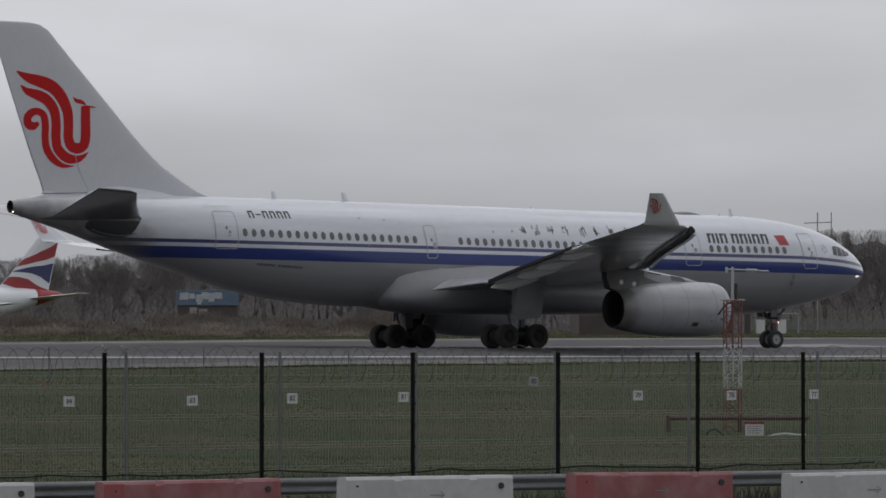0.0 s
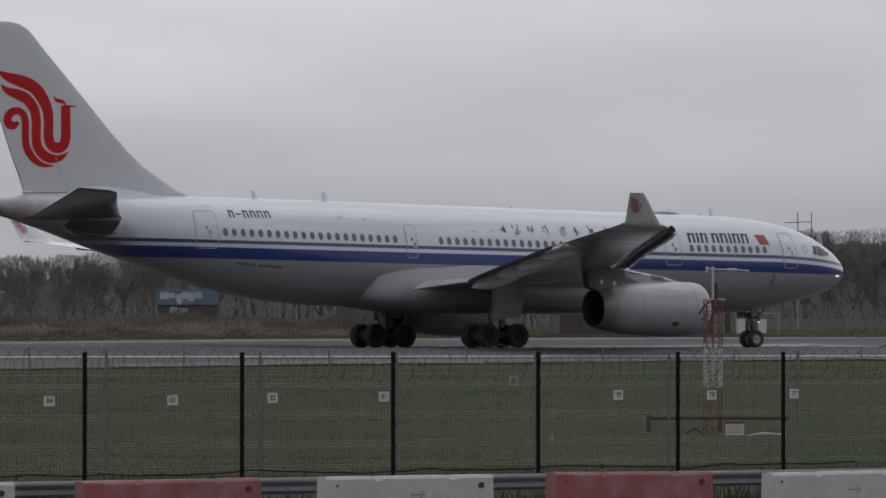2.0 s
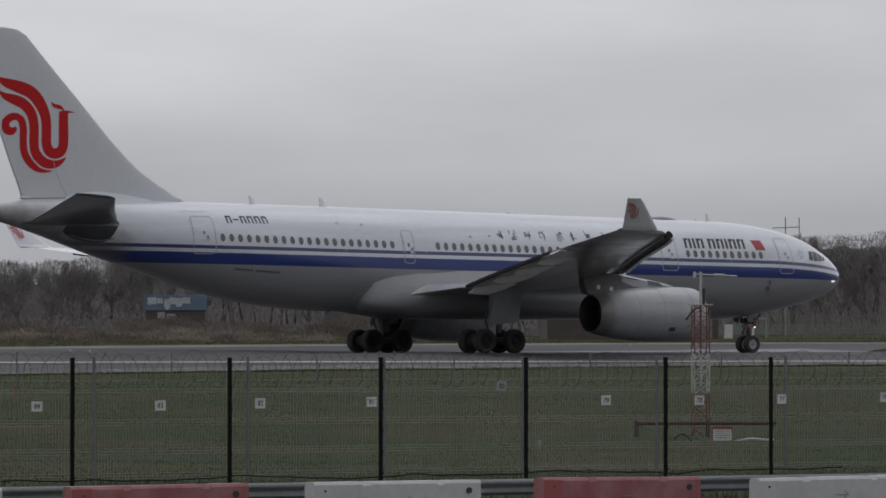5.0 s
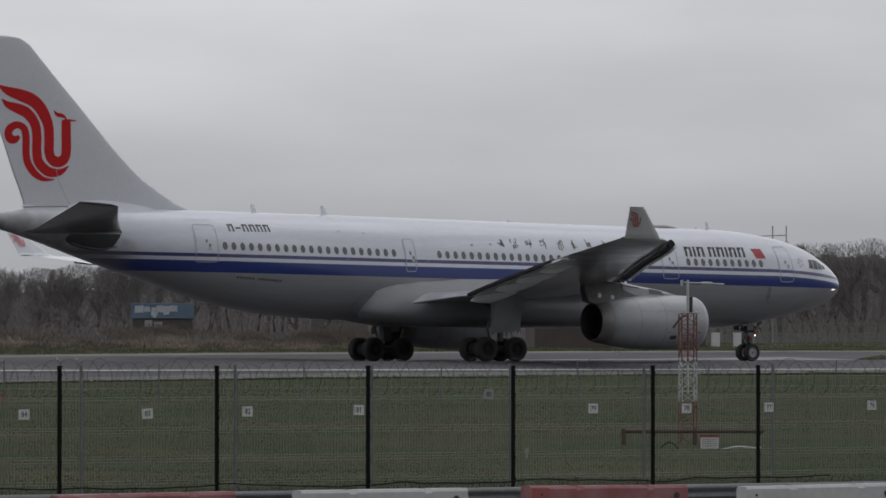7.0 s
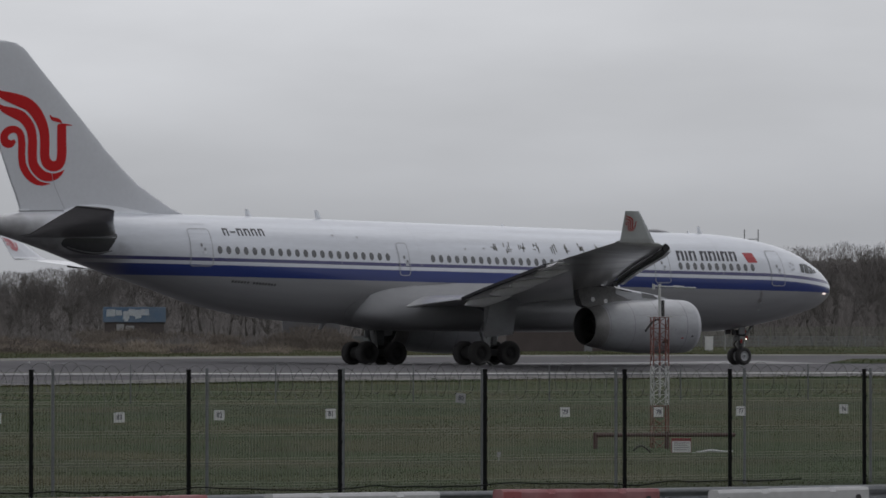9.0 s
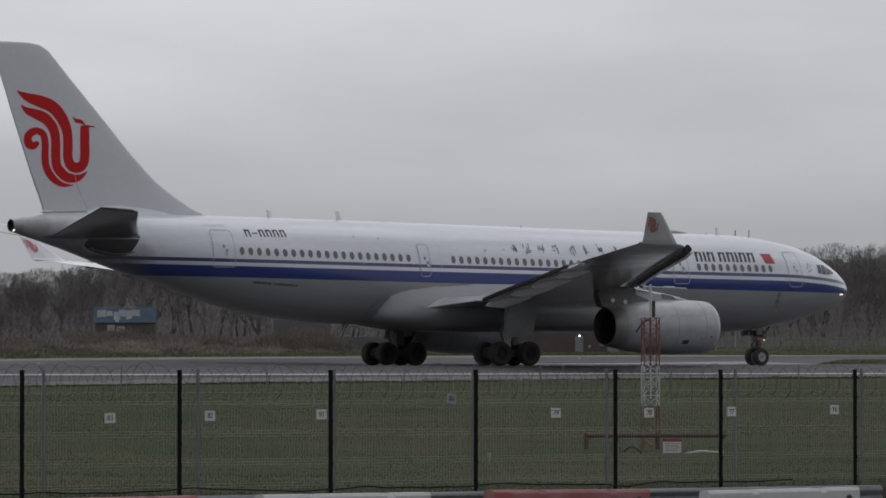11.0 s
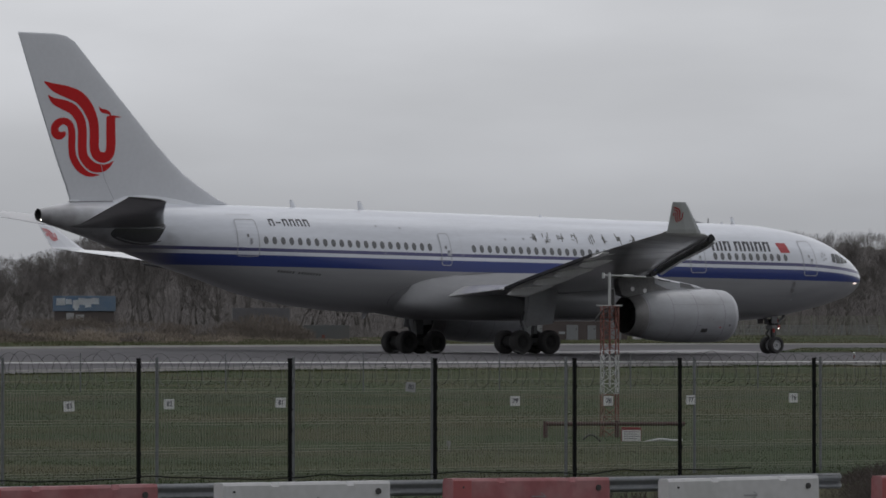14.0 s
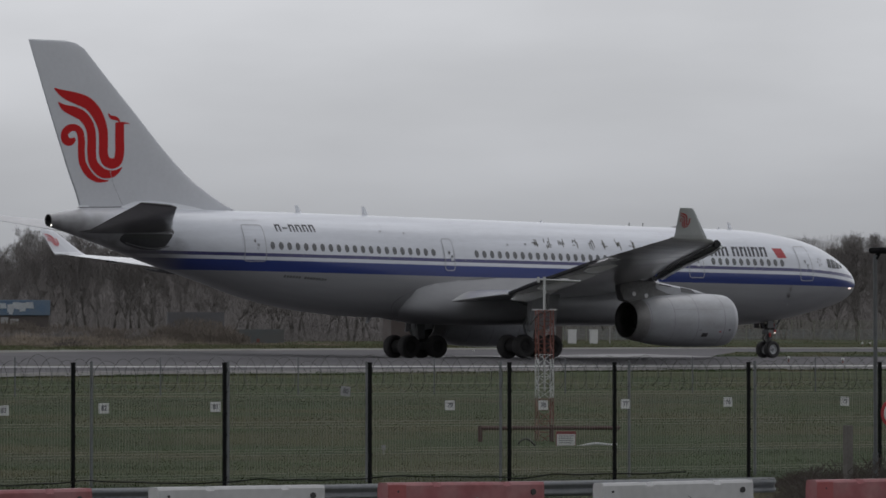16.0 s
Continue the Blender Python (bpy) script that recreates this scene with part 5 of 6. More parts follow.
for i in range(90000):
    az, d = math.radians(rng.uniform(-5.4, 7.4)), rng.uniform(322, 470)
    x, y = d * math.sin(az), d * math.cos(az)
    u_, v_ = to_uv(x, y)
    if v_ < 275.2:
        continue
    fg.append((x, y, gz(v_, u_) + lumps(u_, v_) - .012, rng.uniform(.05, .14) * (1 + .5 * noise.noise(Vector((x * .2, y * .08, 5)))), rng.uniform(.04, .08), 1.1 * rng.rand()))
slivers("far_grass", fg, M_FARGRASS, "rough winter grass beyond the runway", "grass")
slivers("dry_scrub", tussocks(950, 378, 434, -5.5, -0.95, 4) + tussocks(260, 350, 380, -5.5, -0.9, 14, .34) + tussocks(60, 400, 432, -0.95, 1.0, 7, .5), M_STRAW, "tussocky bank of tall dry brown grass beyond the runway", "scrub")


def branch_mesh(name, segs, material, parent, n=5):
    verts, faces = [], []
    for a, b, ra, rb in segs:
        a, b = Vector(a), Vector(b)
        q = (b - a).to_track_quat("Z", "Y")
        k = len(verts)
        for p, r in ((a, ra), (b, rb)):
            for i in range(n):
                verts.append(p + q @ Vector((r * math.cos(2 * math.pi * i / n), r * math.sin(2 * math.pi * i / n), 0)))
        for i in range(n):
            faces.append((k + i, k + (i + 1) % n, k + n + (i + 1) % n, k + n + i))
        faces.append(tuple(range(k + n, k + 2 * n)))
        faces.append(tuple(range(k, k + n))[::-1])
    return mesh_ob(name, verts, faces, material, parent, smooth=True)


def bare_tree(name, seed, height, spread, label, twigs=1500, category="tree"):
    """A leafless tree: tapered trunk, forking limbs, a crown of fine twigs with an uneven outline."""
    r = random.Random(seed)
    tree = thing(name, label, category)
    segs, tips = [], []

    def grow(p, d, ln, rad, depth):
        steps = 3
        for i in range(steps):
            d = (d + Vector((r.uniform(-.22, .22), r.uniform(-.22, .22), r.uniform(-.02, .16)))).normalized()
            q = p + d * ln / steps
            segs.append((p, q, rad, rad * .8))
            p, rad = q, rad * .8
            if depth >= 1:
                tips.append((p, d, ln))
        if depth < 3:
            for k in range(r.choice((2, 3, 3))):
                e = (d + Vector((r.uniform(-1, 1) * spread, r.uniform(-1, 1) * spread, r.uniform(-.1, .5)))).normalized()
                grow(p, e, ln * r.uniform(.58, .82), rad * .68, depth + 1)
    for k in range(r.choice((1, 1, 2))):
        grow(Vector((r.uniform(-.4, .4) * k, r.uniform(-.4, .4) * k, -.2)), Vector((r.uniform(-.1, .1), r.uniform(-.1, .1), 1)), height * .36, height * .016, 0)
    top = max(q.z for _, q, _, _ in segs) + .4
    s = height / top
    segs = [(a * s, b * s, ra * s, rb * s) for a, b, ra, rb in segs]
    branch_mesh("trunk", segs, M_BARK, tree)
    verts, faces = [], []
    for i in range(twigs):
        p, d, ln = r.choice(tips)
        p = p * s + Vector((r.uniform(-.3, .3), r.uniform(-.3, .3), r.uniform(-.4, .3)))
        e = (d + Vector((r.uniform(-1, 1), r.uniform(-1, 1), r.uniform(-.3, .9)))).normalized()
        l2, w = r.uniform(.35, 1.0) * height / 12, r.uniform(.009, .023) * height / 12
        x = e.cross(Vector((r.uniform(-1, 1), r.uniform(-1, 1), r.uniform(-1, 1)))).normalized() * w
        k = len(verts)
        m = p + e * l2 * .55 + Vector((r.uniform(-.1, .1), r.uniform(-.1, .1), 0))
        verts += [p - x, p + x, m + x * .7, m - x * .7, p + e * l2]
        faces += [(k, k + 1, k + 2, k + 3), (k + 3, k + 2, k + 4)]
    mesh_ob("crown", verts, faces, M_TWIG, tree)
    return tree


def wood_top(px):
    """Height of the woods' top by bearing (degrees right of the first line of sight)."""
    return float(np.interp(px, [-5, -4.4, -3.8, -3.2, -2.75, -2.4, -1.5, -1, 2, 3.8, 4.6, 6.5, 8], [10.9, 11.6, 12.1, 12.3, 14.4, 16.4, 16.2, 15.0, 14.2, 14.6, 15.5, 15.9, 15.9]))


MASTERS = [bare_tree("tree", 3 + i, 12.0, .62 + .06 * i, "bare grey-brown winter tree at the wood's edge", 2900) for i in range(6)]
rt = random.Random(9)
for i in range(104):
    az = -5.4 + 13.2 * (i + rt.uniform(-.4, .4)) / 103
    d = rt.uniform(640, 700)
    x, y = d * math.sin(radians(az)), d * math.cos(radians(az))
    h = wood_top(az) * rt.uniform(.80, .98) * d / 690
    m = Matrix.LocRotScale((x, y, gz(to_uv(x, y)[1]) - .1), Euler((0, 0, rt.uniform(0, 6.28))), None)
    src = MASTERS[i % 6]
    if i < 6:
        t_ = src
        t_.matrix_basis = m
    else:
        t_ = copy_thing(src, m)
    t_.scale = (h / 12.0 * rt.uniform(.9, 1.25),) * 2 + (h / 12.0,)
    tagged(t_, group="woodland edge")
for az, d, h in ((-1.22, 590, 5.4), (-3.25, 585, 7.6), (-3.95, 600, 6.2), (5.75, 560, 8.6), (5.55, 575, 8.0), (6.1, 570, 9.0), (5.0, 600, 9.6), (6.55, 590, 10.2), (6.9, 575, 9.2), (4.6, 610, 9.0), (7.3, 590, 10.0)):
    x, y = d * math.sin(radians(az)), d * math.cos(radians(az))
    t_ = copy_thing(MASTERS[int(h * 10) % 6], Matrix.LocRotScale((x, y, gz(to_uv(x, y)[1]) - .1), Euler((0, 0, h)), None))
    t_.scale = (h / 12, h / 12, h / 12)
    tagged(t_, "dark bare tree standing before the wood", "tree", group="trees before the wood")
# thicket behind and below them
sp = []
for i in range(240000):
    az, d = rng.uniform(-5.6, 8.0), rng.uniform(622, 690)
    x, y = d * math.sin(radians(az)), d * math.cos(radians(az))
    tall = wood_top(az) * (.93 + .09 * noise.noise(Vector((az * 3, d * .02, 0)))) * d / 690
    z0 = rng.uniform(0, .98) * tall
    sp.append((x, y, .5 + z0, min(max(.3, tall - z0), rng.uniform(.3, .75)), rng.uniform(.025, .05), .55 * rng.rand()))
slivers("far_wood", sp, M_TWIG, "dense grey-brown leafless wood in the distance", "woodland")
# the closed mass of the wood behind its edge: a rough ridge
verts, faces = [], []
na, nh = 420, 26
for i in range(na + 1):
    az = -6.2 + 15.0 * i / na
    for j in range(nh + 1):
        q = j / nh
        d = 702 + 26 * q + 1.0 * noise.noise(Vector((az * 9, q * 3, 2))) + .25 * noise.noise(Vector((az * 60, q * 5, 7)))
        z = .3 + wood_top(az) * float(np.interp(az, [-5, -2.8, -2.2, 3, 4, 8], [.80, .84, .90, .90, .98, .98])) * q * (.90 + .07 * noise.noise(Vector((az * 5, 1, 4))) + .05 * noise.noise(Vector((az * 23, 1, 8))))
        verts.append((d * math.sin(radians(az)), d * math.cos(radians(az)), z))
for i in range(na):
    for j in range(nh):
        a = i * (nh + 1) + j
        faces.append((a, a + nh + 1, a + nh + 2, a + 1))
tagged(mesh_ob("wood_mass", verts, faces, M_WOODMASS), "closed mass of the leafless wood, grey-brown", "woodland", kind="stuff")
# dark bushes along the edge
sp = []
for i in range(16000):
    az = rng.uniform(-5.4, 7.6)
    d = rng.uniform(436, 470) if az < -0.9 else rng.uniform(600, 640)
    k = noise.noise(Vector((az * 2.2, 0, 5)))
    if az < -0.9 and k < -.12:
        continue
    x, y = d * math.sin(radians(az)), d * math.cos(radians(az))
    hgt = (1.7 + 1.5 * k) if az < -0.9 else 3.0 + 2 * k
    sp.append((x, y, gz(to_uv(x, y)[1]) - .1 + rng.uniform(0, .5) * hgt, rng.uniform(.25, .6) * hgt * .7, rng.uniform(.04, .09), 1.2 * rng.rand()))
bush = []
for az, d, hgt, wid in ((-1.0, 552, 3.0, 3.5), (-0.66, 552, 3.2, 3.5), (-0.3, 552, 2.8, 3.5), (-3.05, 612, 4.3, 4.0), (-2.6, 612, 4.2, 4.0), (-0.62, 438, 2.6, 3.8), (-0.95, 440, 1.7, 2.6), (-0.35, 440, 1.3, 2.2), (-4.2, 432, 1.6, 3.0), (-3.7, 432, 1.2, 2.6), (-4.6, 430, 1.9, 3.0), (-1.6, 442, 1.5, 2.4), (-2.6, 500, 3.0, 3.5), (-3.0, 520, 3.2, 4.0), (-2.1, 560, 3.6, 4.0), (-1.75, 540, 3.2, 4.0), (-1.4, 545, 2.8, 3.0)):
    x0_, y0_ = d * math.sin(radians(az)), d * math.cos(radians(az))
    for i in range(4200 if d > 450 else 3600):
        a, q = rng.uniform(0, 6.28), rng.rand() ** .5
        z_ = hgt * rng.rand() * math.sqrt(max(0, 1 - q * q))
        x, y = x0_ + wid * q * math.cos(a), y0_ + wid * q * math.sin(a)
        bush.append((x, y, gz(to_uv(x, y)[1]) - .1 + z_ * .8, rng.uniform(.25, .6), rng.uniform(.03, .06), rng.uniform(.1, 1.2)))
slivers("bush", bush, M_BUSH, "rounded brown leafless bushes on the grass bank", "bush")
slivers("thicket", sp, M_TWIG, "dark leafless bushes before the wood", "bushes")


# ---- fences ----
PITCH = 2.535


def mesh_panel(parent, x0, x1, z0, z1, material, step, wire, bands, name="mesh_panel"):
    """Welded mesh: upright wires, pairs of level wires at the folds."""
    bm = bmesh.new()
    n = int((x1 - x0) / step)
    for i in range(n + 1):
        x = x0 + (x1 - x0) * i / n
        vs = []
        for z in (z0, z1):
            vs.append([bm.verts.new((x + a, b, z)) for a, b in ((-wire, -wire), (wire, -wire), (0, wire))])
        for k in range(3):
            bm.faces.new((vs[0][k], vs[0][(k + 1) % 3], vs[1][(k + 1) % 3], vs[1][k]))
    for z, off in bands:
        vs = []
        for x in (x0, x1):
            vs.append([bm.verts.new((x, off + a, z + b)) for a, b in ((-wire * 1.3, -wire * 1.3), (wire * 1.3, -wire * 1.3), (0, wire * 1.6))])
        for k in range(3):
            bm.faces.new((vs[0][k], vs[1][k], vs[1][(k + 1) % 3], vs[0][(k + 1) % 3]))
    return part(name, bm, material, parent)


def black_fence():
    f = thing("fence", "black steel post and welded mesh security fence on grass", "fence", (-4.57, 70.97, -1.66), HEADING)
    st = [-PITCH * 2, -PITCH, 0, PITCH, 2 * PITCH, 3 * PITCH, 4 * PITCH, 12.12, 12.12 + PITCH + .08, 12.12 + 2 * PITCH + .21, 12.12 + 3 * PITCH + .25]
    for i, x in enumerate(st):
        bm = bmesh.new()
        add_box(bm, (x - .025, -.02, -.25), (x + .025, .02, 1.74), .005)
        add_box(bm, (x - .028, -.023, 1.74), (x + .028, .023, 1.77), .006)
        p = part("post", bm, M_BLACKPOST, f, "black square steel post with cap")
        for z in (.15, .45, .75, 1.05, 1.35, 1.65):
            box("clamp", (x - .029, -.028, z - .018), (x + .029, -.019, z + .018), M_BLACKPOST, p)
        if i + 1 < len(st):
            bands = [(z, o) for z0 in (.08, .43, 1.22) for z, o in ((z0 - .04, 0), (z0, -.02), (z0 + .04, 0))]
            mesh_panel(f, x + .03, st[i + 1] - .03, .02, 1.27, M_WIRE, .05, .0015, bands)
            mesh_panel(f, x + .03, st[i + 1] - .03, 1.27, 1.70, M_WIRE, .10, .0015, [(1.68, 0)], "upper_mesh")
    return f


def coil(parent, x0, x1, z, r, turns):
    verts, faces = [], []
    n, w = 30 * turns, .0036
    for i in range(n + 1):
        a = 2 * math.pi * i * turns / n
        c = Vector((x0 + (x1 - x0) * i / n + .03 * math.sin(a * .37 + x0) + .02 * math.sin(a * .83 + 2 * x0), r * math.cos(a), z + r * math.sin(a) * (1 + .10 * math.sin(a * .31 + x0)) + .03 * math.sin(a * .17 + x0)))
        o = Vector((0, math.cos(a), math.sin(a)))
        for q in (o * w, -o * w * .5 + Vector((w, 0, 0)), -o * w * .5 - Vector((w, 0, 0))):
            verts.append(c + q)
    for i in range(n):
        for k in range(3):
            a, b = i * 3 + k, i * 3 + (k + 1) % 3
            faces.append((a, b, b + 3, a + 3))
    return mesh_ob("wire_coil", verts, faces, M_COIL, parent, "coil of galvanised barbed wire")


def grey_fence():
    f = thing("fence", "galvanised mesh boundary fence topped with barbed wire coil and numbered plates", "fence", (-4.49, 74.46, -1.68), HEADING)
    st = [0.0 + k * PITCH for k in range(-3, 9)]
    for k, dx in ((4, .075), (5, -.06), (6, -.06), (7, -.06), (8, -.06), (9, -.02)):      # uneven bays
        st[k] += dx
    for i, x in enumerate(st):
        bm = bmesh.new()
        add_box(bm, (x - .018, -.015, -.25), (x + .018, .015, 1.80), .004)
        for z in (.2, .5, .8, 1.1, 1.4, 1.65):
            add_box(bm, (x - .022, -.022, z - .018), (x + .022, -.014, z + .018), .002)
        part("post", bm, M_GREYPOST, f, "galvanised square steel post")
        if i + 1 < len(st):
            x1 = st[i + 1]
            bands = [(z, o) for z0 in (.10, .45, .86, 1.29) for z, o in ((z0 - .04, 0), (z0, -.02), (z0 + .04, 0))]
            mesh_panel(f, x + .03, x1 - .03, .02, 1.32, M_WIREG, .05, .0021, bands)
            mesh_panel(f, x + .03, x1 - .03, 1.32, 1.62, M_WIREG, .16, .0018, [(1.62, 0), (1.74, 0.0), (1.46, 0)], "barbed_wire")
            coil(f, x, x1, 1.61, .235, 10 + i % 2)
            xm = (x + x1) / 2
            bm = bmesh.new()
            add_rod(bm, (xm, 0, 1.30), (xm, 0, 1.86), .011, n=6)
            part("coil_stay", bm, M_GREYPOST, f)
    return f


def text_mesh(body, size):
    cu = bpy.data.curves.new("number", "FONT")
    cu.offset = .002
    cu.body, cu.size, cu.align_x, cu.align_y, cu.extrude = body, size, "CENTER", "CENTER", .001
    ob = bpy.data.objects.new("number", cu)
    scene.collection.objects.link(ob)
    me = bpy.data.meshes.new_from_object(ob.evaluated_get(bpy.context.evaluated_depsgraph_get()))
    bpy.data.objects.remove(ob)
    me.materials.clear()
    me.materials.append(M_NUMBER)
    return me


black_fence()
grey_fence()
for num, s_, z in (("84", -.94, -.58), ("83", 1.11, -.58), ("82", 2.82, -.56), ("81", 4.78, -.55), ("80", 7.14, -.33), ("79", 9.10, -.55), ("78", 10.90, -.56), ("77", 12.53, -.55), ("76", 14.62, -.53), ("75", 17.08, -.53)):
    s_ -= .03
    x, y = -4.49 + s_ * CH + .05 * SH, 74.46 + s_ * SH - .05 * CH
    tilt = {"80": 6, "83": -2, "75": 3}.get(num, 0)
    sg = thing("number_plate_sign", "small white plate numbered " + num + " wired to the fence mesh", "sign", (x, y, z), HEADING, "fence bay numbers")
    bm = bmesh.new()
    add_box(bm, (-.09, -.006, -.073), (.09, .006, .073), .004)
    p = part("plate", bm, M_FAINT if num == "80" else M_PLATE, sg)
    p.rotation_euler = (0, radians(tilt), 0)
    t_ = new("number", text_mesh(num, .10))
    t_.parent = p
    t_.matrix_basis = pose(0, -.009, 0, 90, 0, 0)
    for k in (-.07, .07):
        r_ = rod("tie", (k, .005, .06), (k, .05, .075), .004, M_DARK, sg, n=5)
# far boundary fence before the wood
bf = thing("fence", "far pale grey mesh boundary fence before the wood", "fence", (0, 0, 0))
FAR = [(596 * math.sin(radians(a)), 596 * math.cos(radians(a))) for a in np.linspace(2.2, 8.0, 21)]
for i, (x, y) in enumerate(FAR):
    z = gz(to_uv(x, y)[1], to_uv(x, y)[0])
    rod("post", (x, y, z - .2), (x, y, 2.95), .05, M_FARMESH, bf, n=6)
    if i:
        xp, yp = FAR[i - 1]
        bm = bmesh.new()
        for k in range(48):                          # upright wires and five level ones
            px_, py_ = xp + (x - xp) * (k + .5) / 48, yp + (y - yp) * (k + .5) / 48
            add_rod(bm, (px_, py_, z), (px_, py_, 2.85), .010, n=3)
        for q in np.linspace(.05, 1, 6):
            add_rod(bm, (xp, yp, z + (2.85 - z) * q), (x, y, z + (2.85 - z) * q), .015, n=3)
        part("mesh_panel", bm, M_FARMESH, bf)
# loose cable along the fence foot
pts = [(-6 + 19.4 * i / 140) for i in range(141)]
bm = bmesh.new()
prev = None
for s_ in pts:
    z = -1.55 + .06 * noise.noise(Vector((s_ * .55, 2, 0))) + .03 * noise.noise(Vector((s_ * 1.7, 5, 0)))
    c = Vector((-4.57 + s_ * CH + .12 * SH, 70.97 + s_ * SH - .12 * CH, z))
    ring_ = [bm.verts.new(c + Vector((-SH * .0 + SH * .009 * math.cos(a), -CH * .009 * math.cos(a), .009 * math.sin(a)))) for a in (0, 1.57, 3.14, 4.71)]
    if prev:
        for k in range(4):
            bm.faces.new((prev[k], prev[(k + 1) % 4], ring_[(k + 1) % 4], ring_[k]))
    prev = ring_
tagged(part("cable", bm, M_BLACKPOST), "black cable clipped loosely along the foot of the fence", "cable")

# ---- plastic road barriers and guard rail ----
B_DIR = 32.0


def barrier(kind, material):
    label = {"red": "faded red plastic water-filled road barrier with notched top", "white": "weathered white plastic water-filled road barrier with notched top"}[kind]
    b = thing("road_barrier", label, "barrier", group="row of road barriers")
    prof = [(-.24, 0), (-.24, .16), (-.17, .30), (-.11, .52), (-.10, .86), (-.08, .89), (.08, .89), (.10, .86), (.11, .52), (.17, .30), (.24, .16), (.24, 0)]
    rings = []
    for x, k in ((0.0, .94), (.03, 1), (.56, 1), (.575, 1), (.645, 1), (.66, 1), (1.45, 1), (1.465, 1), (1.535, 1), (1.55, 1), (1.95, 1), (1.98, .94)):
        notch = .045 if x in (.575, .645, 1.465, 1.535) else 0
        rings.append([(x, y * k, min(z, .89 - notch) if z > .8 else z) for y, z in prof])
    v, f = loft(rings)
    body = mesh_ob("body", v, f, material, b)
    for x, z, r in ((1.83, .785, .032), (.12, .80, .012)):
        bm = bmesh.new()
        add_rod(bm, (x, -.115, z), (x, -.085, z), r, n=14)
        part("filler_hole", bm, M_DARK, body, "dark round filler hole")
    bm = bmesh.new()
    add_box(bm, (.98, -.112, .695), (1.15, -.100, .705))
    for sgn in (1, -1):
        vs = [bm.verts.new(q) for q in ((1.155, -.111, .70), (1.148, -.111, .710), (1.10, -.111, .70 + sgn * .042), (1.092, -.111, .70 + sgn * .034))]
        bm.faces.new(vs)
    if kind == "red":
        box("end_panel", (-.004, -.1145, .45), (.22, -.097, .872), M_REDEND, body, .006, "less faded red end panel")
    part("moulded_arrow", bm, M_SEAM, body, "small moulded arrow")
    return b


master = {"red": barrier("red", M_RED), "white": barrier("white", M_WPL)}
c32, s32 = math.cos(radians(B_DIR)), math.sin(radians(B_DIR))
used = set()
for k in range(-2, 7):
    kind = "red" if k % 2 == 0 else "white"
    s_ = k * 2.742 + (.11 if k >= 4 else 0)
    m = pose(-3.34 + s_ * c32, 51.2 + s_ * s32, -2.0 + .01 * (k % 3) - {3: .022, 4: .035}.get(k, .05 if k > 4 else 0), 0, .4 * (k % 3 - 1), B_DIR + (k % 3 - 1) * .5)
    if kind in used:
        copy_thing(master[kind], m)
    else:
        master[kind].matrix_basis = m
        used.add(kind)

rail = thing("guard_rail", "galvanised steel W-beam guard rail on posts behind the barriers", "guard rail", (-3.5, 57.4, -1.98), B_DIR + .5)
RAIL_END = 11.62
bm = bmesh.new()
prof = [(.0, .535), (-.02, .545), (-.05, .56), (-.05, .585), (-.012, .612), (-.012, .632), (-.05, .66), (-.05, .69), (-.02, .71), (0, .72)]
xs = np.linspace(-9, RAIL_END, 14)
grid = [[bm.verts.new((x, y * (1 if i < 13 else .8), z)) for y, z in prof] for i, x in enumerate(xs)]
for a, b in zip(grid, grid[1:]):
    for k in range(len(prof) - 1):
        bm.faces.new((a[k], b[k], b[k + 1], a[k + 1]))
bmesh.ops.solidify(bm, geom=bm.faces[:], thickness=.006)
part("beam", bm, M_GALV, rail, smooth=True)
for k in range(8):
    x = -8.4 + 2.5 * k
    bm = bmesh.new()
    add_box(bm, (x - .05, .02, -.2), (x + .05, .10, .68), .006)
    part("post", bm, M_GALV, rail)

# dark stalks added for the shaded growth seen below the rail
sp = []
for i in range(9000):
    s_, off = rng.uniform(-9, 11.5), rng.uniform(.35, 1.5)
    x, y = -3.5 + s_ * math.cos(radians(B_DIR + .5)) - off * math.sin(radians(B_DIR + .5)), 57.4 + s_ * math.sin(radians(B_DIR + .5)) + off * math.cos(radians(B_DIR + .5))
    sp.append((x, y, -1.97, rng.uniform(.25, .60), rng.uniform(.008, .022), .4 * rng.rand()))
slivers("rail_weeds", sp, M_BRAMBLE, "weeds behind the guard rail, coloured dark for the shade there", "weeds")

# ---- lattice wind-sensor mast beside the runway ----
MX, MY = 6.12, 111.0
MZ = gz(to_uv(MX, MY)[1]) - .05
mast = thing("lattice_mast", "small orange and white lattice mast with instrument arm", "mast", (MX, MY, MZ), 8)
H = 1.14 - MZ
hw = .16
for sx in (-1, 1):
    for sy in (-1, 1):
        for k, (z0, z1) in enumerate(((0, .95), (.95, 1.78), (1.78, H))):
            bm = bmesh.new()
            add_rod(bm, (sx * hw, sy * hw, z0 - (.1 if k == 0 else 0)), (sx * hw, sy * hw, z1), .015, n=6)
            part("leg", bm, M_MASTW if k == 1 else M_ORANGE, mast)
nb = 12
for k in range(nb):
    z0, z1 = H * k / nb, H * (k + 1) / nb
    m_ = M_MASTW if .95 <= (z0 + z1) / 2 < 1.78 else M_ORANGE
    cs = [(-hw, -hw), (hw, -hw), (hw, hw), (-hw, hw)]
    for i in range(4):
        a, b = cs[i], cs[(i + 1) % 4]
        if k % 2:
            a, b = b, a
        rod("brace", (*a, z0), (*b, z1), .0085, m_, mast, n=5)
        rod("brace", (*a, z1), (*b, z1), .007, m_, mast, n=5)
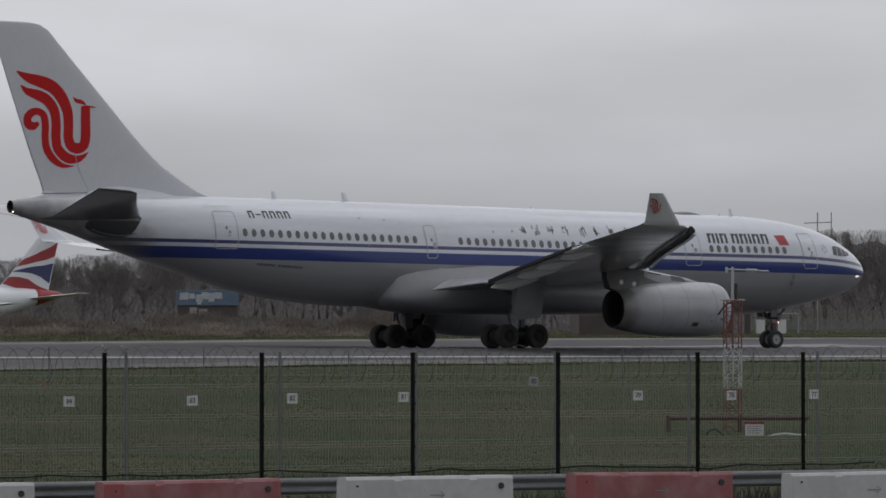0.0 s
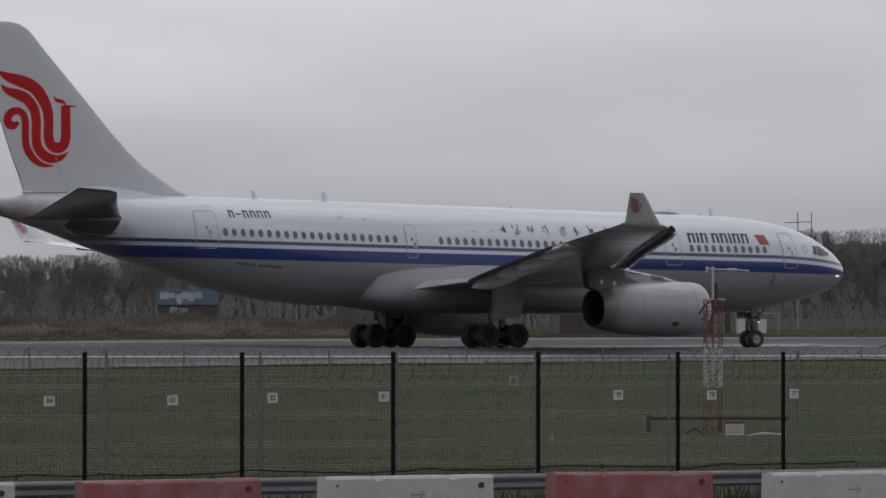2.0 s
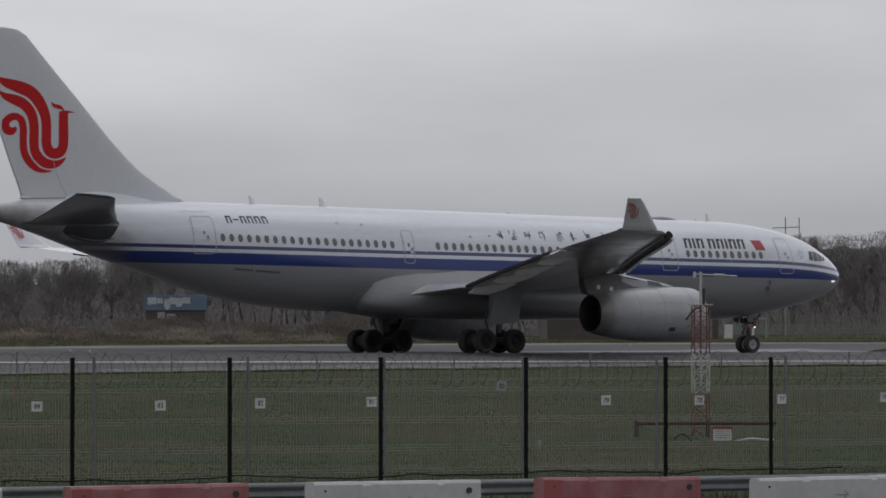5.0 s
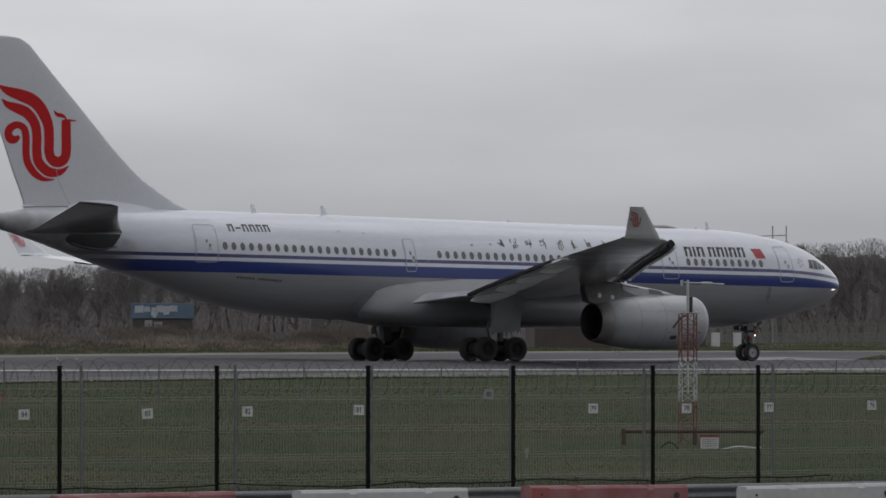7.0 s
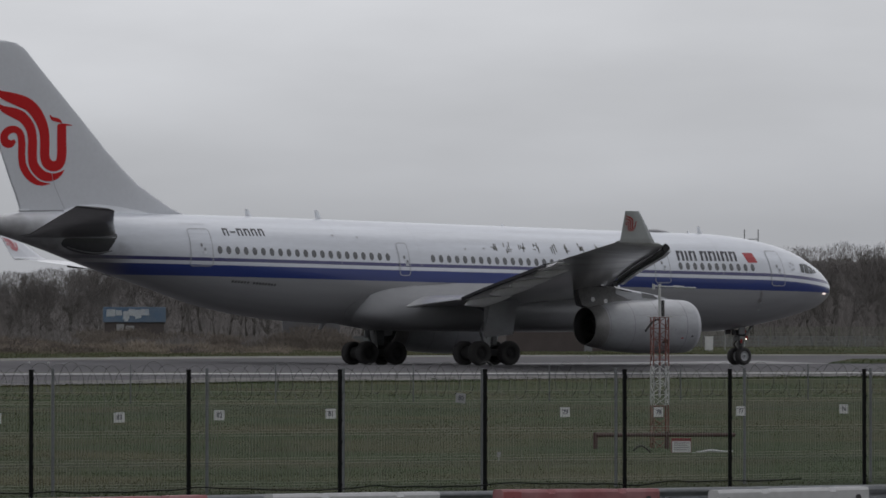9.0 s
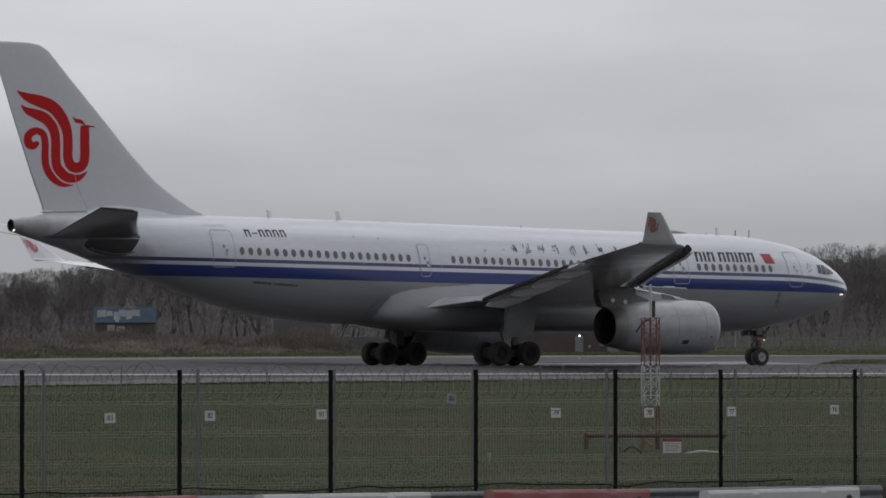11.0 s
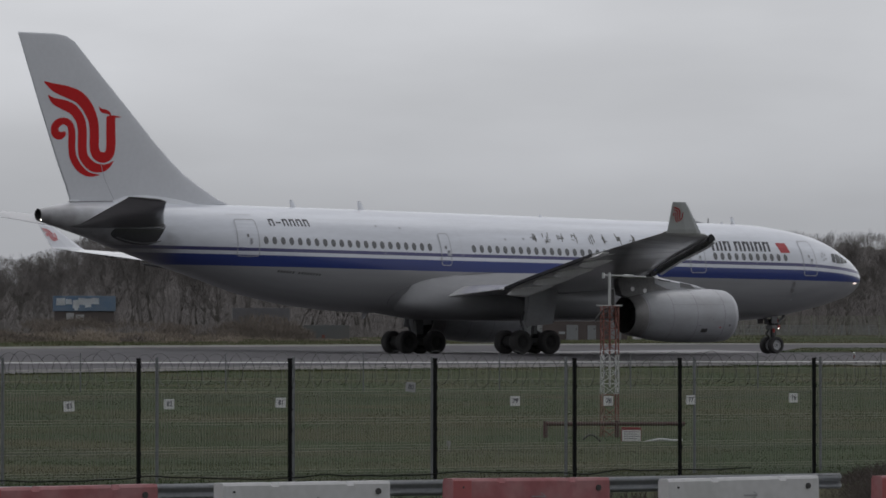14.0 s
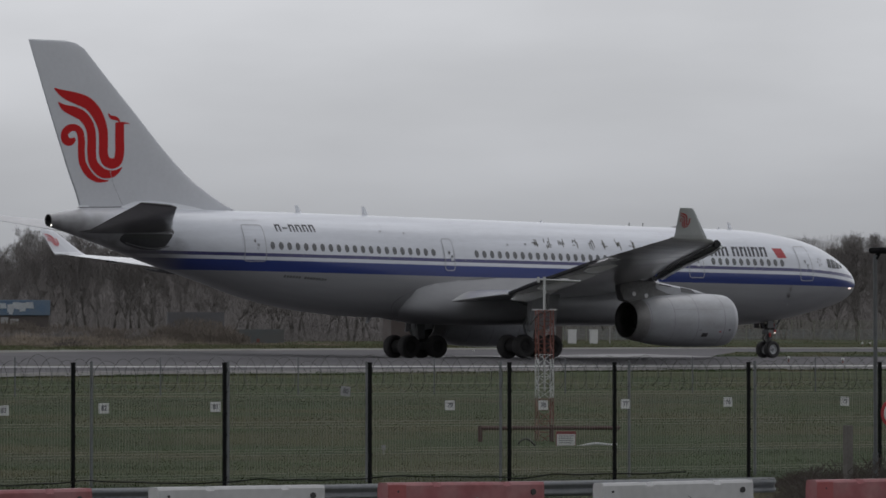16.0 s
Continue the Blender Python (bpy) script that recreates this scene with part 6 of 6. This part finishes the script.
box("head_plate", (-.27, -.02, H), (.27, .02, H + .03), M_MASTW, mast, .004)
rod("pole", (0, 0, H), (0, 0, H + .71), .03, M_MASTW, mast, label="white pole")
rod("pole_sleeve", (.07, 0, H + .02), (.07, 0, H + .36), .035, M_DARK, mast, label="black sleeve beside the pole")
rod("inner_pole", (0.0, 0, 1.1), (0.0, 0, 1.78), .022, M_MASTW, mast)
rod("inner_pole", (0.0, 0, 1.78), (0.0, 0, H), .022, M_ORANGE, mast)
rod("instrument_arm", (-.14, 0, H + .66), (.78, 0, H + .62), .018, M_MASTW, mast)
rod("instrument", (.30, 0, H + .645), (.52, 0, H + .635), .034, M_MASTW, mast)
rod("instrument", (-.13, 0, H + .59), (-.13, 0, H + .71), .03, M_MASTW, mast)
tube("cable_loop", [(-.32 + .03 * i, -.05, H - .30 + .26 * math.sin(i / 9 * 1.5)) for i in range(11)], .022, M_DARK, mast, "black cable loop")
frame_t = thing("pipe_barrier", "low red-brown pipe barrier round the mast", "barrier", (MX, MY - .9, MZ), 8)
rod("rail", (-1.42, 0, .335), (1.56, 0, .335), .045, M_RUST, frame_t)
rod("post", (-1.42, 0, -.1), (-1.42, 0, .40), .045, M_RUST, frame_t)
rod("post", (.1, 0, -.1), (.1, 0, .40), .045, M_RUST, frame_t)
sg = thing("warning_board", "white warning board with red border standing on the grass", "sign", (6.28, 106.0, -1.66), 8)
box("frame", (-.205, 0, .02), (.205, .03, .32), M_DULLRED, sg, .006, "red border")
box("panel", (-.190, -.008, .035), (.190, -.001, .262), M_PLATE, sg, .002, "white panel")
for k in range(4):
    box("text_bar", (-.15, -.012, .218 - k * .045), (.15 - .03 * (k % 2), -.009, .234 - k * .045), M_SEAM, sg)
box("stake", (-.02, .03, -.15), (.02, .05, .2), M_RUST, sg)
hose = tube("hose", [(.5 + i * .048, 0, .04 + .04 * min(1, i * .048 / .45) + .015 * math.sin((.5 + i * .048) * 9)) for i in range(19)], .024, M_MASTW)
hose.matrix_basis = pose(5.98, 106.0, -1.68, 0, 0, 8)
tagged(hose, "pale flexible hose lying on the grass", "hose")
dh = tube("hose", [(-.65 + i * .045, 0, .03 + .10 * math.sin(i / 7 * 3.1)) for i in range(9)], .02, M_DARK)
dh.matrix_basis = pose(5.95, 106.0, -1.62, 0, 0, 8)
tagged(dh, "short dark hose arched over the grass", "hose")
mk = thing("marker_stake", "thin pale marker stake in the grass", "stake", (2.4, 98, gz(to_uv(2.4, 98)[1])))
rod("stake", (0, 0, -.1), (0, 0, .16), .012, M_FAINT, mk)
box("tag", (-.04, -.02, .08), (.04, -.014, .17), M_FAINT, mk)

mk = thing("marker_stake", "thin red marker stake in the grass", "stake", (-12.87, 171.0, gz(147.2)))
rod("stake", (0, 0, -.1), (0, 0, .24), .022, M_REDPART, mk)
box("cap", (-.03, -.03, .24), (.03, .03, .27), M_REDPART, mk, .005)

# ---- lamp post, round sign and brambles at the fence ----
lx, ly = 9.0, 76.0
lz = -1.75
lamp = thing("lamp_post", "grey galvanised lamp post with flat dark head", "street lamp", (lx, ly, lz), HEADING)
rod("column", (0, 0, -.2), (0, 0, 3.42), .030, M_COLUMN, lamp, n=14)
rod("base_sleeve", (0, 0, -.2), (0, 0, .55), .042, M_COLUMN, lamp, n=14)
bm = bmesh.new()
add_box(bm, (-.02, -.14, 3.44), (.66, .14, 3.53), .04)
add_rod(bm, (0, 0, 3.36), (.10, 0, 3.49), .035, n=10)
part("lamp_head", bm, M_BLACKPOST, lamp, "dark flat lamp head")
rs = thing("round_sign", "round white traffic sign with red ring on a post", "sign", (lx + .245, ly + .1, -1.75), HEADING)
rod("post", (0, .03, -.2), (0, .03, 1.35), .03, M_GREYPOST, rs)
for nm, r, yy, m_ in (("ring", .205, 0.0, M_FLAG), ("face", .155, -.008, M_PLATE)):
    bm = bmesh.new()
    add_rod(bm, (0, yy + .004, 1.12), (0, yy - .006, 1.12), r, n=32)
    part(nm, bm, m_, rs, "red ring" if nm == "ring" else "white face")
box("symbol_bar", (-.09, -.022, 1.08), (.09, -.016, 1.16), M_INK, rs)
sp = []
for i in range(52000):
    az, d = rng.uniform(5.45, 8.2), rng.uniform(56, 81)
    x, y = d * math.sin(radians(az)), d * math.cos(radians(az))
    v_ = to_uv(x, y)[1]
    if not 46.5 < v_ < 60.2:
        continue
    k = max(0, noise.noise(Vector((x * .9, y * .9, 9))) + .3)
    hgt = .40 * (.35 + k) * min(1, max(.15, (az - 5.45) / .6))
    sp.append((x, y, gz(v_) - .03 + rng.uniform(0, .75) * hgt, hgt * rng.uniform(.12, .4) + .03, rng.uniform(.0022, .0048), 1.5 * rng.rand()))
slivers("bramble", sp, M_BRAMBLE, "leafless bramble thicket before the fence", "bush")

stub = thing("stub_post", "short weathered grey concrete post in the brambles", "post", (8.52, 75.3, -1.76), HEADING)
box("shaft", (-.055, -.05, -.2), (.055, .05, .97), M_STUB, stub, .008)

# ---- runway lights ----
for x, y in ((29.5, 289.8), (32.33, 288.2), (49.5, 427.0), (50.2, 427.6), (-17.74, 273.9), (-16.5, 270.0), (13.55, 325.2)):
    v_ = to_uv(x, y)[1]
    el_ = thing("runway_edge_light", "small white runway edge light on a short stem", "light", (x, y, gz(v_, to_uv(x, y)[0]) + .01), 0, "runway edge lights")
    k = 1.0 if x > 20 else .55
    rod("stem", (0, 0, -.02), (0, 0, .16 * k), .035 * k, M_ORANGE if x > 20 else M_FAINT, el_, n=8)
    bm = bmesh.new()
    bmesh.ops.create_uvsphere(bm, u_segments=10, v_segments=6, radius=.085 * k, matrix=Matrix.Translation((0, 0, .22 * k)))
    part("lens", bm, M_PLATE, el_, "white glass lens", smooth=True)

# ---- beyond the runway ----
def hut():
    x, y = 11.1, 428.0
    h = thing("brick_hut", "low dark brick utility building with pale doors", "building", (x, y, gz(to_uv(x, y)[1]) - .05), 6)
    L, D, H2 = 14.1, 5.0, 2.35
    bm = bmesh.new()
    add_box(bm, (0, 0, -.3), (L, D, H2), .02)
    part("wall", bm, M_BRICK, h)
    bm = bmesh.new()
    add_box(bm, (-.25, -.25, H2), (L + .25, D + .25, H2 + .18), .02)
    part("roof", bm, M_TEAL, h, "flat grey roof slab")
    for x0, w, hh in ((6.42, .65, 1.35), (9.07, .95, 1.35), (10.8, .7, 1.3), (12.6, 1.0, 1.9)):
        d = box("door", (x0, -.05, 0), (x0 + w, .02, hh), M_DOORGREY, h, .01, "pale grey metal door")
        box("door_handle", (x0 + w - .16, -.09, .95), (x0 + w - .10, -.05, 1.1), M_DARK, d)
    bm = bmesh.new()
    bmesh.ops.create_uvsphere(bm, u_segments=12, v_segments=8, radius=.07, matrix=Matrix.Translation((6.77, -.12, 1.42)))
    part("wall_lamp", bm, M_LAMPON, h, "lit white lamp on the wall", smooth=True)
    for x0, z0 in ((7.52, .45), (8.45, .6)):
        box("notice", (x0, -.04, z0), (x0 + (.2 if x0 < 8 else .5), .0, z0 + .2), M_CAB, h)


hut()
for x, w, hh in ((25.95, .72, 1.10), (27.75, .62, 1.10)):
    y = 430
    c = thing("equipment_cabinet", "white metal equipment cabinet on the grass", "cabinet", (x, y, gz(to_uv(x, y)[1], to_uv(x, y)[0])), 4, "equipment cabinets")
    body = box("body", (-w / 2, -.25, -.1), (w / 2, .25, hh), M_PLATE, c, .015)
    box("lid", (-w / 2 - .03, -.28, hh), (w / 2 + .03, .28, hh + .06), M_PLATE, c, .01)
    box("door", (-w / 2 + .05, -.27, .08), (w / 2 - .05, -.24, hh - .06), M_PLATE, c, .006)
hb = thing("height_barrier", "pale steel post and crossbar beyond the runway", "barrier", (27.69, 430, gz(to_uv(27.69, 430)[1])), 0)
zt = 2.61 - gz(to_uv(27.69, 430)[1])
rod("crossbar", (-.1, 0, zt), (1.42, 0, zt), .055, M_FAINT, hb)
rod("post", (1.38, 0, -.2), (1.38, 0, zt), .05, M_FAINT, hb)
# boundary fence far off
ff = thing("far_fence", "grey mesh fence along the far side of the airfield", "fence", (14, 436, gz(to_uv(14, 436)[1])), 12)
for k in range(26):
    x = k * 2.0
    rod("post", (x, 0, -.3), (x, 0, 2.1), .035, M_WIREG, ff, n=6)
bm = bmesh.new()
for k in range(14):
    add_rod(bm, (0, 0, .1 + k * .15), (50, 0, .1 + k * .15), .012, n=4)
for k in range(330):
    add_rod(bm, (k * .15, 0, 0), (k * .15, 0, 2.1), .010, n=3)
part("wire_mesh", bm, M_WIREG, ff)
# aerial frame on two poles, and a thin white pole
ax, ay = 54.6, 752.0
az_ = gz(to_uv(ax, ay)[1])
AER = .25 + (gz(to_uv(36.3, 500)[1]) + 11.5) * 1.504 - az_          # height of the poles
aer = thing("aerial_frame", "two tall thin poles joined by a crossbar, an aerial", "aerial", (ax, ay, az_), 0)
rod("pole", (-.98, 0, -.2), (-.98, 0, AER), .083, M_CAB, aer)
rod("pole", (.98, 0, -.2), (.98, 0, AER), .075, M_CAB, aer)
rod("crossbar", (-2.86, 0, AER - 1.5), (1.02, 0, AER - 1.35), .068, M_CAB, aer)
rod("stay", (-.98, 0, AER - 2.6), (.98, 0, AER - 3.7), .045, M_GREYPOST, aer)
wp = thing("white_pole", "thin pale pole beyond the runway", "pole", (33.5, 470, gz(to_uv(33.5, 470)[1])), 0)
rod("shaft", (0, 0, -.2), (0, 0, 3.3), .055, M_CAB, wp)
# blue trailer before the wood
tz = gz(to_uv(-28, 620)[1])
tr = thing("trailer", "blue box trailer with pale faded graphics, standing before the wood", "trailer", (-32.2, 620, tz), 4)
box("box_body", (.75, 0, 4.3), (8.1, 2.5, 6.1), M_TRAIL, tr, .05)
rp = random.Random(4)
for x0, x1, z0, z1 in ((1.0, 2.3, 4.9, 5.95), (2.2, 3.0, 5.1, 5.8), (3.0, 3.9, 4.6, 5.7), (3.6, 4.6, 5.0, 5.95), (4.5, 5.3, 4.7, 5.8), (5.2, 6.2, 5.1, 5.9), (3.2, 3.7, 4.4, 4.8)):
    bm = bmesh.new()
    ring_ = []
    for k in range(4):
        a = math.pi * k / 2 + math.pi / 4
        q = rp.uniform(1.05, 1.45)
        ring_.append(bm.verts.new(((x0 + x1) / 2 + (x1 - x0) / 2 * q * math.cos(a), -.012, (z0 + z1) / 2 + (z1 - z0) / 2 * q * math.sin(a))))
    bm.faces.new(ring_)
    bmesh.ops.solidify(bm, geom=bm.faces[:], thickness=.006)
    part("graphic_patch", bm, M_GRAPHIC, tr, "faded white painted patch")
bm = bmesh.new()
add_box(bm, (.9, .2, 1.0), (7.9, 2.3, 4.3), .05)
for x0, x1, z0, z1 in ((2.3, 3.2, 3.3, 4.1), (3.4, 4.4, 3.2, 3.9)):
    box("pale_crate", (x0, -.05, z0), (x1, .1, z1), M_FAINT, tr, .03)
part("lower_body", bm, M_SHADEBODY, tr, "dull lower body, shade put into its colour")
for x in (1.0, 2.2, 6.0, 7.2):
    rod("wheel", (x, .1, .5), (x, .4, .5), .5, M_TYRE, tr, n=16)
pc = thing("parked_van", "pale grey van half hidden by bushes", "van", (-39.5, 610, gz(to_uv(-39.5, 610)[1])), 5)
bm = bmesh.new()
add_box(bm, (0, 0, .4), (4.6, 1.9, 2.3), .25)
part("body", bm, M_CAB, pc)
for x in (.9, 3.6):
    rod("wheel", (x, -.02, .35), (x, .2, .35), .35, M_TYRE, pc, n=14)
ct = thing("freight_container", "low dull blue-green storage container beyond the runway", "container", (-1.4, 446, gz(to_uv(-1.4, 446)[1])), 3)
bm = bmesh.new()
add_box(bm, (0, 0, 0), (3.9, 2.2, 1.32), .02)
part("body", bm, M_TEAL, ct)
for k in range(15):
    box("rib", (.15 + k * .245, -.03, .10), (.27 + k * .245, .0, 1.22), M_TEAL, ct)
box("red_panel", (1.55, -.05, .2), (1.8, -.03, .5), M_ORANGE, ct)
ct2 = thing("freight_container", "blue freight container before the wood, haze in its colour", "container", (-9.3, 560, gz(to_uv(-9.3, 560)[1])), 3)
bm = bmesh.new()
add_box(bm, (0, 0, 1.2), (6.06, 2.44, 4.2), .02)
part("body", bm, M_HAZEBLUE, ct2)
box("base", (.1, .1, 0), (5.9, 2.3, 1.2), M_TEAL, ct2, .02)
for k in range(24):
    box("rib", (.15 + k * .245, -.03, 1.3), (.27 + k * .245, .0, 4.1), M_HAZEBLUE, ct2)


# ---- second airliner, leaving behind the first one's tail ----
def small_airliner():
    p = thing("small_airliner", "white narrow-body airliner with red, white and blue tail, taxiing away", "airliner")
    B = lambda xa, w, z: (-(xa - 37.57), w, z)         # x forward of the tail end, port positive
    xs = [0, .2, .8, 2, 4, 7, 24, 27, 30, 33, 35.5, 37.1, 37.57]
    top = [3.4, 3.9, 4.4, 5.0, 5.55, 5.75, 5.75, 5.75, 5.74, 5.65, 5.5, 5.3, 5.1]
    bot = [3.3, 2.9, 2.5, 2.1, 1.8, 1.7, 1.7, 1.95, 2.6, 3.4, 4.1, 4.6, 4.75]
    wid = [.05, .4, .8, 1.3, 1.75, 1.97, 1.97, 1.93, 1.65, 1.2, .7, .35, .2]
    rg = []
    for x in np.concatenate([np.linspace(0, 7, 16), np.linspace(8, 24, 8), np.linspace(25, 37.57, 22)]):
        t, b, w = np.interp(x, xs, top), np.interp(x, xs, bot), np.interp(x, xs, wid)
        rg.append([B(x, w * math.cos(a), (t + b) / 2 + (t - b) / 2 * math.sin(a)) for a in [2 * math.pi * i / 32 for i in range(32)]])
    v, f = loft(rg)
    mesh_ob("fuselage", v, f, M_WHITE, p, "white fuselage", smooth=True)
    # red tail cone
    rg = []
    for x in np.linspace(34.2, 37.6, 8):
        t, b, w = np.interp(x, xs, top) + .02, np.interp(x, xs, bot) - .02, np.interp(x, xs, wid) + .02
        rg.append([B(x, w * math.cos(a), (t + b) / 2 + (t - b) / 2 * math.sin(a)) for a in [2 * math.pi * i / 24 for i in range(24)]])
    v, f = loft(rg)
    mesh_ob("tail_cone", v, f, M_FARRED, p, "red painted tail cone", smooth=True)
    fin_le = lambda z: np.interp(z, [5.3, 6.0, 6.6, 11.2, 11.76], [28.6, 30.2, 30.9, 35.0, 35.6])
    fin_te = lambda z: np.interp(z, [5.3, 11.76], [36.0, 37.5])
    rg = []
    for z in (5.2, 6.0, 6.6, 8, 9.5, 11.2, 11.6, 11.76):
        l0, t0 = fin_le(z), fin_te(z)
        rg.append([B(l0 + (t0 - l0) * c, k * .16, z) for c, k in ((0, 0), (.2, 1), (.5, 1), (1, .1), (1, -.1), (.5, -1), (.2, -1))])
    v, f = loft(rg)
    fin = mesh_ob("fin", v, f, M_WHITE, p, "white fin with wavy red and blue bands")
    # wavy bands
    for b0, b1, b2, b3, b4, m_, nm in (((7.9, 8.6), (8.1, 9.05), (8.45, 9.65), (8.75, 10.1), (9.1, 10.65), M_FARRED, "red_band"), ((7.35, 7.42), (7.25, 7.7), (7.2, 7.95), (6.9, 8.15), (6.15, 8.35), M_FARBLUE, "blue_band"), ((6.1, 6.85), (5.75, 6.75), (5.5, 6.55), (5.3, 6.0), (5.25, 5.5), M_FARRED, "red_band")):
        for s in (1, -1):
            vs, fs = [], []
            n = 14
            for i in range(n + 1):
                c = i / n
                edges = (b0, b1, b2, b3, b4)
                for j in (0, 1):
                    z = float(np.interp(c, (0, .25, .5, .75, 1), [q[j] for q in edges])) + .06 * math.sin(c * 6.0)
                    l0, t0 = fin_le(z), fin_te(z)
                    th = .16 * min(1, c * 5, (1 - c) * 1.8 + .1) + .02
                    vs.append(B(l0 + (t0 - l0) * min(.985, max(.015, c)), s * th, z))
            fs = [(2 * i, 2 * i + 1, 2 * i + 3, 2 * i + 2) for i in range(n)]
            mesh_ob(nm, vs, fs, m_, fin)
    for s in (1, -1):
        rg = []
        for w, l0, t0, z, th in ((.5, 32.6, 36.1, 4.5, .3), (6.2, 36.1, 37.6, 5.1, .12)):
            rg.append([B(l0 + (t0 - l0) * c, s * w, z + th * k) for c, k in ((0, 0), (.2, .5), (.5, .45), (1, .0), (.5, -.4), (.2, -.45))])
        v, f = loft(rg)
        mesh_ob("tailplane", v, f, M_WING, p, "grey tailplane")
        rg = []
        for w, l0, t0, z, th in ((1.5, 12.5, 19.6, 2.6, .8), (6.2, 15.6, 19.8, 3.0, .5), (16.9, 21.2, 22.8, 3.9, .2)):
            rg.append([B(l0 + (t0 - l0) * c, s * w, z + th * k) for c, k in ((0, 0), (.2, .5), (.5, .45), (1, .0), (.5, -.4), (.2, -.45))])
        v, f = loft(rg)
        mesh_ob("wing", v, f, M_WING, p, "grey swept wing")
        v, f = lathe([(-x, r) for x, r in ((11.2, .9), (11.6, 1.05), (13, 1.08), (14.6, .85), (15.6, .5))], 24)
        mesh_ob("engine", [(q[0] + 37.57, q[1] + s * 5.75, q[2] + 1.75) for q in v], f, M_NAC, p, smooth=True)
        for dw in (-.45, .45):
            rod("wheel", B(17.7, s * 3.8 + dw - .18, .58), B(17.7, s * 3.8 + dw + .18, .58), .58, M_TYRE, p, n=20)
        rod("gear_strut", B(17.7, s * 3.8, .5), B(17.7, s * 3.6, 2.8), .14, M_STRUT, p)
        rod("wheel", B(5.1, s * .25 - .12, .38), B(5.1, s * .25 + .12, .38), .38, M_TYRE, p, n=18)
    rod("gear_strut", B(5.1, 0, .4), B(5.1, 0, 2.2), .10, M_STRUT, p)
    return p


small = small_airliner()


# ---- what moves ----
ROLL = [(0, 0), (2.0, 0.0), (2.5, .03), (3, .09), (3.5, .18), (4, .29), (6.5, 1.288), (7, 1.575), (7.5, 1.895), (8, 2.255), (8.5, 2.635), (9, 3.045), (9.5, 3.50),
        (12, 6.238), (12.5, 6.92), (13, 7.645), (13.5, 8.415), (14, 9.29), (14.5, 10.285), (15, 11.41), (15.5, 12.66), (16, 14.064)]


def motions():
    """The airliner starts to roll and gathers speed; its wheels turn with the way; the other one taxies off."""
    times = [i * .25 for i in range(65)]
    way = smooth_table(ROLL, times)
    x0, y0 = 0.815, 290.447
    walk(airliner, [(t, pose(x0 + s * CH, y0 + s * SH, 0, 0, 0, HEADING)) for t, s in zip(times, way)])
    for ob, at, r in WHEELS:
        walk(ob, [(t, pose(*at, 0, math.degrees(s / r), 0)) for t, s in zip(times, way)])
    tail = (-40.35, 555.0)
    walk(small, [(t, pose(tail[0] - 3.9 * t * CH, tail[1] - 3.9 * t * SH, 0.3, 0, 0, HEADING + 180)) for t in (0, 4, 8, 12, 16)])


motions()
